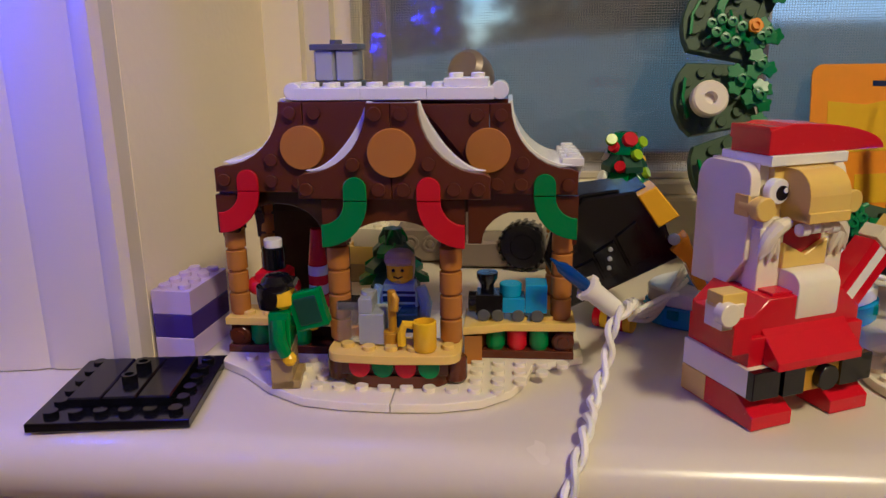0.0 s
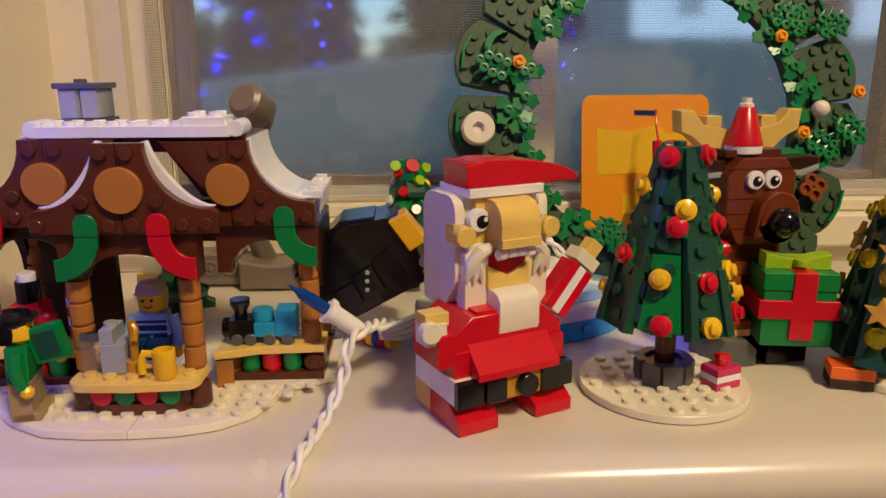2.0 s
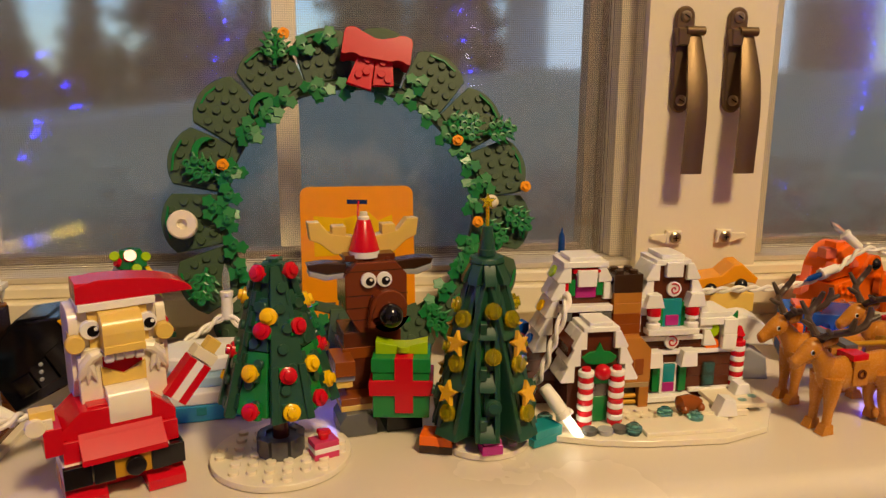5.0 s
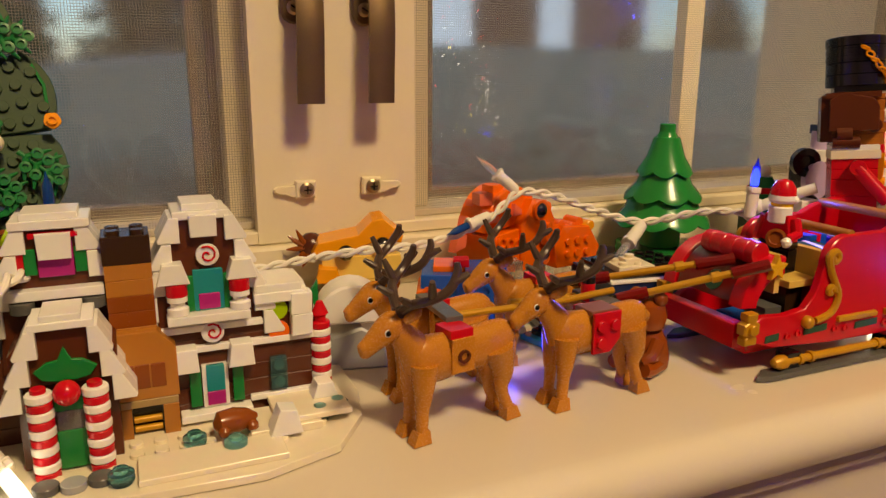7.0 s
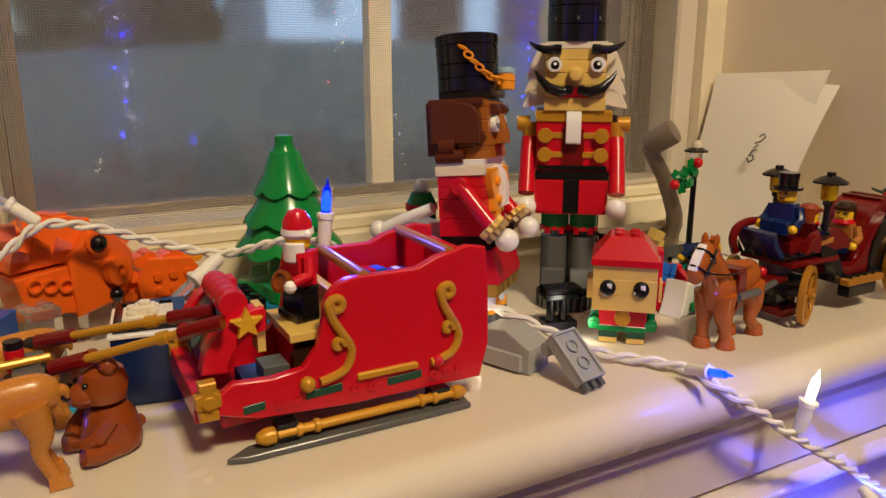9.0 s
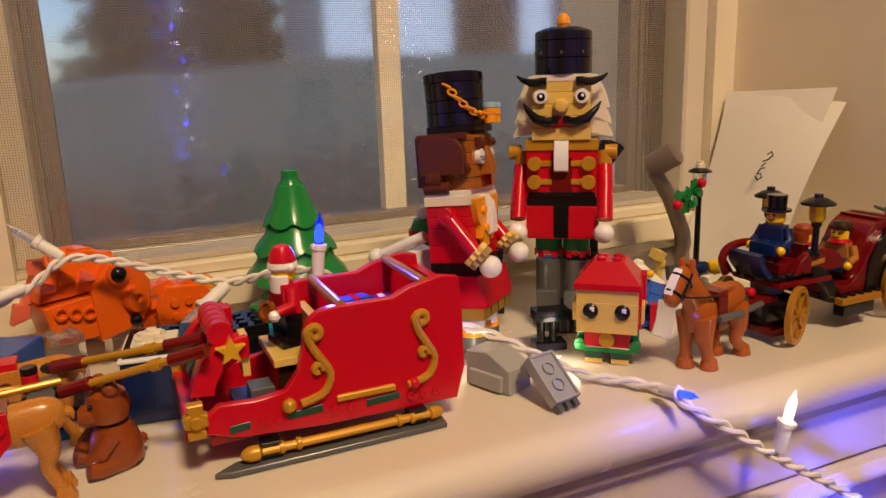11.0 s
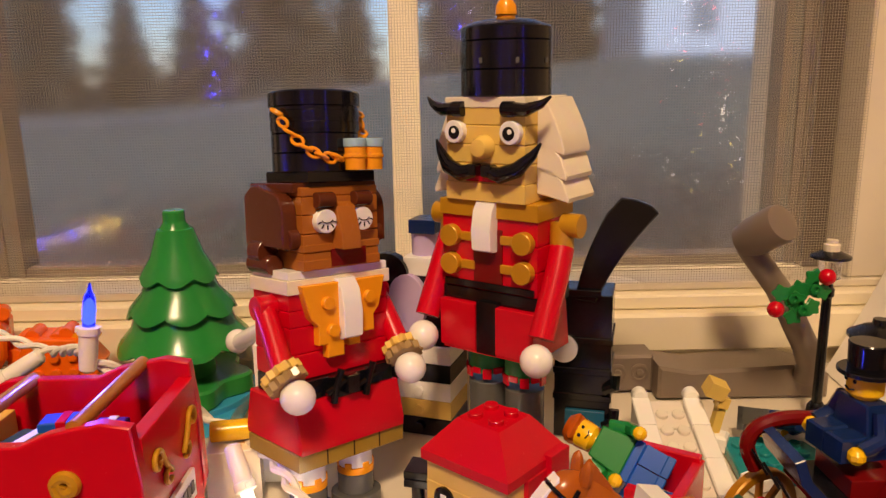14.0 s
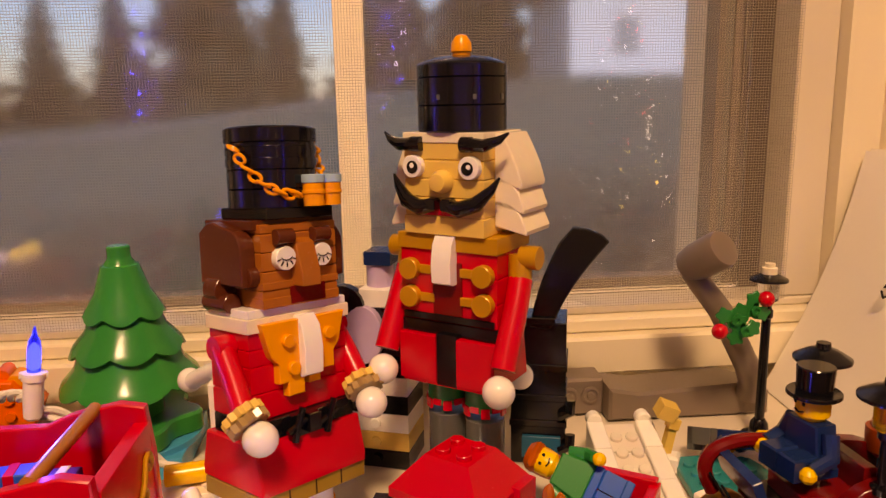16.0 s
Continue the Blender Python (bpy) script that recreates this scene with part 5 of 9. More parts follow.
# ---- brick reindeer holding a present ----
HEADB = plastic("russet_brown_plastic", "70341A")
k = Kit("brick_reindeer", pose(0.2180, 0.297, 0.0004, 0, 0, 9), "brown toy brick reindeer in a red pointed hat", "toy reindeer")
for s in (-1, 1):
    k.put("foot", prism(((-9.5, 0), (9.5, 0), (9.5, 7), (4, 12), (-6, 12), (-9.5, 7)), 22), BLACK if s > 0 else DGREY, at(s * 12, -24, 0))
    k.box(s * 12 - 8, s * 12 + 8, -20, 4, 12, 15, TAN, "plate")
    k.box(s * 12 - 8, s * 12 + 8, -20, 4, 15, 19, CHEST, "plate")
k.box(-16, 14, -9, 16, 12, 50, BROWN, "body")
k.box(-17, 15, -9.5, 15, 36, 42, CHEST, "plate")
k.put("arm", box(10, 22, 8), CHEST, at(-18, -12, 32))
k.put("arm", box(10, 14, 3), GREY, at(-18, -14, 28.8))
k.box(-22, -14, -20, -2, 25, 29, TAN, "plate")
k.put("head", prism(tuple([(-15, 62), (-8, 50), (10, 50), (17, 58), (17, 80), (11, 87), (-9, 87), (-15, 80)]), 26, 0.5), HEADB, at(0, -11, 0))
for z in (57, 63.4, 69.8, 82.4):
    k.box(-15.2, 17.2, -11.25, -10.4, z, z + 0.35, DBROWN, "joint", 0.05)
k.put("muzzle", prism(tuple([(-7, 54)] + arc(4, 62, 9.6, 200, 340, 8)[::-1] + arc(4, 64, 9.6, 0, 180, 10)), 12, 0.6), HEADB, at(2, -18, 0))
k.put("nose", ball(6.3, 20), BLACK, at(6, -21.0, 55.0))
k.put("nose_tip", cyl(1.9, 2.4, 14), BLACK, at(6, -26.4, 61.3, 90))
for x in (-3.2, 4.9):
    k.put("eye", cyl(3.9, 3, 20), WHITE, at(x, -10, 78, 90), "round white printed eye")
    k.put("pupil", cyl(2.2, 0.4, 16, 0.1), BLACK, at(x + 0.5, -13, 77.6, 90))
    k.put("glint", cyl(0.8, 0.3, 10, 0.05), WHITE, at(x + 1.1, -13.3, 78.4, 90))
for i in range(3):
    k.stud(-6 + 7 * i, -4, 86.8, BROWN)
k.box(-14, 12, -6, 12, 86.8, 90, BROWN, "plate")
for s in (-1, 1):
    k.put("ear", prism(((0, -1), (s * 10, -1.5), (s * 19, 1), (s * 20, 4), (s * 11, 4.6), (0, 3.6)), 9, 0.5), DBROWN, at(s * 13, -5, 82))
    k.put("ear", prism(((0, -3.4), (s * 11, -4.4), (s * 19, -1.6), (s * 19, 0.8), (s * 10, -1.7), (0, -1.2)), 10, 0.4), GREY, at(s * 13, -5.4, 82))
    k.put("antler", prism(((0, 0), (s * 12, 0), (s * 19, 6), (s * 24, 8), (s * 25, 17), (s * 19, 17), (s * 14, 11), (0, 8.4)), 8, 0.4), TAN, at(s * 4 - 2, 3, 89))
    k.put("antler", box(7, 7.8, 6, 0.4), TAN, at(s * 13 - 2, 7, 97.6))
k.put("hat", cone(8.0, 3.4, 16, 20), RED, at(-3, -1, 91.5))
k.put("hat_brim", cyl(7.8, 4.4, 20), WHITE, at(-3, -1, 88.2))
k.put("hat_tip", lathe(((3, 0), (3, 2.5), (2, 3), (2, 5)), 14), CREAM, at(-3, -1, 106.3))
k.done()
k = Kit("brick_present", pose(0.2160, 0.2675, 0.0118, 0, 0, -9), "green toy brick present with a red cross ribbon and lime bow", "toy present")
k.box(1, 29, 0, 22, 0, 24, GREEN, "box", 0.4)
k.box(0.4, 29.6, -0.6, 22.6, 24, 31.5, GREEN, "lid", 0.4)
k.box(12, 21, -1.2, 23, 3, 31.8, RED, "ribbon", 0.3)
k.box(-0.9, 30.9, -1.1, 22, 12, 20, RED, "ribbon", 0.3)
for s in (-1, 1):
    k.put("bow", prism(((0, 0), (s * 13, 0), (s * 13, 6.5), (s * 4, 4.5), (0, 4.5)), 9), LIME, at(15, 6, 31.5))
k.put("stud", cyl(3, 3, 14), LIME, at(16, 6, 33))
k.done()

# ---- brick tree with gold stars ----
STARG = plastic("gold_star_plastic", "E2AE24", 0.25)
star = tuple(((6.4 if i % 2 == 0 else 2.9) * math.sin(math.pi * i / 5), (6.4 if i % 2 == 0 else 2.9) * math.cos(math.pi * i / 5)) for i in range(10))
k = Kit("star_tree", pose(0.272, 0.2595, 0.0004, 0, 0, -5), "dark green toy brick tree with gold stars and clear yellow studs", "toy tree")
rim = [(23 * math.cos(2 * math.pi * i / 30), 23 * math.sin(2 * math.pi * i / 30)) for i in range(30)]
k.put("base_plate", slab(tuple(rim), 3.2), CREAM)
for a in range(0, 360, 45):
    k.stud(18 * math.cos(radians(a)), 18 * math.sin(radians(a)), 3.1, CREAM)
k.put("trunk", cyl(8, 9, 16), BROWN, at(0, 0, 3.2))
k.put("core", lathe(((14, 11), (8, 55), (5, 88), (4, 92)), 8), DGREEN)
for q in range(8):
    a = -138 + 45 * q
    wide = 27.6 if q % 2 == 0 else 25.0
    fin = ((3, 10), (wide, 10), (wide, 13), (wide * 0.80, 33), (wide * 0.80, 36), (wide * 0.58, 57), (wide * 0.58, 60), (wide * 0.42, 74), (7.5, 84), (5, 92), (3, 92))
    M = at(0, 0, 0, 0, 0, a)
    for off in ((-5.4, 0, 5.4) if q % 2 == 0 else (-4.6, 0, 4.6)):
        k.put("fin", prism(fin if off else tuple((x * 0.9, z) for x, z in fin), 2.6), DGREEN, M @ at(0, off - 1.3, 0))
    k.put("fin_core", prism(tuple((x * 0.74, z) for x, z in fin), 7), GREEN, M @ at(0, -3.5, 0))
    for r, z in ((wide, 12), (wide * 0.80, 35), (wide * 0.58, 59)):
        k.put("slope", prism(((r - 8, 0), (r + 1.2, 0), (r + 0.2, 3), (r - 5, 8), (r - 8, 8)), 13 if q % 2 == 0 else 8), DGREEN, M @ at(0, -6.5 if q % 2 == 0 else -4, z - 1.5))
    for r, z in ((wide * 0.84, 24), (wide * 0.63, 47), (wide * 0.46, 68)):
        if q % 2 == 0:
            ang = 12
            if z < 60:
                k.put("star", prism(star, 2.4), STARG, M @ at(r + 4.6, 0, z + 9, 0, 0, 90) @ at(0, 0, 0, -ang), "gold plastic star")
            k.put("round_stud", lathe(((3.6, 0), (4.2, 0.5), (4.2, 2.6), (2.4, 3), (2.4, 4.4)), 16), CYELLOW, M @ at(r + 2.0, 0, z - 1.5, 0, 78, 0))
        else:
            k.put("round_stud", lathe(((3.6, 0), (4.0, 0.5), (4.0, 2.6), (2.4, 3), (2.4, 4.2)), 16), CYELLOW if z > 30 else DGREEN, M @ at(r + 1.0, 2.5, z + 3, 0, 78, 0))
            k.put("clip", box(4, 3, 6), DGREEN, M @ at(r + 1.5, -2, z - 8, 0, 10))
for q in range(8):
    k.put("top_slope", prism(((4, 0), (12, 0), (11.6, 2.4), (8, 9), (4, 9)), 5.6), DGREEN, at(0, 0, 82.5, 0, 0, 45 * q + 3) @ at(0, -2.8, 0))
for r0, r1, z, h in ((7.4, 6.8, 86, 7), (8.8, 8.4, 92, 2.6), (4.2, 4.2, 95, 3.2), (3.9, 2.4, 98.2, 11)):
    k.put("round_brick", cone(r0, r1, h, 8 if r0 > 8 else 16), DGREEN, at(0, 0, z, 0, 0, 22.5))
k.put("wand", cyl(0.9, 12, 10), CYELLOW, at(0, 0, 109))
k.put("top_star", prism(tuple((x * 0.62, z * 0.62) for x, z in star), 2), CYELLOW, at(0, -1, 121), "clear yellow star")
k.done()
k = Kit("toy_gift", pose(0.2475, 0.2525, 0.0004, 0, 0, -18), "orange toy brick gift under the tree", "toy gift")
k.box(-8, 8, -6, 6, 0, 4, DBROWN, "plate")
k.box(-8, 8, -6, 6, 4, 9, ORANGE, "plate")
k.done()
k = Kit("toy_gift", pose(0.271, 0.2395, 0.0037, 0, 0, 5), "magenta toy brick gift under the tree", "toy gift")
k.box(-5, 5, -4, 4, 0, 5, MAGENTA, "plate")
k.box(-4.4, 4.4, -3.4, 3.4, 5, 7.4, MAGENTA, "plate")
k.done()
k = Kit("toy_gift", pose(0.3, 0.2545, 0.0004, 0, 0, 24), "teal toy brick gift under the tree", "toy gift")
k.box(-9, 9, -6, 6, 0, 4.2, TEAL, "plate")
k.box(-8, 9, -6, 6, 4.2, 8.4, TEAL, "plate")
k.done()

k = Kit("blue_flower_plate", pose(0.3000, 0.3170, 0.0004, 0, 0, 12), "blue toy brick plate with a pink flower", "toy bricks")
k.box(-9, 9, -3, 5, 0, 42, BLUEP, "plate", 0.5)
for i in range(5):
    k.stud(-5.5 + 5.5 * (i % 3), -3, 10 + 7 * (i // 3) + 3 * i, SBLUE, 90)
k.put("flower", flower(), PINK, at(3, -4, 33))
k.done()

# ---- gingerbread house ----
X0, Y0 = 360.0, 280.0
k = Kit("gingerbread_house", pose(0.3595, 0.278, 0.0004), "brown toy brick gingerbread house with white icing roofs", "toy house")


def H(x0, x1, y0, y1, z0, z1, mat, name="brick", b=0.25):
    return k.box(x0 - X0, x1 - X0, y0 - Y0, y1 - Y0, z0, z1, mat, name, b)


def P(name, poly, d, mat, y, label=""):
    return k.put(name, prism(tuple((x - X0, z) for x, z in poly), d), mat, at(0, y - Y0, 0), label)


base = ((297, 330), (297, 276), (306, 254), (326, 246), (350, 241), (391, 239), (419, 248), (433, 268), (438, 290), (438, 330))
k.put("base_plate", slab(tuple((x - X0, y - Y0) for x, y in base), 3.2), CREAM, I4, "cream snow base plate")
for x in range(304, 436, 8):
    for y in range(250, 284, 8):
        if (x - 366) ** 2 / 68 ** 2 + (y - 300) ** 2 / 55 ** 2 < 0.93 and not (318 < x < 350 and y > 258) and not (345 < x < 400 and y < 262) and y < 282:
            k.stud(x - X0, y - Y0, 3.1, CREAM)
H(352, 400, 245, 262, 3.2, 5.4, CREAM, "tile")
# walls as courses of brown bricks
def courses(x0, x1, y, d, z0, n, mat=BROWN, h=6.4, step=16):
    for i in range(n):
        z = z0 + h * i
        x = x0 - (step / 2 if i % 2 else 0)
        while x < x1:
            a, b = max(x, x0), min(x + step, x1)
            if b - a > 1:
                H(a, b, y, y + d, z, z + h, mat, "brick")
            x += step
courses(302, 350, 292, 22, 3.2, 5, BROWN)
courses(364, 420, 288, 24, 3.2, 7, BROWN)
# front porch block
P("porch_gable", ((317, 33), (349, 33), (349, 44), (341, 53), (325, 53), (317, 44)), 26, BROWN, 268)
H(318, 348, 270, 292, 3.2, 33, BROWN)
H(328.5, 338.5, 266.5, 270, 4, 30, DBROWN, "door_frame")
H(329, 338, 265.4, 267, 4, 17.5, GREEN, "door")
H(329, 338, 265.4, 267, 24.5, 29, GREEN, "door")
H(329.4, 337.6, 265.6, 267, 17.5, 24.5, CLEAR, "door_window")
for x, zz in ((325.2, 3.4), (341.6, 3.4)):
    for i in range(10):
        k.put("candy_ring", cyl(3.9 if i % 2 == 0 else 4.1, 3.0, 16, 0.5), RED if i % 2 == 0 else WHITE, at(x - X0, 262.5 - Y0, zz + 3.0 * i))
    k.stud(x - X0, 262.5 - Y0, 33.3, RED)
k.put("berry", ball(4.2, 16), RED, at(333.4 - X0, 261 - Y0, 28.4))
P("holly", tuple([(333.4 + r * math.sin(a), 38 + r * math.cos(a)) for a, r in ((0, 8.5), (0.5, 4.4), (1.0, 6.4), (1.5, 9.4), (1.9, 7.5), (2.4, 4.5), (3.14, 3), (-2.4, 4.5), (-1.9, 7.5), (-1.5, 9.4), (-1.0, 6.4), (-0.5, 4.4))]), 1.6, GREEN, 266)
for s in (-1, 1):
    g = prism(tuple((s * x, z) for x, z in ((0, 0), (7.0, 0), (7.4, 1.2), (3.2, 9.2), (0, 9.2))), 9.6)
    for i in range(3):
        for j in range(2):
            k.put("roof_slope", g, WHITE, at(333.4 - X0 + s * (7.4 + 3.0 * i), 265 - Y0 + 9.8 * j, 43.4 - 8.8 * i))
H(324, 343, 265, 284, 52.4, 55.0, WHITE, "plate")
H(327.5, 339.5, 266, 283, 55.0, 57.2, WHITE, "tile")
# upper left gable
P("gable", ((312, 30), (347, 30), (347, 62), (341, 81), (323, 81), (315, 62)), 18, BROWN, 290)
H(327, 338, 288.6, 290.6, 64, 76, MAGENTA, "window")
H(323, 326.6, 288.6, 290.8, 65, 74, GREEN, "shutter")
H(319, 322.8, 288.6, 290.8, 65, 74, RED, "shutter")
H(338.4, 342, 288.6, 290.8, 65, 74, GREEN, "shutter")
H(342.2, 346, 288.6, 290.8, 65, 74, RED, "shutter")
H(325, 340, 287.6, 290.6, 77.6, 79.6, RED, "tile")
k.put("window_hood", prism(((-5, 0), (5, 0), (5.4, 9), (-5.4, 9)), 4.4), WHITE, at(332.5 - X0, 286 - Y0, 70.5))
H(317, 346.5, 285, 290.4, 57, 60.4, WHITE, "ledge")
for x in (321, 333, 343):
    k.put("stone", cyl(4, 4, 14), DGREY if x != 333 else BROWN, at(x - X0, 287.5 - Y0, 52.6))
EAVE = ((0, 0), (7.4, 0), (7.8, 1.2), (3.4, 9.2), (0, 9.2))


def eaves(cx, s, n, y, half):
    """Rows of icing slopes stepping outwards down one side of a gable."""
    g = prism(EAVE if s > 0 else tuple((-x, z) for x, z in EAVE), 9.6)
    for i in range(n):
        for j in range(2):
            k.put("roof_slope", g, WHITE, at(cx - X0 + s * (half + 3.1 * i), y - Y0 + 9.8 * j, 72.6 - 9.5 * i))


eaves(331.5, -1, 5, 287.6, 7.6)
eaves(331.5, 1, 2, 287.6, 7.6)
for i, c in enumerate((LIME, YELLOW, BLUEP)):
    k.put("roof_sweet", cyl(3.4, 2.4, 14), c, at(318.5 - 6.2 * i - X0, 299 - Y0, 76 - 19 * i, 0, -62))
H(319.5, 344, 287, 308, 80.8, 83.8, WHITE, "plate")
H(323, 340.5, 288.4, 306, 83.8, 86.2, WHITE, "tile")
# chimney with oven
for i in range(11):
    if i > 1:
        H(347, 362.4, 284.6, 300, 3.2 + 5.8 * i, 9 + 5.8 * i, CHEST if i in (2, 3, 7, 8) else NOUGAT, "brick")
H(346.6, 351.4, 280, 300, 3.2, 14.8, NOUGAT)
H(362, 367.4, 280, 300, 3.2, 14.8, NOUGAT)
H(346.6, 367.4, 280, 286, 14.8, 17.6, DTAN, "plate")
H(351.6, 361.8, 284, 290, 3.4, 14.6, BLACK, "oven")
k.put("fire_bar", cyl(1.3, 9.6, 12), GOLD, at(351.8 - X0, 283 - Y0, 9, 0, 90))
k.put("fire_bar", cyl(1.3, 9.6, 12), GOLD, at(351.8 - X0, 283 - Y0, 5.5, 0, 90))
P("chimney_breast", ((347, 17.6), (368, 17.6), (368, 36), (362, 43), (347, 43)), 8, NOUGAT, 280.4)
for i, x in enumerate((351, 356, 361.4)):
    H(x - 2.4, x + 2.4, 280, 281, 22, 31, CHEST, "tile")
k.brick(346.6 - X0, 284.4 - Y0, 66.8, 2, 2, 3.2, DBROWN)
# upper right gable
P("gable", ((363, 35), (397, 35), (397, 58), (389, 81), (371, 81), (363, 58)), 20, BROWN, 288)
k.put("swirl_tile", cyl(4.1, 1.8, 20), WHITE, at(381.6 - X0, 288 - Y0, 67.4, 90))
k.put("swirl_tile", cyl(4.1, 1.8, 20), WHITE, at(381.4 - X0, 286.4 - Y0, 38.2, 90))
for z, y in ((67.4, 286.0), (38.2, 284.4)):
    pts = tuple(((0.4 + 0.22 * i) * math.cos(i * 0.6), 0, (0.4 + 0.22 * i) * math.sin(i * 0.6)) for i in range(15))
    k.put("swirl", tube(pts, 0.38, 6), RED, at(381.5 - X0, y - Y0, z))
k.put("window_hood", prism(((-4.6, 0), (4.6, 0), (4.8, 8), (-4.8, 8)), 4), WHITE, at(380.6 - X0, 284.6 - Y0, 74.5))
H(376, 386.5, 286.6, 288.6, 46.4, 62, TEAL, "window")
H(377.6, 385, 286.2, 288, 47, 53, MAGENTA, "window")
H(373.6, 376, 286.4, 288.4, 46.6, 60, GREEN, "shutter")
H(386.6, 389, 286.4, 288.4, 46.6, 60, GREEN, "shutter")
for x in (370, 392):
    k.put("post", lathe(((3.8, 0), (3.8, 2.5), (2.6, 3), (2.6, 4.5), (3.6, 5), (3.6, 7)), 16), WHITE, at(x - X0, 285 - Y0, 46.6))
    k.put("post", cyl(3.8, 4.6, 16), RED, at(x - X0, 285 - Y0, 53.6))
    k.put("roof_slope", prism(((-5.6, 0), (5.6, 0), (3.4, 7.4), (-3.4, 7.4)), 7), WHITE, at(x - X0 + (1 if x > 380 else -1), 281.6 - Y0, 58.4))
H(366, 395, 281, 288.4, 43.2, 46.4, WHITE, "ledge")
H(358, 400, 285.6, 288.2, 38.6, 41, WHITE, "band")
eaves(380.3, -1, 4, 285.6, 7.8)
eaves(380.3, 1, 5, 285.6, 7.8)
H(370.5, 390, 286, 308, 80.8, 83.8, WHITE, "plate")
H(374, 386.5, 287.4, 306, 83.8, 86.4, WHITE, "tile")
# lower right rooms
H(376.5, 386, 285.8, 288.4, 8, 25, WHITE, "window_frame")
H(378, 384.6, 285.2, 287, 14.5, 25, TEAL, "window")
H(378, 384.6, 285.2, 287, 9, 14.5, MAGENTA, "window")
for x in (372, 387.6):
    H(x, x + 4, 285.6, 288.4, 9, 24, GREEN, "shutter")
for x in (366, 386):
    k.put("roof_slope", prism(((0, 0), (9.6, 0), (9, 9), (1.4, 9)), 8), WHITE, at(x - X0, 281 - Y0, 24.6))
H(368, 394, 281.6, 288.2, 4.6, 7.6, WHITE, "ledge")
H(366, 421, 285.8, 288.2, 30.4, 33, WHITE, "band")
H(394, 421, 285.8, 288.2, 7.6, 10, WHITE, "band")
H(401, 409.6, 283, 288.2, 5.4, 8.2, WHITE, "ledge")
for z in (11, 18):
    H(402, 408.4, 285.6, 288.4, z, z + 6.4, CBLUE, "window")
    k.put("window_stud", cyl(2.2, 0.8, 14), CBLUE, at(405.2 - X0, 285.7 - Y0, z + 3.2, 90))
k.put("round_tile", cyl(4.1, 2, 20), LIME, at(405.6 - X0, 288 - Y0, 43.4, 90))
k.put("round_tile", cyl(4.1, 2, 20), ORANGE, at(406 - X0, 288 - Y0, 34.6, 90))
for i in range(2):
    k.put("roof_slope", prism(((0, 0), (8, 0), (8.4, 8.4), (0.4, 8.4)), 7), WHITE, at(410.4 - X0, 283 - Y0, 33 + 8.6 * i))
H(397, 417, 284, 308, 47, 51, WHITE, "plate")
H(398, 415, 285, 307, 51, 54, WHITE, "plate")
k.put("side_roof", prism(((-1, 19), (7, 0), (11, 0), (4, 20)), 20), WHITE, at(413 - X0, 290 - Y0, 33))
for i in range(11):
    k.put("candy_ring", cyl(3.9 if i % 2 == 0 else 4.1, 3.0, 16, 0.5), RED if i % 2 == 0 else WHITE, at(422.6 - X0, 288 - Y0, 3.4 + 3.0 * i))
k.put("candy_top", lathe(((2.4, 0), (2.4, 2), (3.4, 3), (1.2, 8)), 14), RED, at(422.6 - X0, 288 - Y0, 36.4))
P("holly", ((420, 40), (423, 44), (423, 52), (420, 48)), 2, GREEN, 291)
# sweets and snow on the base
for x, y in ((347, 250), (371, 266), (384, 258), (417, 270), (425, 274), (306, 268)):
    k.put("ice_stud", lathe(((3.2, 0), (3.2, 1), (4.1, 1.4), (4.1, 4), (2.4, 4.2), (2.4, 5.6)), 16), CBLUE, at(x - X0, y - Y0, 3.2))
for x, y in ((325, 253.6), (333, 252.6), (341, 253.6)):
    k.put("paving", cyl(4, 2.6, 16), DGREY if x != 333 else GREY, at(x - X0, y - Y0, 3.2))
k.put("snow_slope", prism(((0, 0), (12, 0), (10, 9), (4, 10)), 8), WHITE, at(396 - X0, 258 - Y0, 5))
H(390, 416, 262, 282, 3.2, 6.4, CREAM, "plate")
H(400, 428, 264, 286, 6.4, 8.6, CREAM, "plate")
k.put("snow_slope", prism(((0, 0), (10, 0), (8, 6), (2, 6)), 8), WHITE, at(416 - X0, 276 - Y0, 8.6))
k.done()
k = Kit("toy_hedgehog", pose(0.385, 0.2665, 0.0058, 0, 0, 10), "small chestnut toy animal lying on the snow base", "toy animal", whole=True)
k.put("body", lathe(((1, 0), (4.4, 2), (4.8, 8), (3.4, 13), (1, 16)), 14), CHEST, at(-8, 0, 4, 0, 90))
for x in (-5, 5):
    k.put("foot", ball(2.4, 10), CHEST, at(x, -3.5, -0.2))
k.done()

# ---- moulded reindeer and their harness ----
DEER = plastic("deer_brown_plastic", "C4802C", 0.24)
ANTLER = plastic("antler_brown_plastic", "46352A", 0.3)


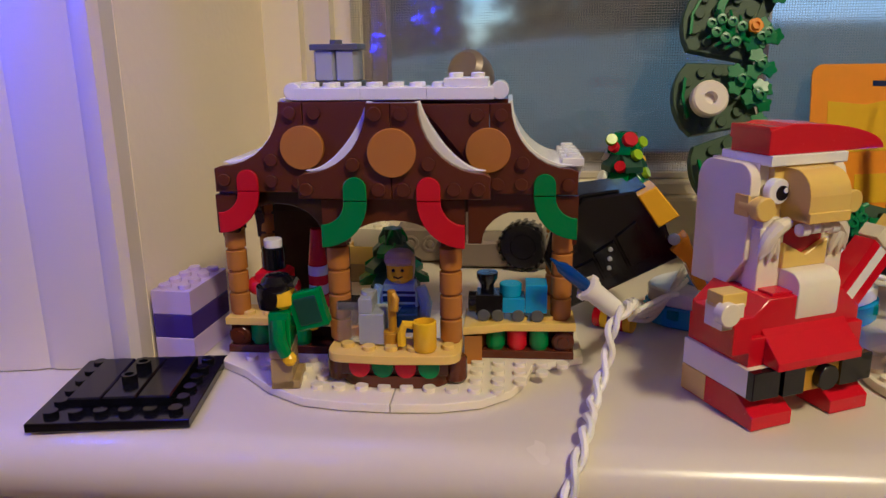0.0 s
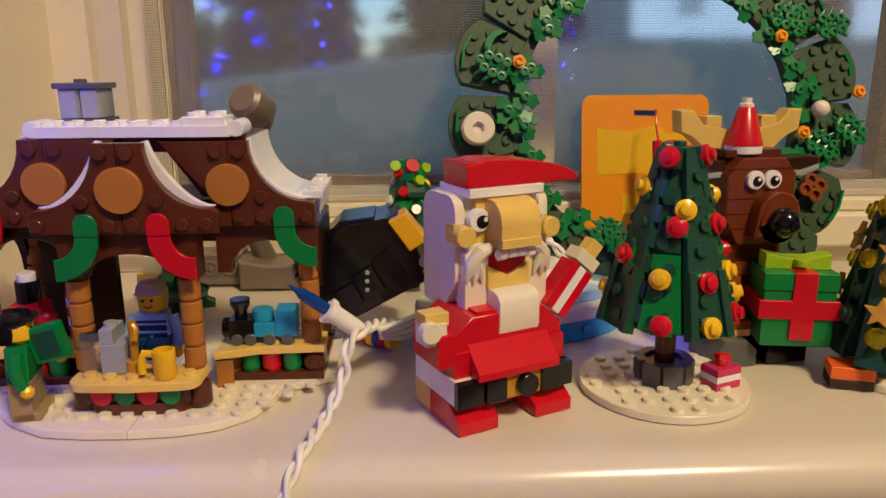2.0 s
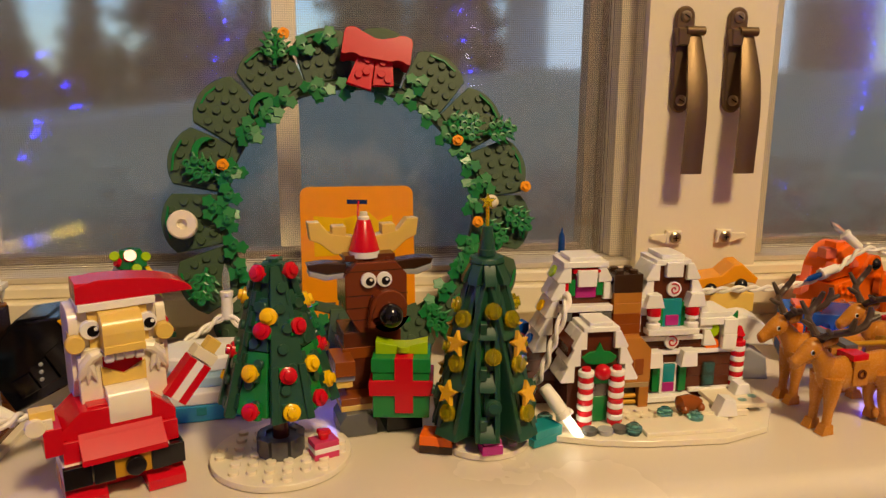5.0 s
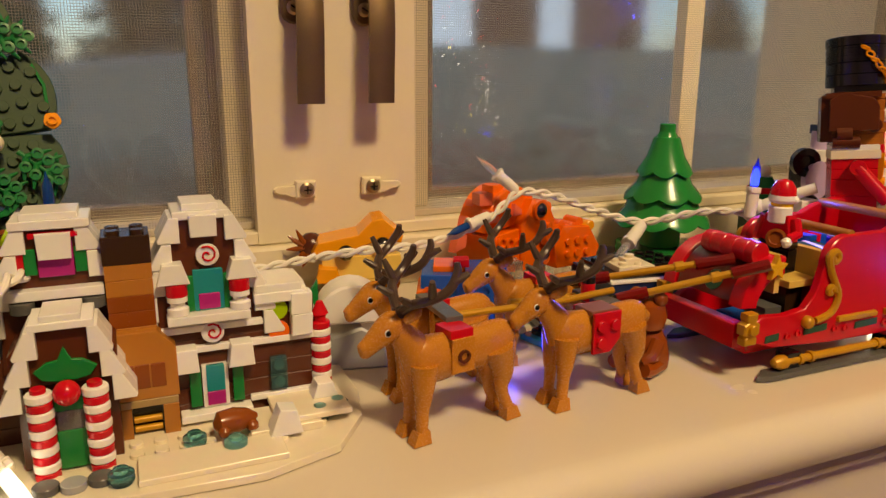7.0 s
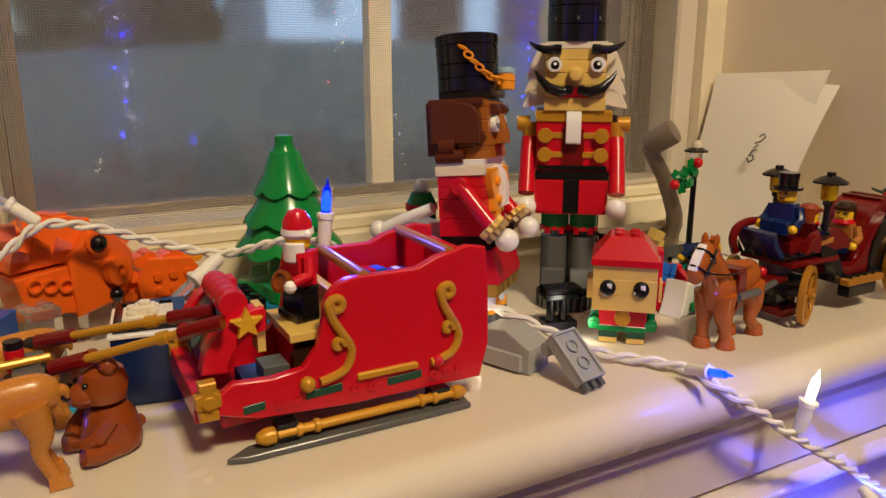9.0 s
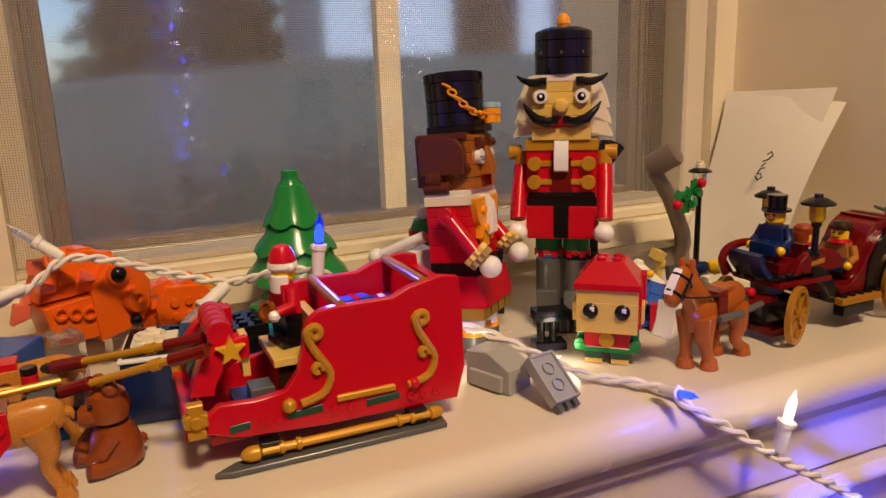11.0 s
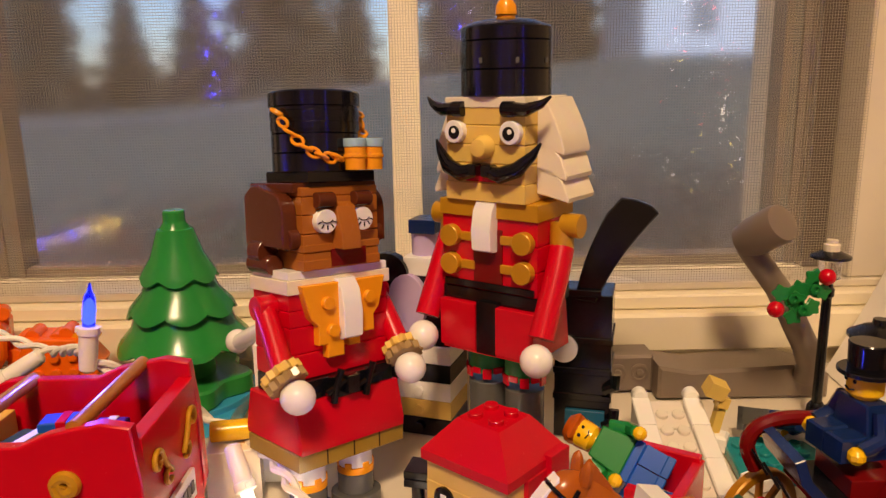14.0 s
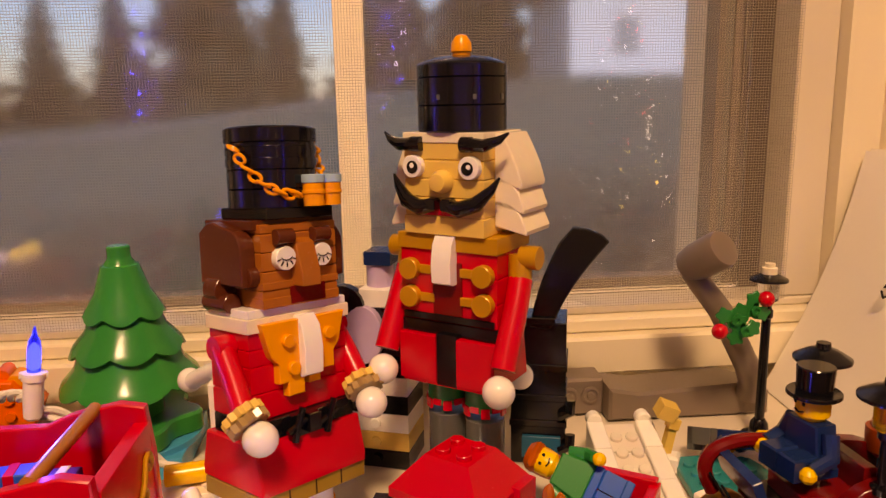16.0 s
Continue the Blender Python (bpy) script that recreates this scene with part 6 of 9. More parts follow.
@lru_cache(None)
def deer_body():
    flat = Matrix.Diagonal((1, 0.66, 1, 1))
    parts = [(limb(((-22, 0, 31), (-19, 0, 31), (-10, 0, 30), (2, 0, 30.4), (14, 0, 31), (21, 0, 31), (25, 0, 29)), (2, 8.5, 9.4, 8.4, 8.8, 8.2, 3), 16), flat)]
    parts.append((limb(((-16, 0, 30), (-20, 0, 37), (-25, 0, 43), (-28, 0, 47)), (7.6, 6.0, 4.7, 4.2), 14), Matrix.Diagonal((1, 0.72, 1, 1))))
    parts.append((limb(((-23.5, 0, 45.5), (-27, 0, 46), (-31, 0, 44), (-36, 0, 40.5), (-39.5, 0, 38.2), (-40.5, 0, 37.8)), (2, 5.4, 5.0, 3.7, 3.0, 1.2), 14), Matrix.Diagonal((1, 0.8, 1, 1))))
    for s in (-1, 1):
        parts.append((limb(((-24, s * 3, 48), (-21.5, s * 6, 51), (-20.5, s * 7.4, 53)), (1.8, 2.2, 0.5), 10), I4))
    parts.append((limb(((24, 0, 33), (27, 0, 32), (28, 0, 29)), (2.4, 2, 0.5), 10), I4))
    return join(*parts)


@lru_cache(None)
def deer_leg(s, rear):
    if rear:
        return join((limb(((16, s * 3.6, 30), (18.5, s * 4.4, 20), (17.6, s * 4.6, 13), (21.5, s * 4.6, 3)), (6.6, 4.2, 2.6, 2.5), 12), I4), (rings([[(18.6, s * 4.6 - 2.9, 0), (26, s * 4.6 - 2.6, 0), (26, s * 4.6 + 2.6, 0), (18.6, s * 4.6 + 2.9, 0)], [(19, s * 4.6 - 2.4, 5), (24, s * 4.6 - 2.2, 5), (24, s * 4.6 + 2.2, 5), (19, s * 4.6 + 2.4, 5)]]), I4))
    return join((limb(((-17, s * 4, 30), (-17.5, s * 4.6, 20), (-18, s * 4.6, 12), (-18.5, s * 4.6, 3)), (5.4, 3.8, 2.5, 2.4), 12), I4), (rings([[(-23, s * 4.6 - 2.9, 0), (-15.6, s * 4.6 - 2.7, 0), (-15.6, s * 4.6 + 2.7, 0), (-23, s * 4.6 + 2.9, 0)], [(-21, s * 4.6 - 2.3, 5), (-16, s * 4.6 - 2.3, 5), (-16, s * 4.6 + 2.3, 5), (-21, s * 4.6 + 2.3, 5)]]), I4))


@lru_cache(None)
def antler(s):
    beam = ((-24.5, s * 1.5, 51), (-23.5, s * 6, 55), (-20, s * 12, 58), (-14, s * 15, 62), (-10, s * 14.5, 68), (-9.5, s * 13.5, 72))
    parts = [(cyl(2.4, 3, 12), at(-24.5, s * 1.4, 49)), (limb(beam, (2.1, 1.95, 1.85, 1.75, 1.6, 1.1), 10), I4)]
    for p, q in (((-23.5, s * 6, 55), (-29, s * 8, 59)), ((-19, s * 12.4, 58.6), (-21.5, s * 16, 67)), ((-12, s * 15, 65), (-6.5, s * 16.5, 68))):
        parts.append((limb((p, tuple((a + b) / 2 for a, b in zip(p, q)), q), (1.6, 1.5, 1.0), 10), I4))
    grow = at(-24.5, 0, 49) @ Matrix.Diagonal((0.95, 1.08, 0.9, 1)) @ at(24.5, 0, -49)
    return join(*[(g, grow @ m) for g, m in parts])


def reindeer(x, y, yaw, dress):
    k = Kit("toy_reindeer", pose(x, y, 0.0004, 0, 0, yaw), "brown moulded toy reindeer with dark antlers" + (" and a red blanket" if dress == "blanket" else " and a red saddle tile"), "toy reindeer", "reindeer in harness")
    k.put("body", deer_body(), DEER)
    for s in (-1, 1):
        k.put("antler", antler(s), ANTLER)
        k.put("leg", deer_leg(s, False), DEER)
        k.put("leg", deer_leg(s, True), DEER)
        k.put("eye", lathe(((1.6, 0), (1.45, 0.5), (0.2, 0.7)), 14), WHITE, at(-31, s * 3.4, 44.6, -s * 90, 0, 0))
        k.put("pupil", lathe(((1.05, 0), (0.9, 0.3), (0.1, 0.4)), 12), BLACK, at(-31.2, s * 3.95, 44.6, -s * 90, 0, 0))
    if dress == "blanket":
        for s in (-1, 1):
            k.put("blanket", prism(((-6, 39), (7.6, 39), (7.6, 27.4), (2.6, 22), (-6, 22)), 1.6), RED, at(0, s * 6.7 - 0.8, 0))
            for dx, dz in ((-2.4, 33.6), (4.2, 33.6), (-2.4, 26.6)):
                k.stud(dx, s * 7.2, dz, RED, -s * 90)
        k.box(-6, 7.6, -5.6, 5.6, 37.4, 39.6, plastic("mauve_brown_plastic", "8A5648", 0.3), "back_plate")
    else:
        k.box(-6.5, 3.5, -5.4, 5.4, 37.5, 41, RED, "saddle_tile")
        for s in (-1, 1):
            k.put("side_panel", prism(((-6.5, 24.5), (3.5, 24.5), (3.5, 38), (-6.5, 38)), 1), DEER, at(0, s * 6.2 - 0.5, 0))
            k.put("peg_ring", lathe(((2.6, 0), (2.6, 1.2), (1.6, 1.2), (1.5, 0.2)), 14), BROWN, at(-1.5, s * 6.5, 31, -s * 90))
    return k.done()


reindeer(0.4650, 0.2485, 9, "saddle")
reindeer(0.528, 0.2505, 3, "blanket")
reindeer(0.4715, 0.284, 4, "saddle")
reindeer(0.531, 0.2985, 2, "saddle")


def rod(k, name, a, b, r, mat, n=10):
    return k.put(name, tube((a, tuple((p + q) / 2 for p, q in zip(a, b)), b), r, n), mat)


k = Kit("sleigh_harness", pose(0, 0, 0), "gold rods with dark red clips joining the reindeer to the sleigh", "toy harness")
rod(k, "rod", (462, 265, 39), (520, 268, 37.5), 1.6, GOLD)
rod(k, "rod", (520, 268, 37.5), (552, 272, 38), 1.6, GOLD)
rod(k, "rod", (505, 282, 35), (549, 284, 33), 1.6, GOLD)
for a, b in (((549, 293, 37), (596, 263, 48.5)), ((553, 268, 35), (596, 241.5, 50))):
    A, B = Vector(a), Vector(b)
    def on(u):
        return tuple(A + (B - A) * u)
    rod(k, "clip_arm", on(-0.35), on(0.0), 2.4, BLACK)
    rod(k, "clip_socket", on(-0.02), on(0.24), 2.9, DRED)
    rod(k, "rod", on(0.22), on(0.94), 1.7, GOLD)
    rod(k, "rod_collar", on(0.76), on(0.83), 2.5, GOLD)
    rod(k, "clip_arm", on(0.92), on(1.22), 2.7, DRED)
k.box(540, 550, 262, 286, 32, 36, DGREY, "yoke")
k.box(462, 469, 252, 284, 41, 43.5, DGREY, "yoke")
k.put("yoke_pin", cyl(3.2, 8, 14), RED, at(541, 275, 34))
k.put("yoke_pin", cyl(3.2, 3, 14), BLACK, at(541, 275, 42))
k.done()

k = Kit("toy_bear", pose(0.5685, 0.2665, 0.0004, 0, 0, 20) @ Matrix.Scale(1.1, 4), "sitting chestnut brown moulded toy bear", "toy bear")
FUR = plastic("chestnut_bear_plastic", "8E4416", 0.15)
k.put("body", lathe(((8, 0), (9.6, 2), (9.8, 7), (8.2, 13), (6, 17)), 20), FUR)
k.put("head", lathe(((3, 0), (7.2, 3), (8.2, 8), (6.8, 13), (2.5, 16)), 20), FUR, at(-1, 0, 16))
k.put("snout", lathe(((4.8, 0), (4.2, 4), (2.4, 6.5), (0.5, 7)), 16), FUR, at(-5.5, 0, 22, 0, -90))
k.put("nose", ball(1.7, 10), BLACK, at(-12.4, 0, 21.6))
for s in (-1, 1):
    k.put("ear", ball(3.0, 12), FUR, at(-1, s * 5.6, 28.5))
    k.put("eye", ball(1.0, 10), BLACK, at(-8.0, s * 3.6, 25.2))
    k.put("arm", tube(((-3, s * 7, 14), (-8, s * 7.5, 9), (-11, s * 5, 7)), (3.2, 2.9, 2.4), 10), FUR)
    k.put("leg", tube(((-2, s * 6, 3.6), (-9, s * 7, 3.6), (-12.5, s * 7, 4.4)), (4, 3.6, 3), 10), FUR)
k.put("tail", ball(2.4, 10), FUR, at(9.6, 0, 4))
k.done()

# ---- sleigh ----
k = Kit("toy_sleigh", pose(0, 0, 0.0003), "bright red toy sleigh with gold scrolls on black runners", "toy sleigh")
side = [(602, 17), (602.5, 24), (608, 28), (622, 27), (634, 28.5), (640, 36), (643, 48)] + arc(655, 49, 12, 175, 90, 6) + [(682, 61), (690, 64.5), (705, 67.5), (713, 66), (714.5, 50), (715, 24), (711, 9.5), (652, 10), (616, 12.5)]
for y, nm in ((238.6, "side_panel"), (286.6, "side_panel")):
    k.put(nm, prism(tuple(side), 4.2, 0.5), RED, at(0, y, 0))
    s = -1 if y < 260 else 1
    yy = y - 0.2 if s < 0 else y + 4.4
    def scroll(pts, r):
        k.put("gold_scroll", tube(tuple(tuple(p) for p in spline([(a, yy + s * 0.6, b) for a, b in pts], 3)), r, 8), GOLD)
    for dx, dz, sc in ((0, 0, 1.0), (47, -1.5, 0.98)):
        c = [(647.5 + 3.2 * math.cos(a) * (1 - i / 26), 51.5 + 3.2 * math.sin(a) * (1 - i / 26)) for i, a in enumerate([math.pi * (1.0 - 0.13 * j) for j in range(18)])]
        scroll([(x + dx, z + dz) for x, z in c[::-1]] + [(646 + dx, 46 + dz), (649.5 + dx, 40 + dz), (653 + dx, 33 + dz), (650.5 + dx, 26 + dz), (645 + dx, 23.4 + dz), (640 + dx, 22.4 + dz)], 1.75)
        c = [(648 + 2.4 * math.cos(a) * (1 - i / 24), 36 + 2.4 * math.sin(a) * (1 - i / 24)) for i, a in enumerate([-0.4 + 0.42 * j for j in range(14)])]
        scroll([(x + dx, z + dz) for x, z in c], 1.5)
    k.put("gold_knob", ball(3.1, 14), GOLD, at(635, yy + s * 1.0, 19.5))
    k.put("red_knob", ball(2.6, 12), RED, at(690, yy + s * 0.8, 18.5))
    k.box(655, 681, yy - 1.4, yy + 1.4, 19.6, 22.6, GOLD, "gold_bar", 0.6)
    for x0, x1, z in ((611, 619, 15.4), (634.5, 649, 16.2), (668, 683, 14.6)):
        k.put("green_tile", prism(((x0, z), (x1, z + 0.6), (x1, z + 3.8), (x0, z + 3.2)), 1.2), DGREEN, at(0, yy - 0.4 if s < 0 else yy - 0.8, 0))
    for x, z in ((624, 17.2), (630.5, 17.6), (654, 16.6), (661, 16.2), (688, 15.4), (694, 15.4), (700, 15.2)):
        k.put("rivet", lathe(((1.8, 0), (1.8, 0.6), (1.0, 0.6), (0.9, 0.1)), 12), RED, at(x, yy + 0.3 * s, z, 90 * -s if s > 0 else 90))
    yr = 235.5 if s < 0 else 294.5
    rod(k, "runner_rod", (622, yr, 6.4), (696, yr, 6.4), 1.9, GOLD)
    k.put("runner_tip", lathe(((1.5, 0), (3.2, 1), (3.4, 4.6), (2.0, 7.5), (0.4, 8.4)), 14), GOLD, at(622, yr, 6.4, 0, -90))
    k.put("runner_tip", lathe(((1.5, 0), (3.0, 1), (3.0, 4), (1.6, 6.5)), 14), GOLD, at(695, yr, 6.4, 0, 90))
    for x in (629, 636, 680, 686):
        k.put("runner_collar", cyl(2.7, 2.2, 14), GOLD, at(x, yr, 6.4, 0, 90))
    k.put("runner", slab(((603, yr - 2), (610, yr - 4.4), (702, yr - 4.4), (703, yr + 4), (612, yr + 4)), 2.6, 0.4), DGREY)
    for x in (626, 690):
        k.box(x - 4, x + 4, yr - 1 if s < 0 else yr - 6, yr + 6 if s < 0 else yr + 1, 2.6, 10, BLACK, "runner_clip")
k.box(604, 712, 242.6, 286.8, 10, 14, RED, "floor")
k.box(645, 712, 242.8, 286.6, 14, 36, DRED, "cargo_box")
k.box(709, 714, 242.8, 286.6, 14, 61, RED, "back_panel")
k.box(594.5, 601, 241, 292, 14.5, 26, RED, "bumper", 0.6)
for y in (244, 286):
    tap = prism(((-3.4, 0), (3.4, 0), (3.4, 3), (2.2, 4), (4.4, 5), (4.4, 9.5), (2.2, 10.5), (3, 12), (3, 14.4), (-3, 14.4), (-3, 12), (-2.2, 10.5), (-4.4, 9.5), (-4.4, 5), (-2.2, 4), (-3.4, 3)), 5, 0.5)
    k.put("gold_tap", tap, GOLD, at(598.6, y - 9.5 if y < 260 else y + 4, 17.5))
    k.put("gold_tap_stud", lathe(STUD, 14), GOLD, at(598.6, y - 9.4 if y < 260 else y + 9, 24.8, 90 if y < 260 else -90))
    outer = arc(622, 30, 24, 175, 92, 8)
    inner = arc(622, 30, 15, 92, 175, 8)
    k.put("front_arch", prism(tuple(outer + [(622, 53), (622, 46)] + inner), 8, 0.4), RED, at(0, y - 2.5 if y < 260 else y - 1, 0))
k.put("front_curve", prism(tuple(arc(622, 30, 23, 172, 100, 8) + arc(622, 30, 19, 100, 172, 8)), 36), DRED, at(0, 248, 0))
k.put("emblem", cyl(5, 0.8, 20), DGREEN, at(601.5, 262, 40, 0, -62))
k.put("roll", cyl(5.2, 32, 18), RED, at(612, 279, 54.5, 90))
for i in range(4):
    k.put("roll_band", cyl(5.5, 2.2, 18), RED, at(612, 275 - 7 * i, 54.5, 90))
k.put("star", prism(tuple((x * 0.95, z * 0.95) for x, z in star), 3), STARG, at(614.6, 238.6, 49.4), "gold plastic star")
k.box(619, 622, 244, 252, 36, 54, TAN, "post")
k.box(632, 650, 247, 281, 36, 39.4, TAN, "seat")
k.box(634, 644, 250, 278, 14, 36, DBROWN, "seat_base")
k.box(651, 655, 246, 284, 36, 52, TAN, "seat_back")
k.box(616, 628, 252, 274, 14, 20, BLUEP, "brick")
k.box(622, 632, 250, 262, 20, 27, DGREY, "brick")
for x, z in ((660, 60.5), (697, 65.5)):
    rod(k, "cross_bar", (x, 240.5, z), (x, 289, z), 2.3, NOUGAT, 12)
k.put("steering_ring", lathe(((3.2, 0), (4.6, 0.4), (4.6, 2), (3.2, 2.4), (2.6, 1.2)), 16), CHEST, at(634, 259, 57, 70, 0, -60))
for y, m in ((250, 1), (280, -1)):
    c = [(y + m * 3.6 * math.cos(a) * (1 - i / 20), 50 + 3.6 * math.sin(a) * (1 - i / 20)) for i, a in enumerate([0.5 * j for j in range(14)])]
    k.put("gold_scroll", tube(tuple((714.8, p, q) for p, q in [(y + m * 9, 43), (y + m * 6, 46)] + c), 0.9, 8), GOLD)
    k.put("gold_scroll", tube(tuple((714.8, y + m * (7 + 2.6 * math.cos(a)), 42 + 2.2 * math.sin(a)) for a in [0.5 * j for j in range(12)]), 0.8, 8), GOLD)
k.box(712, 715.4, 254, 276, 24, 34, WHITE, "name_plate", 0.2)
for i in range(5):
    k.box(715.4, 715.9, 256.5 + 3.6 * i, 259 + 3.6 * i, 27, 31, DGREY, "print_bar", 0.1)
k.done()
for i, (x, y, w, d, h, c) in enumerate(((666, 262, 12, 22, 14, DGREEN), (680, 256, 8, 16, 16, WHITE), (690, 270, 10, 18, 15, PURPLE), (676, 275, 14, 8, 17, BLUEP), (700, 258, 10, 10, 13, SBLUE))):
    k = Kit("toy_parcel", pose(x / 1000, y / 1000, 0.0362, 0, 0, 8 * i - 16), ("dark green", "white striped", "purple", "blue", "pale blue")[i] + " toy parcel packed in the sleigh", "toy parcel")
    k.box(-w / 2, w / 2, -d / 2, d / 2, 0, h, c, "box", 0.4)
    k.box(-1.5, 1.5, -d / 2 - 0.3, d / 2 + 0.3, 0.2, h + 0.3, (WHITE, PURPLE, WHITE, RED, WHITE)[i], "ribbon", 0.2)
    k.done()
minifig("sleigh_santa_figure", pose(0.6425, 0.2655, 0.0398, 0, 0, -78), RED, BLACK, None, "toy santa in red standing in the sleigh", hat="santa", arm=(20, 75), beard=WHITE, mitts=WHITE)

# ---- moulded green tree ----
k = Kit("green_tree", pose(0.6755, 0.3895, 0.0004), "glossy green moulded toy pine tree on a blue plate", "toy tree")
LEAFG = plastic("pine_green_plastic", "1F8A3C", 0.2)
k.box(-26, 26, -26, 26, 0, 9.6, AZURE, "plate")
k.put("base", slab(tuple(((27 + 3.4 * math.cos(6 * a)) * math.cos(a), (27 + 3.4 * math.cos(6 * a)) * math.sin(a)) for a in [2 * math.pi * i / 60 for i in range(60)]), 10, 1.2), LEAFG, at(0, 0, 12))
k.put("plate", cyl(30, 3, 30), AZURE, at(0, 0, 9.4))
k.put("trunk", cyl(13, 16, 20), LEAFG, at(0, 0, 22))
for r0, r1, z0, z1, n in ((31, 21, 36, 58, 9), (25, 14, 52, 74, 8), (18, 8.5, 68, 92, 7)):
    rows = []
    for u, (r, z) in enumerate(((r0 * 0.5, z0 + 4), (r0 * 0.96, z0 - 0.6), (r0, z0), (r0 * 0.86 + r1 * 0.14, z0 + 4), ((r0 + r1) / 2 * 0.94, (z0 + z1) / 2), (r1, z1), (r1 * 0.6, z1 + 1))):
        row = []
        for j in range(72):
            a = 2 * math.pi * j / 72
            wave = abs(math.sin(a * n / 2)) if 0 < u < 4 else 0
            row.append((r * (1 - 0.04 * (1 - wave)) * math.cos(a), r * (1 - 0.04 * (1 - wave)) * math.sin(a), z + (1 - wave) * (3.4 if 0 < u < 3 else 1.6 if u == 3 else 0)))
        rows.append(row)
    k.put("skirt", rings(rows), LEAFG)
k.put("tip", lathe(((8.6, 0), (5.2, 5), (5, 6), (5, 10), (4.2, 10.6)), 20), LEAFG, at(0, 0, 90))
k.done()

# ---- orange fish heads, blue and yellow models by the window post ----
FLAME = plastic("vivid_orange_plastic", "F26A12", 0.22)
k = Kit("orange_fish_model", pose(0.5625, 0.392, 0.0004, 0, 0, 22), "bright orange toy brick fish on clear bricks", "toy model")
k.brick(-32, -26, 0, 2, 2, 9, CLEAR)
k.brick(6, -6, 0, 2, 2, 6, CLEAR)
CORAL = plastic("coral_plastic", "F2785A")
k.put("jaw", prism(((-26, 22), (2, 20), (6, 34), (-4, 44), (-30, 42)), 30, 0.6), FLAME, at(0, -14, 0))
k.put("cheek", prism(((-4, 18), (18, 22), (25, 32), (26, 46), (18, 58), (4, 60), (-6, 46)), 26, 1.4), FLAME, at(0, -17, 0))
k.put("brow", prism(tuple([(-30, 44)] + arc(-6, 44, 24, 160, 20, 10) + [(18, 46)]), 22, 0.6), ORANGE, at(0, -10, 0))
for i in range(4):
    k.put("socket", hoop(((2.4, 0), (3.6, 0), (3.6, 2), (2.4, 2)), 14), FLAME, at(-22 + 7 * i, -14, 38 - 1.5 * i, 90))
    k.put("crest_brick", box(8, 9, 7, 0.4), CORAL if i == 0 else (FLAME, ORANGE)[i % 2], at(-27 + 11 * i, -4 + 2 * (i % 2), 57 + 6 * math.sin(0.9 * i + 0.4), 0, 0, 14 * i - 20))
    k.put("crest_slope", prism(((0, 0), (8, 0), (8, 3), (2, 7)), 8), FLAME if i % 2 else CORAL, at(-30 + 10 * i, -13, 50 + 3 * math.sin(1.3 * i)))
k.put("eye", ball(4.6, 16), BLACK, at(8, -18, 49))
k.put("eye_ring", hoop(((4.4, 0), (6, 0), (6, 2.4), (4.4, 2.4)), 20), FLAME, at(8, -17, 53.6, 90))
k.put("eye", ball(3.6, 16), BLACK, at(15, -17, 22))
k.put("snout", lathe(((7, 0), (7.4, 4), (3, 5), (2.2, 2.4)), 20), FLAME, at(15, -16, 38, 90, 0, 24))
for i in range(7):
    k.put("scale", cyl(3.6, 6, 12), FLAME if i % 2 else ORANGE, at(25 + 2 * math.sin(i), -6 + 3 * (i % 2), 20 + 5.4 * i, 90))
for i in range(3):
    k.put("fin", prism(((0, 0), (9, 2), (10, 9), (3, 11)), 6), CORAL, at(-40 + 6 * i, 4, 32 + 9 * i))
k.done()
k = Kit("small_orange_fish_model", pose(0.610, 0.4, 0.0004, 0, 0, 10), "small orange toy brick fish beside the larger one", "toy model")
k.brick(-8, -6, 0, 2, 2, 4, CLEAR)
k.put("head", prism(((-16, 14), (16, 14), (20, 24), (10, 38), (-12, 40), (-18, 28)), 20, 0.6), FLAME, at(0, -10, 0))
for i in range(7):
    k.put("fin", cyl(3.4, 12, 12), AMBER if i > 4 else FLAME, at(-15 + 5 * i, 6, 38 + 2 * math.sin(2 * i), 90))
for i in range(6):
    k.stud(-8 + 8 * (i % 3), -10, 22 + 8 * (i // 3), FLAME, 90)
k.done()
k = Kit("navy_brick_box", pose(0.5985, 0.323, 0.0004, 0, 0, -8), "navy and black toy brick box with a white corner", "toy model")
k.box(-22, 8, -26, 20, 0, 30, NAVY, "body", 0.4)
k.box(5, 9, -27, -23, 0, 31, WHITE, "corner_post", 0.3)
k.box(-23, 9, -27, 12, 30, 31.6, WHITE, "lid", 0.3)
k.box(-21, 8, -24, 12, 31.4, 34.4, BLACK, "plate", 0.3)
for i in range(3):
    k.stud(-16 + 8 * i, 5, 34.2, BLACK)
k.brick(-17, -23, 34.4, 2.5, 2, 1, CREAM)
k.brick(-12, -20, 37.6, 1, 1, 1, CREAM)
k.box(-50, -24, -10, 24, 0, 5, BLACK, "plate", 0.4)
k.done()
k = Kit("black_brick_plate", pose(0.6235, 0.348, 0.0004, 0, 0, 4), "black studded toy brick plate on a block", "toy bricks")
k.box(-20, 22, -14, 16, 0, 27, BLACK, "body", 0.4)
for i in range(5):
    for j in range(3):
        k.stud(-14 + 8 * i, -9 + 8 * j, 26.9, BLACK)
k.done()
k = Kit("azure_plate", pose(0.556, 0.312, 0.0004, 0, 0, 14), "flat azure and black toy plate behind the reindeer", "toy plate")
k.brick(-20, -10, 0, 5, 3, 1, AZURE, False, "plate")
k.brick(-16, -6, 3.2, 3, 2, 1, BLACK)
k.done()
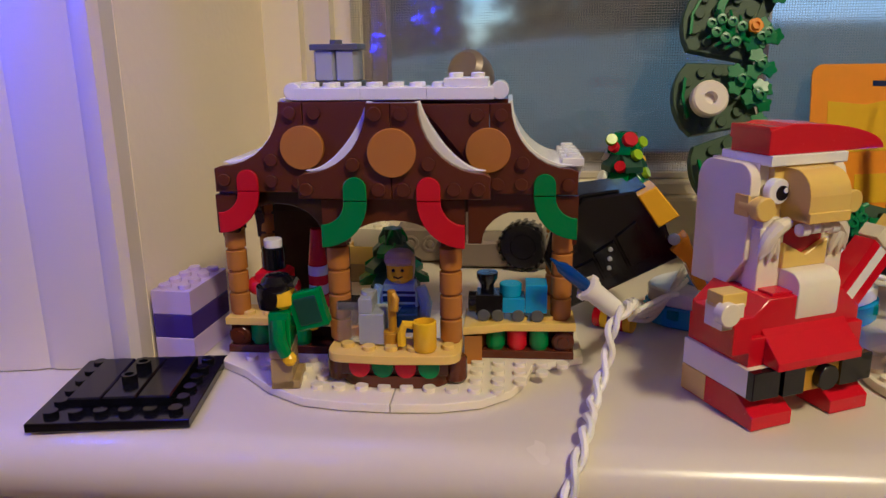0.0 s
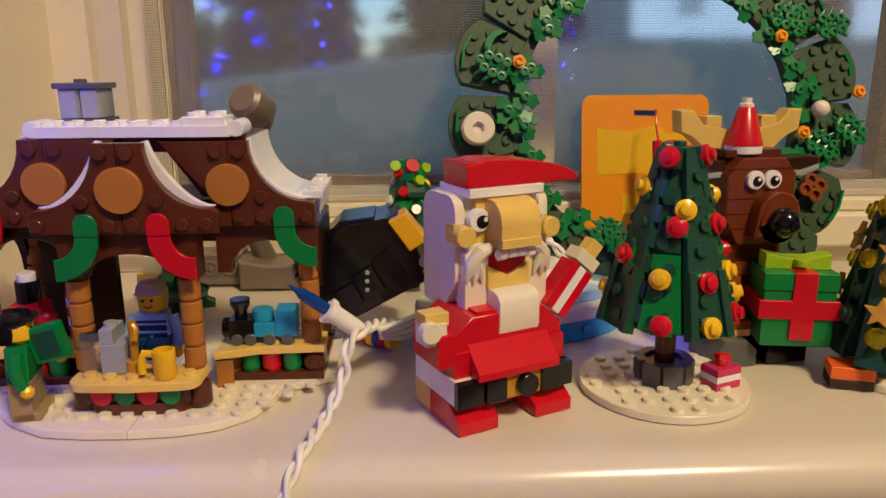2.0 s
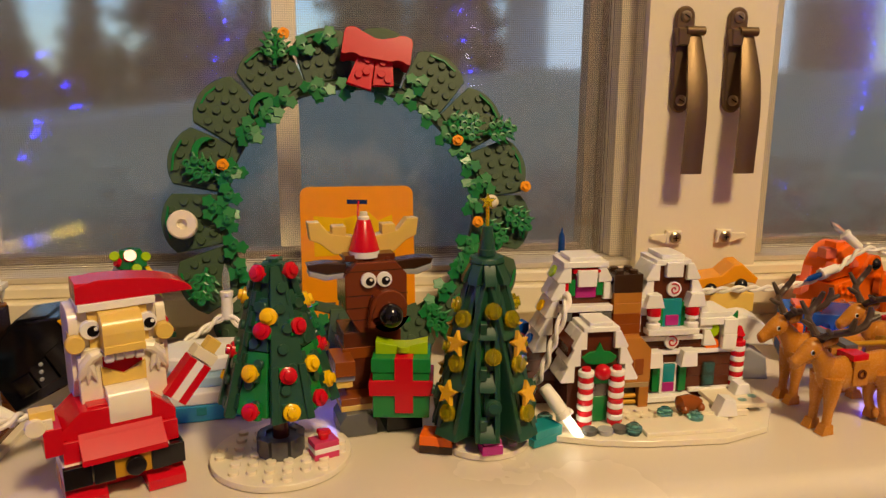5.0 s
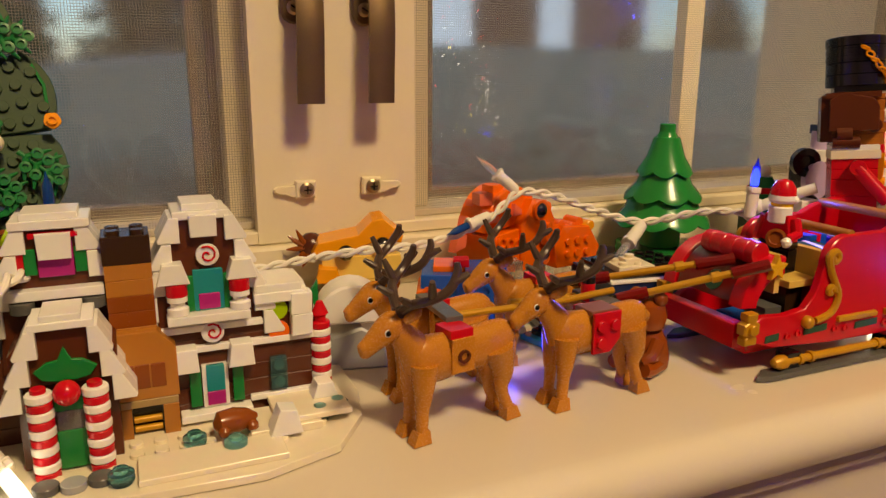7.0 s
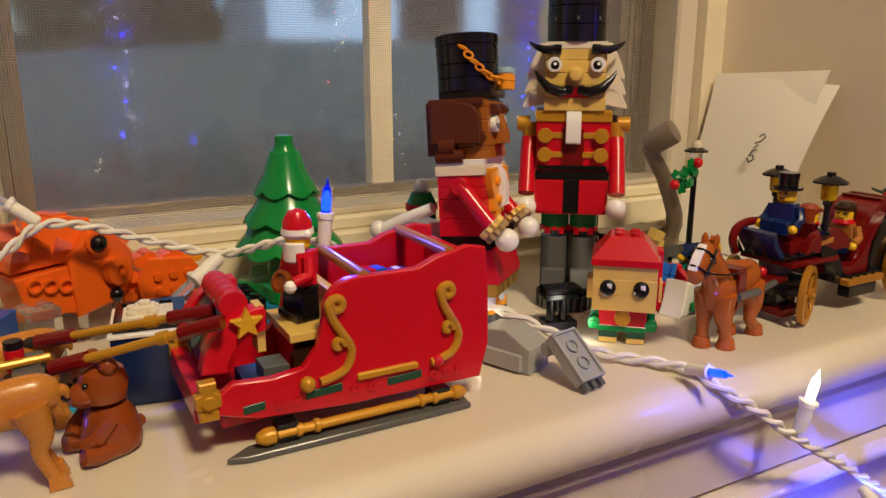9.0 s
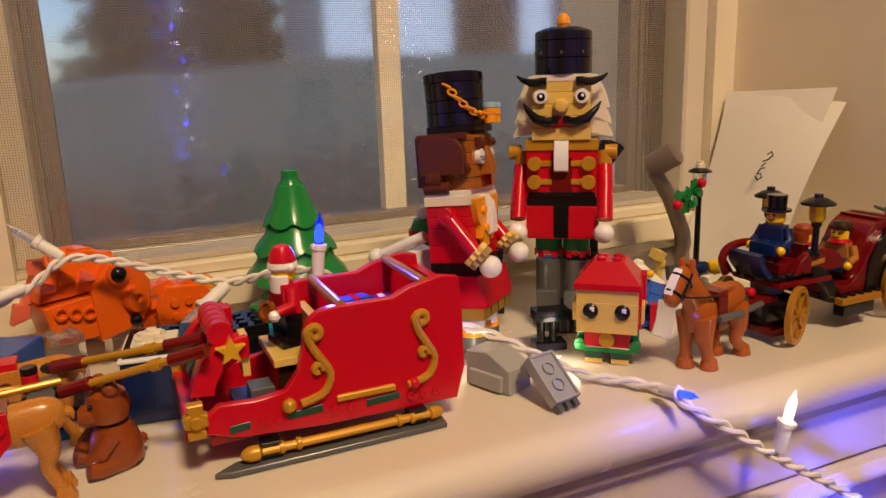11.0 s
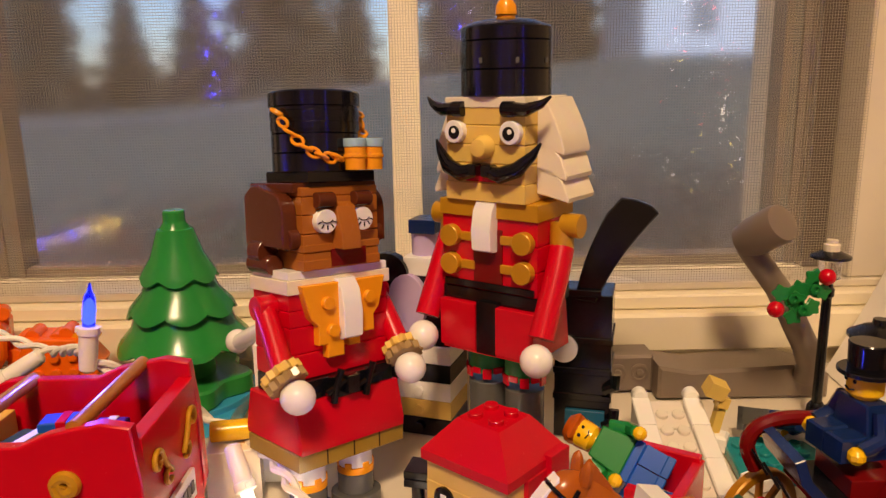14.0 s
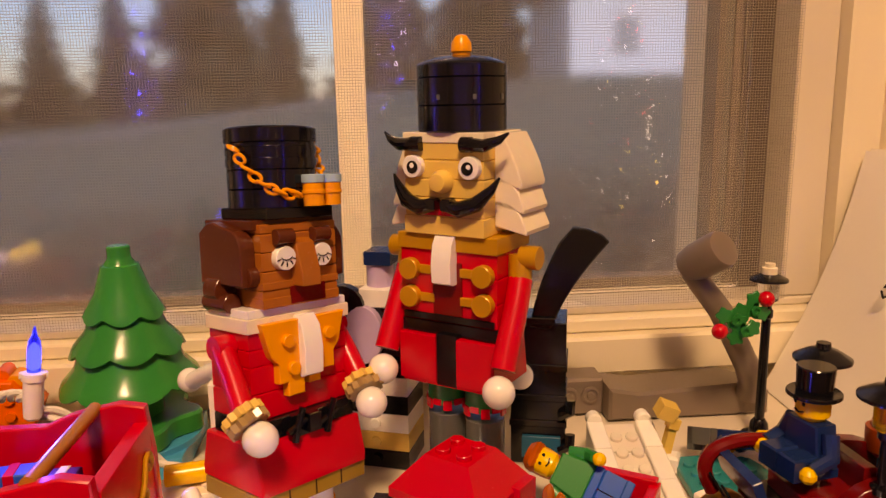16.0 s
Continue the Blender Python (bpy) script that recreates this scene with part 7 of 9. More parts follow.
k = Kit("blue_brick_block", pose(0.513, 0.345, 0.0004, 0, 0, -24), "blue and orange toy brick block lying on the sill", "toy bricks")
k.box(-22, 22, -16, 16, 0, 34, BLUEP, "body", 0.5)
k.box(-24, -12, -20, 6, 12, 27, ORANGE, "brick", 0.5)
for i in range(3):
    k.put("socket", lathe(((3.4, 0), (3.4, 1.4), (2.2, 1.4), (2, 0.2)), 14), BLUEP, at(-6 + 8 * i, -16, 26, 90))
    k.put("socket", lathe(((3.4, 0), (3.4, 1.4), (2.2, 1.4), (2, 0.2)), 14), ORANGE, at(-18, -20, 16 + 5 * i, 90))
k.box(-16, 0, -10, 8, 34, 37, ORANGE, "plate")
k.box(-6, 2, -12, -4, 37, 41, RED, "brick")
k.done()
k = Kit("yellow_brick_animal", pose(0.482, 0.405, 0.0004, 0, 0, -14), "yellow and orange toy brick animal with brown hair", "toy model")
k.box(-26, 14, -12, 14, 0, 18, TAN, "body", 0.5)
k.box(-28, 16, -11, 14, 18, 32, plastic("pale_yellow_plastic", "F2CE6A"), "face", 0.6)
k.put("head", prism(((-34, 33), (-30, 40), (-8, 44), (0, 52), (6, 53), (17, 43), (16, 39), (4, 41), (-12, 35)), 26, 0.6), AMBER, at(0, -13, 0))
k.put("jaw", prism(((-32, 18), (-18, 18), (-20, 26), (-30, 27)), 10, 0.6), AMBER, at(0, -17, 0))
for x, z in ((-15, 34), (5.5, 38)):
    k.put("eye", lathe(((4.2, 0), (4.2, 2.4), (3.4, 4.0), (1.6, 4.8)), 18), BLACK, at(x, -13, z, 62))
k.put("hair", ball(8, 14), BROWN, at(-34, 8, 26))
for a in range(7):
    k.put("hair_spike", tube(((-36, 4, 34), (-40 - 4 * math.sin(a), 2, 34 + 7 * math.cos(a * 0.8)), (-42 - 6 * math.sin(a * 0.9), 2, 34 + 11 * math.cos(a * 0.8))), (2, 1.4, 0.4), 8), CHEST)
k.done()
k = Kit("white_rock_piece", pose(0.446, 0.325, 0.0004, 0, 0, -12), "white and grey toy brick rock behind the house", "toy bricks")
k.put("rock", prism(((-14, 0), (16, 0), (14, 14), (4, 20), (-10, 16)), 22, 1), GREY, at(0, -10, 0))
k.put("snow_cap", prism(tuple([(-16, 22)] + arc(0, 24, 16, 160, 20, 8) + [(18, 22)]), 20, 1), WHITE, at(0, -10, 0))
k.done()

# ---- tall nutcracker: one plain mesh ----
k = Kit("nutcracker_figure", pose(0.8218, 0.3224, 0.0004, 0, 0, -37), "tall red toy brick nutcracker with black hat and moustache", "toy figure", whole=True)
k.put("base", cyl(17, 9, 24, 0.6), BLACK)
for i in range(24):
    a = 2 * math.pi * i / 24
    k.put("base", box(1.6, 1.2, 8, 0.3), DGREY, at(17 * math.cos(a), 17 * math.sin(a), 0.6, 0, 0, math.degrees(a) + 90))
k.put("base", cyl(13, 4, 24), BLACK, at(0, 0, 9))
for s in (-1, 1):
    k.put("boot", cyl(7.6, 30, 20), DGREY, at(s * 8.2, 0, 12))
    k.put("boot", box(13, 16, 12, 0.8), DGREY, at(s * 8.2, -2, 12))
    k.put("trouser", cyl(7.9, 19, 20), GREEN, at(s * 8.2, 0, 46))
    for i in range(7):
        a = math.pi + math.pi * i / 6
        k.put("cuff", box(3.4, 1.0, 2.4 if i % 2 else 4, 0.2), RED, at(s * 8.2 + 7.9 * math.cos(a), 7.9 * math.sin(a), 46 - (0 if i % 2 else 2), 0, 0, math.degrees(a) + 90))
k.put("skirt", prism(tuple([(-14, 57), (14, 57), (13, 64), (11, 76), (-11, 76), (-13, 64)]), 39, 0.5), RED, at(19.5, 0, 0, 0, 0, 90))
k.box(-20, -4.4, -14.6, -10, 58, 76, RED)
k.box(4.4, 20, -14.6, -10, 58, 76, RED)
k.box(-4.2, 4.2, -14.0, -10, 57, 77, BLACK)
k.box(-20, 20, -12, 12, 76, 81, BLACK)
for z0 in (81, 90.1, 99.2):
    k.box(-20, -0.05, -12, 12, z0, z0 + 9, RED, b=0.4)
    k.box(0.05, 20, -12, 12, z0, z0 + 9, RED, b=0.4)
k.box(-19, 19, -12.8, 11, 81.4, 84, BLACK)
k.box(-6, 6, -12.6, -10, 84, 104, DRED)
for s in (-1, 1):
    for z in (90, 100.5):
        k.box(s * 8 - 4 + s * 1.5, s * 8 + 4 + s * 1.5, -13, -10, z - 1.6, z + 1.6, GOLD)
        k.put("button", cyl(4.0, 3.4, 20), GOLD, at(s * 15.2, -12, z, 90))
k.box(-20.5, 20.5, -13, 13, 108, 114, GOLD)
k.put("cravat", prism(tuple([(-15, 96), (-17, 97)] + [(-17.4, 104), (-16, 111), (-13, 115)] + [(-12, 115), (-12, 96)]), 8), WHITE, at(4, 0, 0, 0, 0, 90))
for s in (-1, 1):
    sh, el, ha = (s * 23.5, -1, 107), (s * 24.5, -6, 90), (s * 24.6, -17, 69)
    k.put("shoulder", cyl(4.3, 7, 16), GOLD, at(s * 24, -1, 106, 0, s * 90))
    k.put("sleeve", tube((sh, (s * 24, -2, 98)), 4.2, 14), GOLD)
    k.put("sleeve", tube(((s * 24, -2, 98), el, ha), (4.4, 4.4, 4.6), 14), RED)
    k.put("hand", ball(5.8, 18), WHITE, at(s * 24.4, -20, 56))
# face
for z0, z1 in ((114, 120.4), (120.5, 127.2), (127.3, 133.8), (133.9, 140.4), (140.5, 147)):
    k.box(-16, 16, -14, 14, z0, z1, TAN, b=0.4)
k.box(-16.2, 16.2, -14.4, 13, 146.4, 150, CREAM)
k.box(-8, 8, -14.6, -10, 121, 126.5, RED)
k.box(-16.3, 16.3, -14.5, -8, 114, 120.6, TAN)
k.put("nose", lathe(((4.2, 0), (4.2, 2.6), (3, 5), (2.2, 5.2)), 18), TAN, at(0, -13.6, 133, 90))
for s in (-1, 1):
    k.put("eye", cyl(4.0, 3.6, 20), WHITE, at(s * 11.4, -13, 138.2, 90))
    k.put("pupil", cyl(2.3, 0.5, 16, 0.1), BLACK, at(s * 11.4 - s * 0.3, -16.4, 138.0, 90))
    k.put("glint", cyl(0.9, 0.3, 10, 0.05), WHITE, at(s * 11.4 + 0.3, -16.8, 138.6, 90))
    k.put("moustache", tube(((s * 2.5, -16, 125), (s * 8, -17, 124), (s * 14, -16, 126), (s * 19, -14, 131), (s * 21.5, -13, 135)), (2.2, 2.9, 2.8, 1.6, 0.4), 12), BLACK)
    k.put("moustache", box(4, 4.4, 4.4, 0.6), BLACK, at(s * 3.2, -16.4, 123))
    k.put("brow", cyl(2.7, 4.4, 14), BLACK, at(s * 8, -15, 146, 0, s * 90))
    k.put("brow", tube(((s * 12, -15.4, 146), (s * 17, -15.4, 145.8), (s * 22, -14, 147.6), (s * 25, -13, 150)), (2.4, 2.2, 1.4, 0.4), 10), BLACK)
    for i, z in enumerate((133, 124.5, 117)):
        k.put("hair", prism(((0, 0), (s * (10 + i), -2.5), (s * (10.4 + i), -1), (s * (8.6 + 0.5 * i), 5), (s * 6.4, 10 - 2 * (i > 0)), (s * 3, 16.5 if i == 0 else 9.5), (0, 16.5 if i == 0 else 9.5)), 20, 0.4), CREAM, at(s * 16, -6, z))
k.box(-15, 15, 10, 17, 112, 150, CREAM)
# hat
k.put("hat", lathe(((15.4, 0), (16, 0.4), (16, 8.9), (15.6, 9.2), (16, 9.5), (16, 18.4), (15.6, 18.7), (16, 19), (16, 23), (15.4, 23.6), (10, 25.6), (3, 26.4)), 36), BLACK, at(0, 0, 150))
for a in range(0, 360, 45):
    k.put("hat", box(1.2, 0.8, 1.8, 0.1), DGREY, at(16 * math.cos(radians(a)), 16 * math.sin(radians(a)), 161, 0, 0, a + 90))
k.put("finial", lathe(((3.2, 0), (3.2, 1.6), (3.8, 2), (3.6, 5), (2, 7.4), (0.4, 8)), 18), AMBER, at(0, 0, 175.6))
k.done()

# ---- shorter nutcracker: one plain mesh ----
FACE = plastic("medium_brown_plastic", "AA6424")
HEM = plastic("golden_olive_plastic", "9C7C2C")
k = Kit("nutcracker_lady_figure", pose(0.7533, 0.3090, 0.0020, -6, 0, 0) @ pose(0, 0, 0, 0, 0, 43) @ Matrix.Diagonal((1, 1, 0.98, 1)), "short red toy brick nutcracker with gold chain on her hat", "toy figure", whole=True)
for s in (-1, 1):
    k.put("foot", cyl(9.4, 4, 24), DGREY, at(s * 10.5 - 3, -7, 0))
    k.put("leg", cyl(6.8, 7.6, 18), DGREY, at(s * 10.5 - 3, -7, 4))
    k.put("leg", cyl(6.9, 2.6, 18), AMBER, at(s * 10.5 - 3, -7, 11.6))
    for q in range(6):
        k.put("leg", box(2.6, 1, 2.4, 0.2), AMBER, at(s * 10.5 - 3, -7, 13.8, 0, 0, 60 * q) @ at(0, -6.4, 0))
    k.put("leg", cyl(6.4, 8, 18), WHITE, at(s * 10.5 - 3, -7, 14.2))
k.box(-23, 23, -17, 17, 22, 28.4, HEM)
for x in (-11.5, 0, 11.5):
    k.box(x - 0.2, x + 0.2, -17.3, -16, 22.2, 28.2, DBROWN)
k.put("skirt", prism(tuple([(-18, 28.4), (18, 28.4), (18.4, 32), (15, 46), (-15, 46), (-18.4, 32)]), 46, 0.6), RED, at(23, 0, 0, 0, 0, 90))
k.box(-21, 21, -14, 12, 46, 53, BLACK)
k.box(-8, 8, -16, -13, 45, 53, BLACK)
for x in (-8, 6):
    k.put("buckle", tube(((x, -17, 44), (x + 1, -17.5, 50), (x + 3, -18, 56)), 1.3, 8), BLACK)
    k.put("buckle", tube(((x - 3, -17, 48), (x + 5, -17, 51)), 1.2, 8), BLACK)
k.put("buckle", box(5, 3, 7, 0.4), BLACK, at(0, -17, 46))
for z0, z1 in ((53, 62.4), (62.5, 72), (72.1, 78), (78.1, 84)):
    k.box(-21, 21, -11.5, 12, z0, z1, RED, b=0.4)
k.put("bodice", prism(((-18, 87), (-1, 87), (-1, 60), (-8, 60), (-8, 65), (-11.5, 65), (-11.5, 72), (-14.5, 75)), 4, 0.4), AMBER, at(0, -15, 0))
k.put("bodice", prism(((1, 87), (18, 87), (15, 76), (12.5, 73), (12.5, 67), (6, 67), (6, 63), (1, 63)), 4, 0.4), AMBER, at(0, -15, 0))
for x, z in ((-8, 80), (-6, 70), (10, 80)):
    k.stud(x, -15, z, AMBER, 90)
k.put("cravat", prism(tuple([(-16, 66), (-18, 67), (-18.4, 76), (-17, 84), (-14, 88), (-12, 88), (-12, 66)]), 8), WHITE, at(5, 0, 0, 0, 0, 90))
k.box(-22, 22, -12.5, 12.5, 84, 89, CREAM)
k.box(-21, 21, -12, 12, 89, 92, WHITE)
k.put("arm", tube(((-24.5, -1, 79), (-25.5, -8, 70), (-27.5, -17, 59)), 4.0, 14), RED)
k.put("arm", tube(((24, -1, 79), (24, -8, 70), (23, -17, 59)), 4.0, 14), RED)
for s, p in ((-1, (-28, -18, 58)), (1, (23, -18, 58))):
    k.put("shoulder", cyl(4.4, 7, 16), RED, at(s * 24.5 - 3.5, -1, 79, 0, 90))
    gear = tuple(((7.4 if i % 2 else 6.2) * math.cos(math.pi * i / 12), (7.4 if i % 2 else 6.2) * math.sin(math.pi * i / 12)) for i in range(24))
    d = Vector((-s * 0.15, -0.65, -0.65))
    M = Matrix.Translation(p) @ d.to_track_quat("Z", "Y").to_matrix().to_4x4()
    k.put("cuff", slab(gear, 3.2, 0.3), TAN, M @ at(0, 0, -3))
    k.put("cuff", slab(gear, 3.2, 0.3), DTAN, M @ at(0, 0, 0.4) @ at(0, 0, 0, 0, 0, 15))
    k.put("hand", ball(5.9, 18), WHITE, M @ at(0, 0, 2.6))
# head
for z0, z1 in ((92, 98.3), (98.4, 104.6), (104.7, 111.2), (111.3, 117.6), (117.7, 121)):
    k.box(-16, 16, -14, 12, z0, z1, FACE, b=0.4)
k.box(-16.3, 16.3, -14.4, -8, 92, 95.6, FACE)
k.box(-5, 10, -14.6, -10, 92.4, 99, DRED)
k.box(-16.2, 16.2, -14.5, 10, 98.4, 101, FACE)
k.put("nose", prism(((-20, 99), (-20, 104), (-17, 114), (-13, 116), (-13, 99)), 8), FACE, at(4, 0, 0, 0, 0, 90))
for s in (-1, 1):
    k.put("eye", cyl(4.2, 3.4, 20), WHITE, at(s * 7.8, -13.4, 109, 90))
    for q in range(5):
        a = radians(200 + 35 * q)
        k.put("lash", box(0.35, 0.3, 1.6, 0.05), BLACK, at(s * 7.8 + 2.6 * math.cos(a), -17.0, 109.6 + 1.9 * math.sin(a), 0, 90 - math.degrees(a), 0))
    k.put("lash", tube(tuple((s * 7.8 + 2.4 * math.cos(radians(b)), -17.0, 110 + 1.6 * math.sin(radians(b))) for b in range(200, 341, 20)), 0.2, 6), BLACK)
    k.put("brow", cyl(2.8, 7, 14), BROWN, at(s * 7.8 - 3.5, -15.4, 116.4, 0, 90))
    k.put("ear", cyl(4, 4, 16), BROWN, at(s * 15.6, -9, 103, 0, s * 90))
    k.put("hair", prism(tuple([(14, 100), (14, 118)] + arc(6, 114, 8, 50, 120, 4) + arc(-3, 112, 8, 120, 180, 4) + [(-11, 100)]), 6, 0.5), BROWN, at(s * 22 if s > 0 else -16, 0, 0, 0, 0, 90))
    k.put("hair", cyl(5.2, 8, 16), BROWN, at(s * 19, 10, 98, 90) @ at(0, 0, 0))
    k.put("hair", cyl(3.6, 14, 14), BROWN, at(s * 20, 12, 93.5, 90))
k.box(-16, 16, 10, 18, 94, 121, BROWN)
k.box(-18, 17, -12, 16, 119, 122.4, BROWN)
# hat and chain
k.put("hat", box(28, 27, 4, 0.4), BLACK, at(0, -2, 122.4))
k.put("hat", lathe(((15, 0), (15.6, 0.4), (15.6, 6.6), (15.2, 6.9), (15.6, 7.2), (15.6, 13.4), (15.2, 13.7), (15.6, 14), (15.6, 23), (16.2, 23.4), (16.2, 28), (15.4, 28.6)), 36), BLACK, at(0, 0, 126))
for z in (141, 145):
    k.put("hat", lathe(((15.9, 0), (15.9, 2.6), (15.5, 2.8)), 36), BLACK, at(0, 0, z))
for x in (4, 11.5):
    k.put("bucket", lathe(((3.6, 0), (3.6, 4), (4.1, 4.4), (4.1, 5.4), (3.7, 5.6), (3.7, 8)), 16), AMBER, at(x, -18, 126.6))
    k.put("bucket", cyl(4.1, 3, 16), SBLUE, at(x, -18, 134.6))
for s in (-1, 1):
    for i in range(9):
        u = i / 8
        a = radians(-90 + s * (10 + 70 * u))
        if s > 0:
            a = radians(-90 + 35 + 45 * u)
        z = 131 + 16 * u ** 1.4 - 2.5 * math.sin(math.pi * u)
        p = (17.6 * math.cos(a), 17.6 * math.sin(a), z)
        link = tube(tuple((2.3 * math.cos(b), 0, 1.5 * math.sin(b)) for b in [2 * math.pi * j / 12 for j in range(13)]), 0.65, 6)
        k.put("chain", link, AMBER, Matrix.Translation(p) @ at(0, 0, 0, 0 if i % 2 else 80, -s * 28, math.degrees(a) + 90))
k.done()

# ---- square-headed elf: one plain mesh ----
k = Kit("elf_figure", pose(0.8125, 0.2635, 0.0004, 0, 0, -42) @ Matrix.Diagonal((0.98, 0.97, 1.06, 1)), "square toy brick elf with red hat and green collar", "toy figure", whole=True)
for s in (-1, 1):
    k.box(s * 7 - 4.6, s * 7 + 4.6, -9, 7, 0, 2.8, TAN)
    k.box(s * 7 - 4.8, s * 7 + 4.8, -9.4, 7, 2.8, 6, DGREEN)
k.box(-12.4, 12.4, -9.6, 8, 6, 8.6, GREEN)
k.box(-12, 12, -8.8, 8, 8.6, 17.6, RED)
k.box(-12.2, 12.2, -9.4, 8, 7.4, 8.8, WHITE)
k.put("button", cyl(4, 3, 18), GOLD, at(0, -8.4, 13.2, 90))
for s in (-1, 1):
    k.put("arm", box(4.2, 8, 8, 0.6), GREEN, at(s * 14.2, -1, 10))
    k.put("arm", cyl(3.2, 5, 14), GREEN, at(s * 14.4, -4, 9.6, 90))
    k.put("arm", box(5, 3, 4, 0.5), GREEN, at(s * 14.4, -8, 6.6))
    k.box(s * 17 - 1.8, s * 17 + 1.8, -6, 4, 21, 31, TAN)
k.box(-15.8, 15.8, -14, 13, 17.6, 40, TAN)
k.box(-15.9, 15.9, -14.2, -8, 25.2, 33, TAN)
for s in (-1, 1):
    k.put("eye", lathe(((3.9, 0), (4.0, 1.4), (3.2, 2.2), (1, 2.5)), 20), BLACK, at(s * 8.2, -13.8, 29, 90))
    k.put("glint", box(2.4, 2.4, 0.4, 0.1), WHITE, at(s * 8.2 + 0.8, -15.9, 30.2, 90))
k.box(-17, 17, -15.6, 15, 39.6, 43, RED)
k.put("hat", rings([[(-16.8, -15.4, 43), (16.8, -15.4, 43), (16.8, 15, 43), (-16.8, 15, 43)], [(-8.2, -8, 52.4), (8.2, -8, 52.4), (8.2, 8, 52.4), (-8.2, 8, 52.4)]]), RED)
for i in range(4):
    k.stud(-4 + 8 * (i % 2), -4 + 8 * (i // 2), 52.2, RED)
k.box(15.8, 17.4, -6, 13, 18, 40, RED)
k.box(14, 19, 4, 14, 26, 44, RED)
k.box(-15, 15, 12.6, 16, 18, 43, RED)
k.done()

k = Kit("black_clip_stack", pose(0.7900, 0.2925, 0.0004, 0, 0, -15), "small black toy brick stack on clips", "toy bricks")
k.box(-6, 12, -5, 6, 0, 4.6, BLACK, "plate")
k.box(-6, 14, -5, 6, 17, 20, BLACK, "plate")
k.box(-6, 14, -5, 6, 20.2, 23.2, BLACK, "plate")
for x in (-2, 5):
    k.put("clip", cyl(2.4, 12.6, 12), BLACK, at(x, -1, 4.5))
k.done()

# ---- loose grey piece ----
k = Kit("grey_brick_piece", pose(0.7515, 0.2365, 0.0004), "light grey toy brick wedge lying on its side", "toy bricks")
W = at(-10, 33, 0, 0, 0, -68)
k.put("wedge", prism(((-6, 0), (22, 0), (22, 12), (8, 19), (-6, 17)), 17, 0.5), GREY, W @ at(0, -8.5, 0))
k.put("side_plate", box(20, 2.4, 8, 0.3), GREY, W @ at(8, -9.6, 1))
k.put("hinge", cyl(3.2, 12, 16), GREY, at(-4, 6, 13, 0, 90))
PLATE = at(5.6, -13.2, 1.6, 41, 0, 12)
k.put("plate", box(15.6, 25, 5, 0.4), GREY, PLATE @ at(0, 12.5, 0))
for x in (-7.2, 7.2):
    k.put("rim", box(1.2, 25, 1.4, 0.2), GREY, PLATE @ at(x, 12.5, 4.9))
for y in (0.6, 24.4):
    k.put("rim", box(15.4, 1.2, 1.4, 0.2), GREY, PLATE @ at(0, y, 4.9))
for y in (8.2, 17):
    k.put("socket", hoop(((2.6, 4.8), (3.3, 4.8), (3.3, 6.2), (2.6, 6.2)), 20), GREY, PLATE @ at(0, y, 0))
for x in (-5, 0, 5):
    k.put("tooth", box(3, 4, 4, 0.4), DGREY, PLATE @ at(x, -1.6, 0.2))
k.done()

# ---- black and white models behind the nutcrackers ----
k = Kit("black_white_model", pose(0.79, 0.372, 0.0004, 0, 0, -20), "stacked black, white and lavender toy brick model", "toy model")
for i, c in enumerate((BLACK, TAN, WHITE, BLACK, WHITE, BLACK)):
    k.box(-15, 15, -10, 14, 8.6 * i, 8.6 * i + 8.4, c, "brick")
    k.stud(0, -10, 8.6 * i + 4.2, c, 90)
k.put("shield", prism(tuple((9 * math.cos(a), 13 * math.sin(a) + 62) for a in [2 * math.pi * i / 24 for i in range(24)]), 6), LAV, at(-4, -12, 0))
k.box(-12, 12, -8, 12, 51, 76, BLACK, "brick")
k.box(-6, 8, -9, 8, 74, 82, WHITE, "brick")
k.put("neck", cyl(6, 14, 16), LAV, at(1, 0, 80))
k.box(-4, 8, -7, 6, 92, 98, NAVY, "cap")
k.put("wheel", lathe(((5, 0), (9.6, 0.6), (9.6, 5.4), (5, 6), (4, 3)), 24), BLACK, at(-13, -6, 74, 90))
k.put("ball", ball(4.6, 16), BLACK, at(-10, -16, 44))
k.done()
k = Kit("black_tower_model", pose(0.862, 0.366, 0.0004, 0, 0, -16), "black toy brick tower with a long curved blade", "toy model")
k.box(-13, 11, -11, 12, 0, 66, BLACK, "body", 0.4)
k.box(-8, 9, -13, -9, 4, 14, plastic("deep_teal_plastic", "0F5A78"), "plate")
for z in (18, 30, 44):
    k.box(-13.6, 11.6, -11.8, 12.4, z, z + 3.2, BLACK, "plate", 0.4)
for z in (8, 24):
    k.put("hook", tube(((9, -12, z), (13, -14, z + 3), (13, -13, z + 8)), 2.4, 8), BLACK)
k.put("white_disc", cyl(6, 3, 20), WHITE, at(-9, -11, 42, 90))
blade = [(-5, 64), (4, 63)] + [(4 + 24 * u - 2.5 * math.sin(math.pi * u), 63 + 39 * u) for u in [i / 8 for i in range(1, 9)]] + [(25, 105), (19, 107.4), (13, 108)] + [(10 - 15 * u - 2.0 * math.sin(math.pi * u), 106.5 - 42 * u) for u in [i / 8 for i in range(1, 8)]]
k.put("blade", prism(tuple(blade), 4, 0.6), BLACK, at(0, -12, 0))
k.put("blade_hilt", box(14, 8, 3, 0.4), BLACK, at(-1, -10, 66))
k.done()
k = Kit("white_arm_piece", pose(0.7225, 0.334, 0.0004), "white toy arm with a ball hand on white bricks", "toy bricks")
k.box(2, 16, -10, 4, 0, 58, WHITE, "brick")
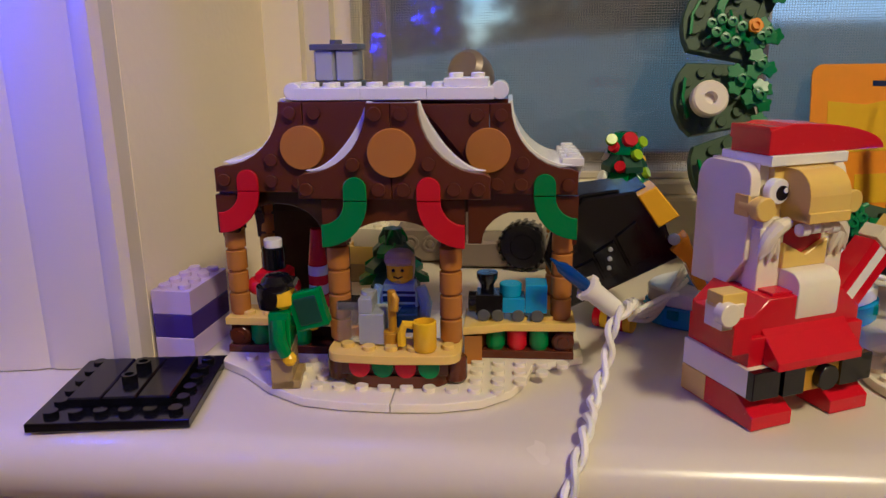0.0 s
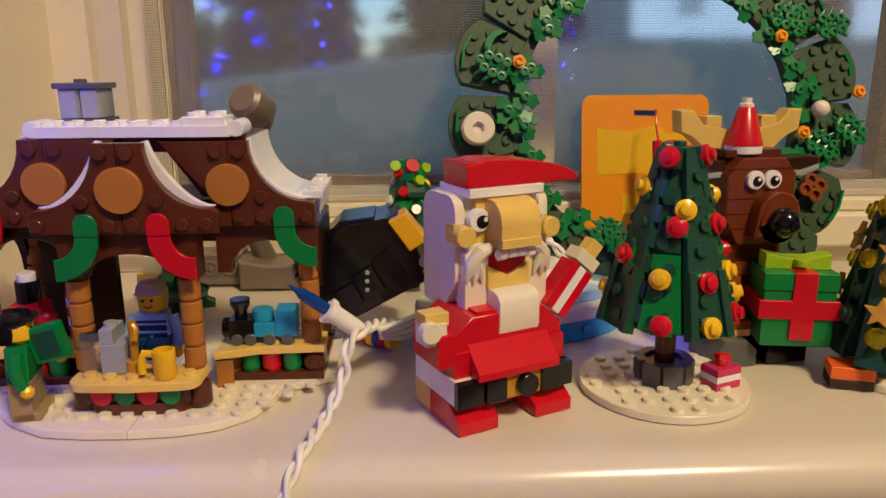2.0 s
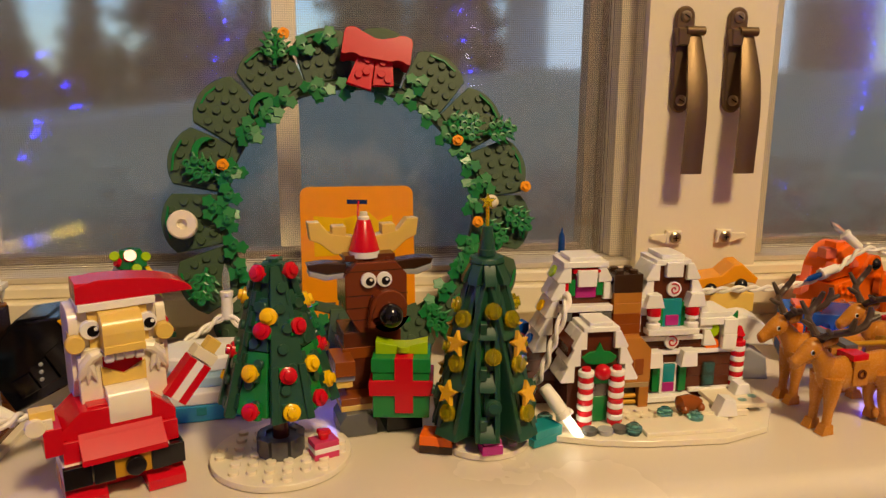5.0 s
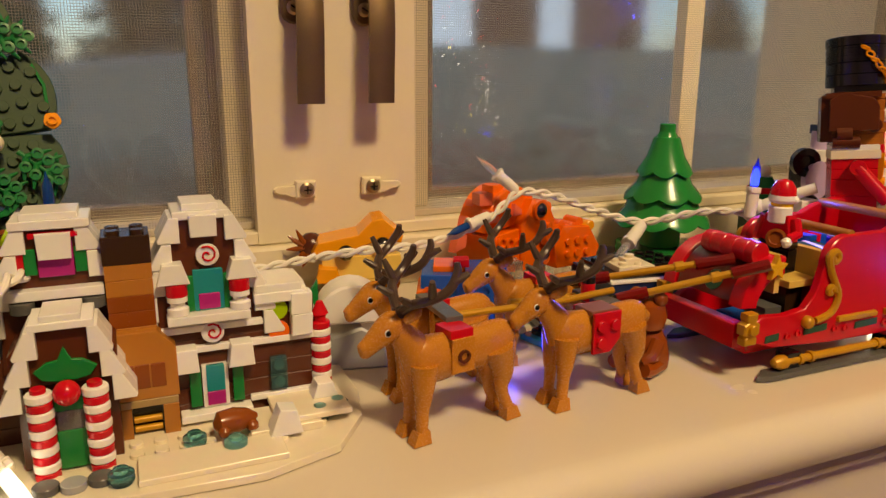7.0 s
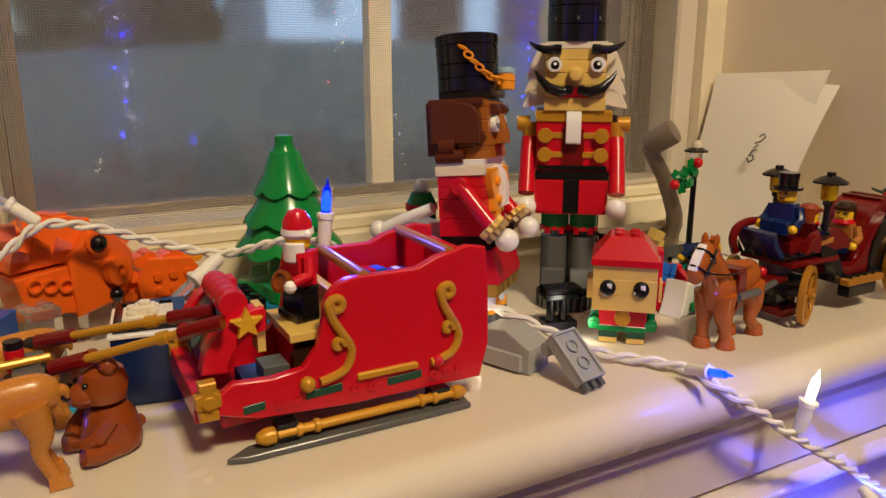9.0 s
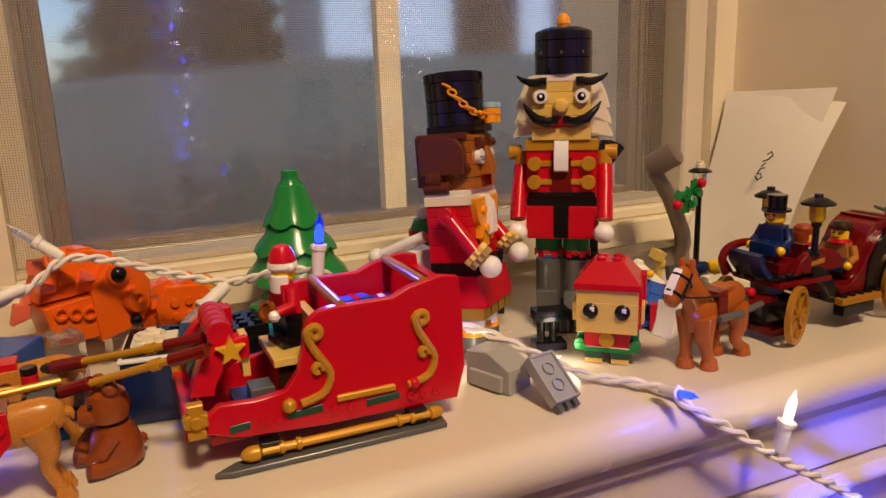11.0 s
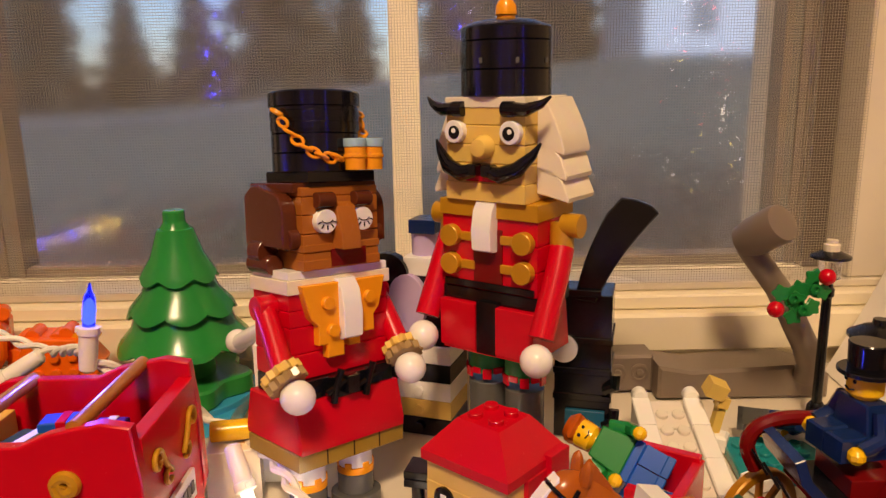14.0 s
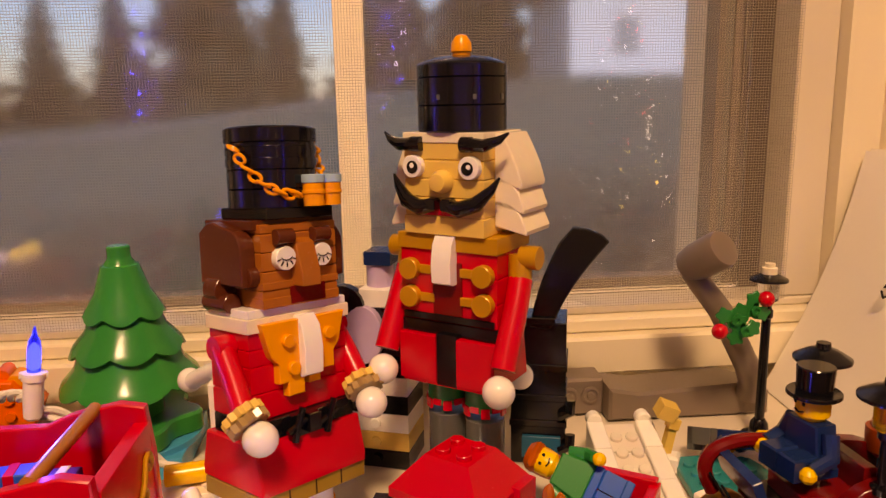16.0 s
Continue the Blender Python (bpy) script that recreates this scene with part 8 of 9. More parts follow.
k.put("arm", tube(((-9, 11, 52), (0, 0, 59), (10, -12, 66)), (3.6, 3.4, 3.2), 12), WHITE)
k.put("hand", ball(5.0, 16), WHITE, at(-10, 12.4, 47))
k.done()
k = Kit("green_hat_figure", pose(0.7586, 0.3866, 0.0004), "toy brick figure in a green hat with white bobble", "toy figure", whole=True)
k.box(-10, 10, -9, 9, 0, 38, DGREEN)
k.put("brim", cyl(10, 4, 20), RED, at(0, 0, 52))
k.put("body", cyl(9, 14, 20), GREEN, at(0, 0, 38))
k.put("crown", cone(9, 6, 7, 20), GREEN, at(0, 0, 56))
k.put("bobble", ball(4.6, 16), WHITE, at(0, 0, 61.8))
k.done()
k = Kit("cream_brick_lamp", pose(0.7165, 0.316, 0.0004, 0, 0, 10), "cream toy bricks with a yellow tube on top", "toy bricks")
k.box(-10, 10, -8, 8, 0, 22, CREAM, "brick")
k.put("tube", cyl(4, 18, 16), YELLOW, at(-8, 0, 27, 0, 90))
k.put("tube_end", cyl(4.2, 3, 16), BLACK, at(10, 0, 27, 0, 90))
k.done()

# ---- horse ----
k = Kit("toy_horse", pose(0.8565, 0.2345, 0.0004, 0, 0, 14), "brown moulded toy horse with black bridle and red saddle", "toy horse")
HORSE = plastic("horse_brown_plastic", "AE5A18", 0.22)
flat = Matrix.Diagonal((1, 0.7, 1, 1))
geo = [(limb(((-22, 0, 30), (-18, 0, 30), (-8, 0, 28.6), (4, 0, 29), (14, 0, 31), (20, 0, 30), (22.5, 0, 26)), (3.0, 9.6, 9.6, 9.0, 9.8, 8.8, 3.2), 16), flat),
       (limb(((-11, 0, 30), (-17, 0, 39), (-23, 0, 47), (-26, 0, 52)), (10, 8.6, 7.0, 5.0), 14), Matrix.Diagonal((1, 0.6, 1, 1))),
       (limb(((-23, 0, 53), (-28, 0, 51), (-33, 0, 46), (-37, 0, 41), (-38.5, 0, 39)), (3.0, 6.4, 5.8, 4.8, 2.6), 14), Matrix.Diagonal((1, 0.75, 1, 1)))]
for s in (-1, 1):
    geo.append((limb(((-25, s * 2.4, 54), (-24.4, s * 3, 58.5), (-24, s * 3, 60.5)), (1.8, 1.6, 0.3), 8), I4))
for s in (-1, 1):
    fx, rx = (-8 if s < 0 else -14), (22 if s < 0 else 12)
    front = join((limb(((-15, s * 4.4, 29), (-14.5, s * 5, 18), (-12 if s < 0 else -15, s * 5, 11), (fx - 1, s * 5, 3)), (6.4, 4.6, 3.1, 3.3), 14), I4), (lathe(((4.9, 0), (4.7, 1), (3.9, 4.6), (3, 5.2)), 14), at(fx - 1, s * 5, 0)))
    rear = join((limb(((14, s * 4, 28), (17, s * 5, 18), (15 if s < 0 else 11, s * 5, 10), (rx, s * 5, 3)), (7.4, 5.0, 3.1, 3.3), 14), I4), (lathe(((4.9, 0), (4.7, 1), (3.9, 4.6), (3, 5.2)), 14), at(rx, s * 5, 0)))
    k.put("leg", front, HORSE)
    k.put("leg", rear, HORSE)
k.put("body", join(*geo), HORSE)
k.put("blaze", prism(((-31.6, 56.4), (-34.6, 53.8), (-37.6, 50.4), (-40.6, 45.2), (-38, 44), (-31, 52)), 4.4, 0.3), WHITE, at(0, -2.2, 0.1))
k.put("mane", prism(((-24, 57), (-19, 48), (-13, 38), (-11, 40), (-17, 52), (-22, 59)), 3, 0.4), HORSE, at(0, -1.5, 0))
for s in (-1, 1):
    k.put("eye", ball(1.3, 10), BLACK, at(-31, s * 4.3, 48.4))
    k.put("bridle", tube(((-27.6, s * 5.0, 54), (-30.5, s * 5.2, 49.5), (-34.4, s * 4.7, 44.6)), 0.65, 6), BLACK)
    k.put("rein", tube(((-34.8, s * 4.6, 43.6), (-28, s * 5.6, 42), (-18, s * 6.6, 40), (-6, s * 6.8, 38.6)), 0.5, 6), BLACK)
    k.put("bit_ring", hoop(((0.7, 0), (1.6, 0), (1.6, 0.8), (0.7, 0.8)), 12), BLACK, at(-34.6, s * 4.7, 44, -s * 90))
    k.put("shaft", tube(((-8, s * 8.4, 27), (10, s * 9, 26), (34, s * 8, 26)), (1.9, 2.2, 1.7), 10), DGREY)
    k.put("saddle_flap", prism(((-6, 20), (2, 20), (2, 38), (-6, 38)), 1.4, 0.3), DRED, at(0, s * 6.8 - 0.7, 0))
for c, r in (((-35.2, 0, 43.6), 5.5), ((-29.2, 0, 50.0), 6.6)):
    k.put("bridle", tube(tuple((c[0] - 0.72 * r * math.cos(b), 0.78 * r * math.sin(b), c[2] + 0.69 * r * math.cos(b)) for b in [2 * math.pi * j / 20 for j in range(21)]), 0.65, 6), BLACK)
k.box(-6, 2, -6.6, 6.6, 37.0, 40.2, DRED, "saddle")
k.box(2.2, 12, -5, 5, 38.4, 40.4, HORSE, "back_tile")
k.done()

# ---- carriage ----
k = Kit("toy_carriage", pose(0.0, 0.0, 0.0004), "dark red toy carriage with gold wheels and lamps", "toy carriage")


def spoked(n, r):
    return hoop(((r - 3, -1.7), (r - 0.4, -1.7), (r, -1.2), (r, 1.2), (r - 0.4, 1.7), (r - 3, 1.7), (r - 3.3, 0)), 36)


def filigree(r):
    return hoop(((r - 2.6, -1.7), (r - 0.4, -1.7), (r, -1.2), (r, 1.2), (r - 0.4, 1.7), (r - 2.6, 1.7), (r - 2.9, 0)), 40)


GW = plastic("warm_gold_wheel_plastic", "B57C14", 0.3, metal=0.25)
SPOKE = box(2.0, 12.4, 2, 0.3)
small, large = spoked(8, 16.4), filigree(22)
LOOP = tube(tuple((3.5 * math.cos(b), 3.5 * math.sin(b), 0) for b in [2 * math.pi * j / 14 for j in range(15)]), 0.7, 6)
VINE = tube(((3, 0, 0), (9 * math.cos(0.3), 9 * math.sin(0.3), 0), (14 * math.cos(0.1), 14 * math.sin(0.1), 0), (19.6 * math.cos(0.3), 19.6 * math.sin(0.3), 0)), 0.9, 6)
for x, y in ((915, 231.5), (898, 268.5)):
    F, R = at(x, y, 16.4, 90, 0, 24), at(1010, y + 2.5 if y < 250 else 275.5, 22, 90)
    w = k.put("front_wheel", small, GW, F, "gold spoked wheel")
    k.put("hub", lathe(((3.4, -2.5), (3.4, 2.5), (1.8, 3), (1.6, 4)), 16), GW, F, "", w)
    for i in range(8):
        k.put("spoke", SPOKE, GW, F @ at(0, 0, -1, 0, 0, 45 * i) @ at(0, 8.2, 0), "", w)
    w = k.put("rear_wheel", large, GW, R, "gold filigree wheel")
    k.put("inner_ring", hoop(((12.2, -1.0), (13.4, -1.0), (13.4, 1.0), (12.2, 1.0)), 32), GW, R, "", w)
    k.put("hub", lathe(((4.0, -2.5), (4.0, 2.5), (2.2, 3), (2, 4.2)), 16), GW, R, "", w)
    for i in range(9):
        a = 2 * math.pi * i / 9
        k.put("scroll", LOOP, GW, R @ at(15.4 * math.cos(a), 15.4 * math.sin(a), 0), "", w)
        k.put("scroll", LOOP, GW, R @ at(9.4 * math.cos(a + 0.35), 9.4 * math.sin(a + 0.35), 0), "", w)
        k.put("vine", VINE, GW, R @ at(0, 0, 0, 0, 0, 40 * i), "", w)
rod(k, "axle", (915, 232, 16.4), (898.2, 268, 16.4), 2, BLACK)
rod(k, "axle", (1010, 234, 22), (1010, 275, 22), 2, BLACK)
# front bogie
k.box(898, 930, 240, 266, 16, 22, BLACK, "chassis")
k.box(890, 912, 242, 264, 22, 25.2, DRED, "plate")
k.box(902, 922, 236, 268, 4, 8, DRED, "plate")
k.box(904, 920, 242, 262, 8, 16, BLACK, "chassis")
k.put("turntable", cyl(9, 6, 20), DGREY, at(915, 253, 25))
k.box(880, 906, 246, 260, 22, 25, DGREEN, "plate")
for x, y in ((889, 249), (897, 248), (893, 255)):
    k.put("berry", ball(3.0, 12), RED, at(x, y, 25))
k.put("leaf", leaf(), DGREEN, at(884, 247, 28, -60))
# driver's box
k.box(904, 950, 240, 266, 34, 37.2, BLACK, "plate")
for i in range(5):
    k.stud(908 + 8 * i, 238.6, 36.8, BLACK)
k.box(906, 946, 236, 270, 31, 34, DRED, "plate")
k.put("foot_board", prism(((894.5, 50), (897, 43), (903, 36), (906, 37.4), (900, 44), (897.4, 51)), 24), NAVY, at(0, 241, 0))
for i in range(3):
    k.put("foot_board_spike", prism(((0, 0), (3.4, 0.6), (1.0, 10)), 0.8, 0.1), BLACK, at(899, 243.5 + 8 * i, 37.5, 0, -32) @ at(-3, 0, 0, 0, 0, 78))
k.box(912, 932, 243, 263, 37.2, 43, DRED, "seat")
k.box(930, 934, 243, 263, 43, 52, DRED, "seat_back")
for y in (237.2, 264):
    k.put("side_arc", prism(tuple([(918, 37)] + [(x, 37 + 0.7 * (z - 37)) for x, z in arc(938, 37, 19, 165, 15, 8)] + [(957, 37)]), 5), DRED, at(0, y, 0))
    k.put("name_bar", prism(((930, 41), (940, 42.2), (940, 45), (930, 43.8)), 0.8, 0.1), NOUGAT, at(0, y - 0.6, 0))
k.put("rail", limb(((894, 264, 36), (891, 264, 44), (894, 264, 50), (903, 264, 52.6), (916, 264, 52)), (2.4, 2.4, 2.4, 2.4, 2.2), 10), DRED)
# passenger tub
def smooth(pts, n=4):
    return [(p.x, p.z) for p in spline([(x, 0, z) for x, z in pts], n)]


fender = smooth(((977, 18), (977, 32), (980, 41), (986, 50), (997, 56.5), (1014, 57.5), (1032, 54))) + smooth(((1033, 49), (1012, 50), (1000, 45), (994, 36), (991, 24), (991, 18)))
front_fender = smooth(((931, 41), (938, 39.5), (945, 35), (951, 27), (955, 17))) + smooth(((947, 17), (944, 25), (938, 31), (931, 34.6)))
tub = smooth(((946, 35), (949, 31), (954, 26.6), (962, 25), (970, 30), (976, 39), (981, 47), (988, 54))) + [(984, 47), (978, 38), (976.6, 20), (957, 20), (954, 24), (948, 29)]
for y in (236.5, 266.5):
    k.put("arch_fender", prism(tuple(fender), 6), BLACK, at(0, y, 0))
    k.put("front_fender", prism(tuple(front_fender), 6), BLACK, at(0, y, 0))
    k.put("tub_side", prism(tuple(tub), 4), DRED, at(0, y + (1.2 if y < 250 else 0.4), 0))
k.box(950, 986, 238, 268, 16, 20, BLACK, "floor")
for i in range(5):
    k.stud(956 + 7 * i, 235.4, 19.6, BLACK)
k.box(951, 984, 231.4, 236.6, 15.6, 19.6, GW, "step", 0.4)
k.box(955, 980, 233, 240, 8, 15.6, BLACK, "step_bracket")
k.box(950, 974, 243, 266, 20, 26, DRED, "seat")
hood = smooth(((976.4, 47), (980, 54), (987, 59.4), (998, 61.4), (1014, 59), (1030, 54.5))) + smooth(((1032, 52), (1014, 55), (997, 55.6), (987, 51), (980, 43), (975, 34), (968, 26))) + smooth(((967, 28), (970.5, 34), (974, 41), (976, 46)))
k.put("hood", prism(tuple(hood), 27), DRED, at(0, 240.6, 0))
for i in range(4):
    k.put("hood_tile", prism(((0, 0), (8.4, -0.4), (8.4, 1.0), (0, 1.3)), 25), DRED, at(988 + 9 * i, 241.6, 60.4 + 0.7 * (i == 1) - 0.45 * i * i, 0, 1 + 3 * i))
k.put("leaf", leaf(), DGREEN, at(1030, 250, 57, -70))
k.put("leaf", leaf(), DGREEN, at(1026, 262, 58, -70, 0, 40))
for x, y in ((1020, 256), (1026, 250)):
    k.put("berry", lathe(((3, 0), (3.2, 2), (3.2, 3.4), (2, 3.8)), 14), RED, at(x, y, 57))
k.box(1022, 1034, 240, 266, 40, 46, BLACK, "luggage_rack")
for y in (237.5, 270):
    lantern = k.put("carriage_lamp", lathe(((3.4, 0), (3.4, 2), (1.8, 3), (1.8, 16), (2.8, 17), (2.8, 19.6)), 14), BLACK, at(932, y, 47), "black post lamp")
    k.put("lamp_glass", lathe(((3.4, 0), (4.2, 0.8), (4.4, 8.6), (4.0, 9.4)), 16), clear("clear_lamp_yellow_plastic", "E8C400", 0.1, 0.7), at(932, y, 66.4), "", lantern)
    k.put("lamp_hat", lathe(((9, 0), (9, 1), (5, 3.4), (2.4, 4.2), (2.2, 6)), 20), BLACK, at(932, y, 75.8), "", lantern)
k.done()
minifig("driver_figure", pose(0.9195, 0.254, 0.0435, 0, 0, -80), NAVY, NAVY, None, "toy coach driver in navy with a top hat", hat="top", sit=True, arm=(70, 60))
minifig("lady_passenger_figure", pose(0.9535, 0.2625, 0.0260, 0, 0, 75), SBLUE, TEAL, plastic("auburn_hair_plastic", "9A3E10", 0.35), "toy lady passenger with auburn hair in a red scarf", sit=True, arm=(60, 60), scarf=RED)
minifig("gentleman_passenger_figure", pose(0.9715, 0.2525, 0.0275, 0, 0, -75), NOUGAT, NAVY, DBROWN, "toy passenger in a brown coat and red scarf", sit=True, arm=(70, 70), scarf=RED)

# ---- street lamp with holly ----
k = Kit("toy_street_lamp", pose(0.9665, 0.3645, 0.0004), "black toy street lamp with holly and red berries", "toy lamp")
k.put("base", lathe(((8, 0), (8, 3), (4.6, 4.4), (4, 9), (2.6, 11)), 18), BLACK)
k.put("post", lathe(((2.2, 0), (2.0, 50), (2.8, 51), (2.8, 54), (2, 55), (2, 58)), 14), BLACK, at(0, 0, 10))
k.put("glass", lathe(((3, 0), (4.6, 1), (4.8, 9), (4, 10)), 16), CLEAR, at(0, 0, 68))
k.put("hat", lathe(((8.4, 0), (8.2, 1), (4, 3), (2.4, 3.4)), 20), BLACK, at(0, 0, 78))
k.put("cap", lathe(((3.4, 0), (3.4, 3), (2.4, 3.4), (2.4, 5)), 14), CREAM, at(0, 0, 81))
k.put("holly", leaf(), GREEN, at(-18, -4, 62, 0, 40))
k.put("holly", leaf(), GREEN, at(-14, -5, 57, 0, -30))
k.put("holly", leaf(), GREEN, at(-9, -4, 66))
for x, z in ((-4, 71), (-25, 57)):
    k.put("berry", ball(3.6, 16), RED, at(x, -6, z - 3.6))
k.done()

# ---- winter scene behind the horse ----
k = Kit("snow_slide", pose(0.893, 0.331, 0.0004, 0, 0, -3), "white toy brick snow slide with a clear studded chute", "toy slide")
k.put("ramp", prism(((-30, 1.4), (20, 15), (22, 15), (22, 0), (-30, 0)), 14), WHITE, at(7, 0, 0, 0, 0, 90))
for s in (-1, 1):
    for y0, y1, z0, z1 in ((-30, -12, 4.2, 9.4), (-11.8, 6, 9.6, 14.6), (6.2, 22, 15, 20)):
        k.put("ramp_edge", prism(((y0, z0), (y1, z1), (y1, 0), (y0, 0)), 7.6, 0.5), WHITE, at(14.8 if s > 0 else -7.2, 0, 0, 0, 0, 90))
    k.put("snow_cap", lathe(((3.4, -4), (3.4, 0), (2.6, 0.8)), 14), WHITE, at(s * 11, 20, 20, 90) @ at(0, 0, -2))
for i in range(5):
    for j in range(2):
        k.put("clear_stud", lathe(((2.6, 0), (2.6, 1.3), (2.2, 1.7)), 14), FROST, at(-3.4 + 6.8 * j, -24 + 9.6 * i, 4.4 + 2.6 * i, 15))
    if i % 2 == 0:
        k.put("clear_plate", box(14, 17.6, 1.6, 0.4), FROST, at(0, -21 + 9.2 * i, 3.6 + 2.5 * i, 15))
k.done()
k = Kit("ice_pond", pose(0.932, 0.329, 0.0004, 0, 0, 0), "teal toy ice pond with white snow edge", "toy pond")
k.put("ice", slab(((-20, -16), (18, -18), (21, 0), (16, 17), (-16, 17)), 4.4, 0.6), TEAL)
for i in range(4):
    for j in range(3):
        k.put("ice_stud", cyl(2.4, 1.5, 14), TEAL, at(-12 + 8 * i, -8 + 8 * j, 4.4))
for x, y, w, d, h, a in ((-19, 14, 10, 8, 8, -30), (18, 16, 16, 9, 7, 0), (-14, -18, 11, 8, 7, 20), (12, -19, 20, 7, 5, 0), (24, -4, 9, 16, 6, 5)):
    k.put("snow_bank", box(w, d, h, 1.2), WHITE, at(x, y, 0, 0, 0, a))
k.put("tan_cube", box(8, 7, 7), TAN, at(-22, 14, 25, 10, 24))
k.put("tan_cube", box(4.6, 5, 5), TAN, at(-18, 14, 19.6, 0, 18))
k.put("tan_cube", box(3.6, 4, 14), TAN, at(-20, 15, 7, 0, 12))
k.done()
minifig("skater_figure", pose(0.93, 0.352, 0.011, 75, 20, 30), NAVY, DGREY, None, "toy skater in navy fallen on the ice", sit=False)
minifig("lying_figure", pose(0.8765, 0.2935, 0.0150, 0, 0, -30) @ pose(0, 0, 0, 0, -70, 0) @ pose(0, 0, 0, 0, 0, 35), GREEN, BLUEP, plastic("ginger_hair_plastic", "B4520F", 0.2), "toy figure in green lying in a red sledge", arm=(60, 60))
k = Kit("red_sledge", pose(0.872, 0.2945, 0.0004, 0, 0, -33), "red toy sledge box with a blue floor", "toy sledge")
k.box(-11, 13, 12, 16, 0, 21, RED, "side", 0.5)
k.box(-6, 13, -14, -10, 0, 17, RED, "side", 0.5)
k.box(10, 14, -13.8, 15.8, 0, 19, RED, "end_board", 0.5)
k.box(-13, 9.8, -9.8, 11.8, 1, 5, BLUEP, "deck", 0.5)
k.done()
k = Kit("green_white_rock", pose(0.873, 0.2765, 0.0004, 0, 0, 15), "white toy snow rock with a green leaf", "toy rock")
k.put("rock", prism(((-14, 0), (14, 0), (8, 8), (0, 18), (-8, 20), (-10, 8)), 14, 0.8), WHITE, at(0, -4, 0))
k.put("leaf", leaf(), GREEN, at(2, -6, 7))
k.done()

# ---- cards leaning in the corner ----
def leaning_card(far0, near0, far1, near1, bow, label):
    """A bowed sheet between a foot edge and a top edge, in millimetres."""
    k = Kit("paper_card", pose(0, 0, 0), label, "card", "cards in the corner")
    A, B, C, D = (Vector(p) for p in (far0, near0, far1, near1))
    rows = []
    for i in range(17):
        u = i / 16
        front = [A.lerp(B, v).lerp(C.lerp(D, v), u) + Vector((bow * math.sin(math.pi * u) * (0.9 - 1.9 * v), 0, 0)) for v in [j / 8 for j in range(9)]]
        rows.append([tuple(p) for p in front] + [tuple(p + Vector((0.5, 0.1, -0.2))) for p in front[::-1]])
    k.put("sheet", rings(rows), CARD)
    return k


k = leaning_card((1002, 425, 0.8), (996, 322, 0.8), (1055, 431, 130.5), (1065, 328, 124), 7, "white card with a short handwritten scrawl leaning in the corner")
pen = [(-6, 0), (-9, 4), (-6, 8), (-3, 5), (-4, 1), (1, 3), (2, 8), (3, 3), (6, 7), (7, 2), (9, 8), (13, 12), (16, 9), (13, 5)]
k.put("scrawl", tube(tuple((1027 + 0.36 * a - 0.5, 368 - 0.75 * b, 75 + 0.85 * a) for a, b in pen), 0.55, 6), BLACK, I4, "dark pen scrawl")
k.done()
leaning_card((1016, 428, 0.8), (1010, 340, 0.8), (1060, 434, 131), (1065.2, 336.5, 134.5), 2, "plain white card leaning behind another").done()

# ---- string of fairy lights ----
ROOM_BLUE = glow("lit_blue_room_bulb", "2A2CFF", 70.0, "0A14E0")
ROOM_WHITE = glow("lit_cool_white_room_bulb", "E8E4FF", 9.0)


def twist(k, pts, r=1.2, gap=1.35, pitch=20.0, strands=2, n=12):
    path = spline(pts, n)
    run = [0.0]
    for a, b in zip(path, path[1:]):
        run.append(run[-1] + (b - a).length)
    fine, step, j = [], 1.3, 0
    u = 0.0
    while u < run[-1]:
        while run[j + 1] < u:
            j += 1
        f = (u - run[j]) / max(run[j + 1] - run[j], 1e-6)
        fine.append((u, path[j].lerp(path[j + 1], f)))
        u += step
    for s in range(strands):
        rope = []
        for i, (u, p) in enumerate(fine):
            t = (fine[min(i + 1, len(fine) - 1)][1] - fine[max(i - 1, 0)][1]).normalized()
            side = t.cross(Vector((0, 0, 1)))
            side = side.normalized() if side.length > 1e-3 else Vector((1, 0, 0))
            up = side.cross(t)
            a = 2 * math.pi * (u / pitch + s / strands)
            rope.append(tuple(p + gap * (side * math.cos(a) + up * math.sin(a))))
        k.put("cable_strand", tube(tuple(rope), r, 7), CABLE)


def bulb(k, x, y, z, d, lit, size=1.0):
    """Socket and pointed glass bulb along the way d."""
    M = Matrix.Translation((x, y, z)) @ Vector(d).to_track_quat("Z", "Y").to_matrix().to_4x4() @ Matrix.Scale(size, 4)
    s = k.put("socket", lathe(((2.0, 0), (3.0, 1), (3.3, 7), (3.3, 14), (3.9, 14.4), (3.9, 17), (3.0, 17.4)), 16), CABLE, M, "white plastic bulb socket")
    k.put("socket_rib", box(2, 9, 2.4, 0.4), CABLE, M @ at(0, 0, 15), "", s)
    k.put("glass", lathe(((2.2, 0), (2.3, 7), (2.0, 11), (0.8, 13.6), (0.5, 15.5), (0.2, 16.4)), 14), lit, M @ at(0, 0, 17), "small pointed glass bulb", s)
    if lit in (BULB_BLUE, BULB_WHITE):
        k.put("bulb_core", lathe(((0.7, 0), (1.55, 0.8), (1.6, 5), (1.0, 8.5), (0.3, 9.6)), 12), CORE_BLUE if lit is BULB_BLUE else CORE_WHITE, M @ at(0, 0, 18), "", s)


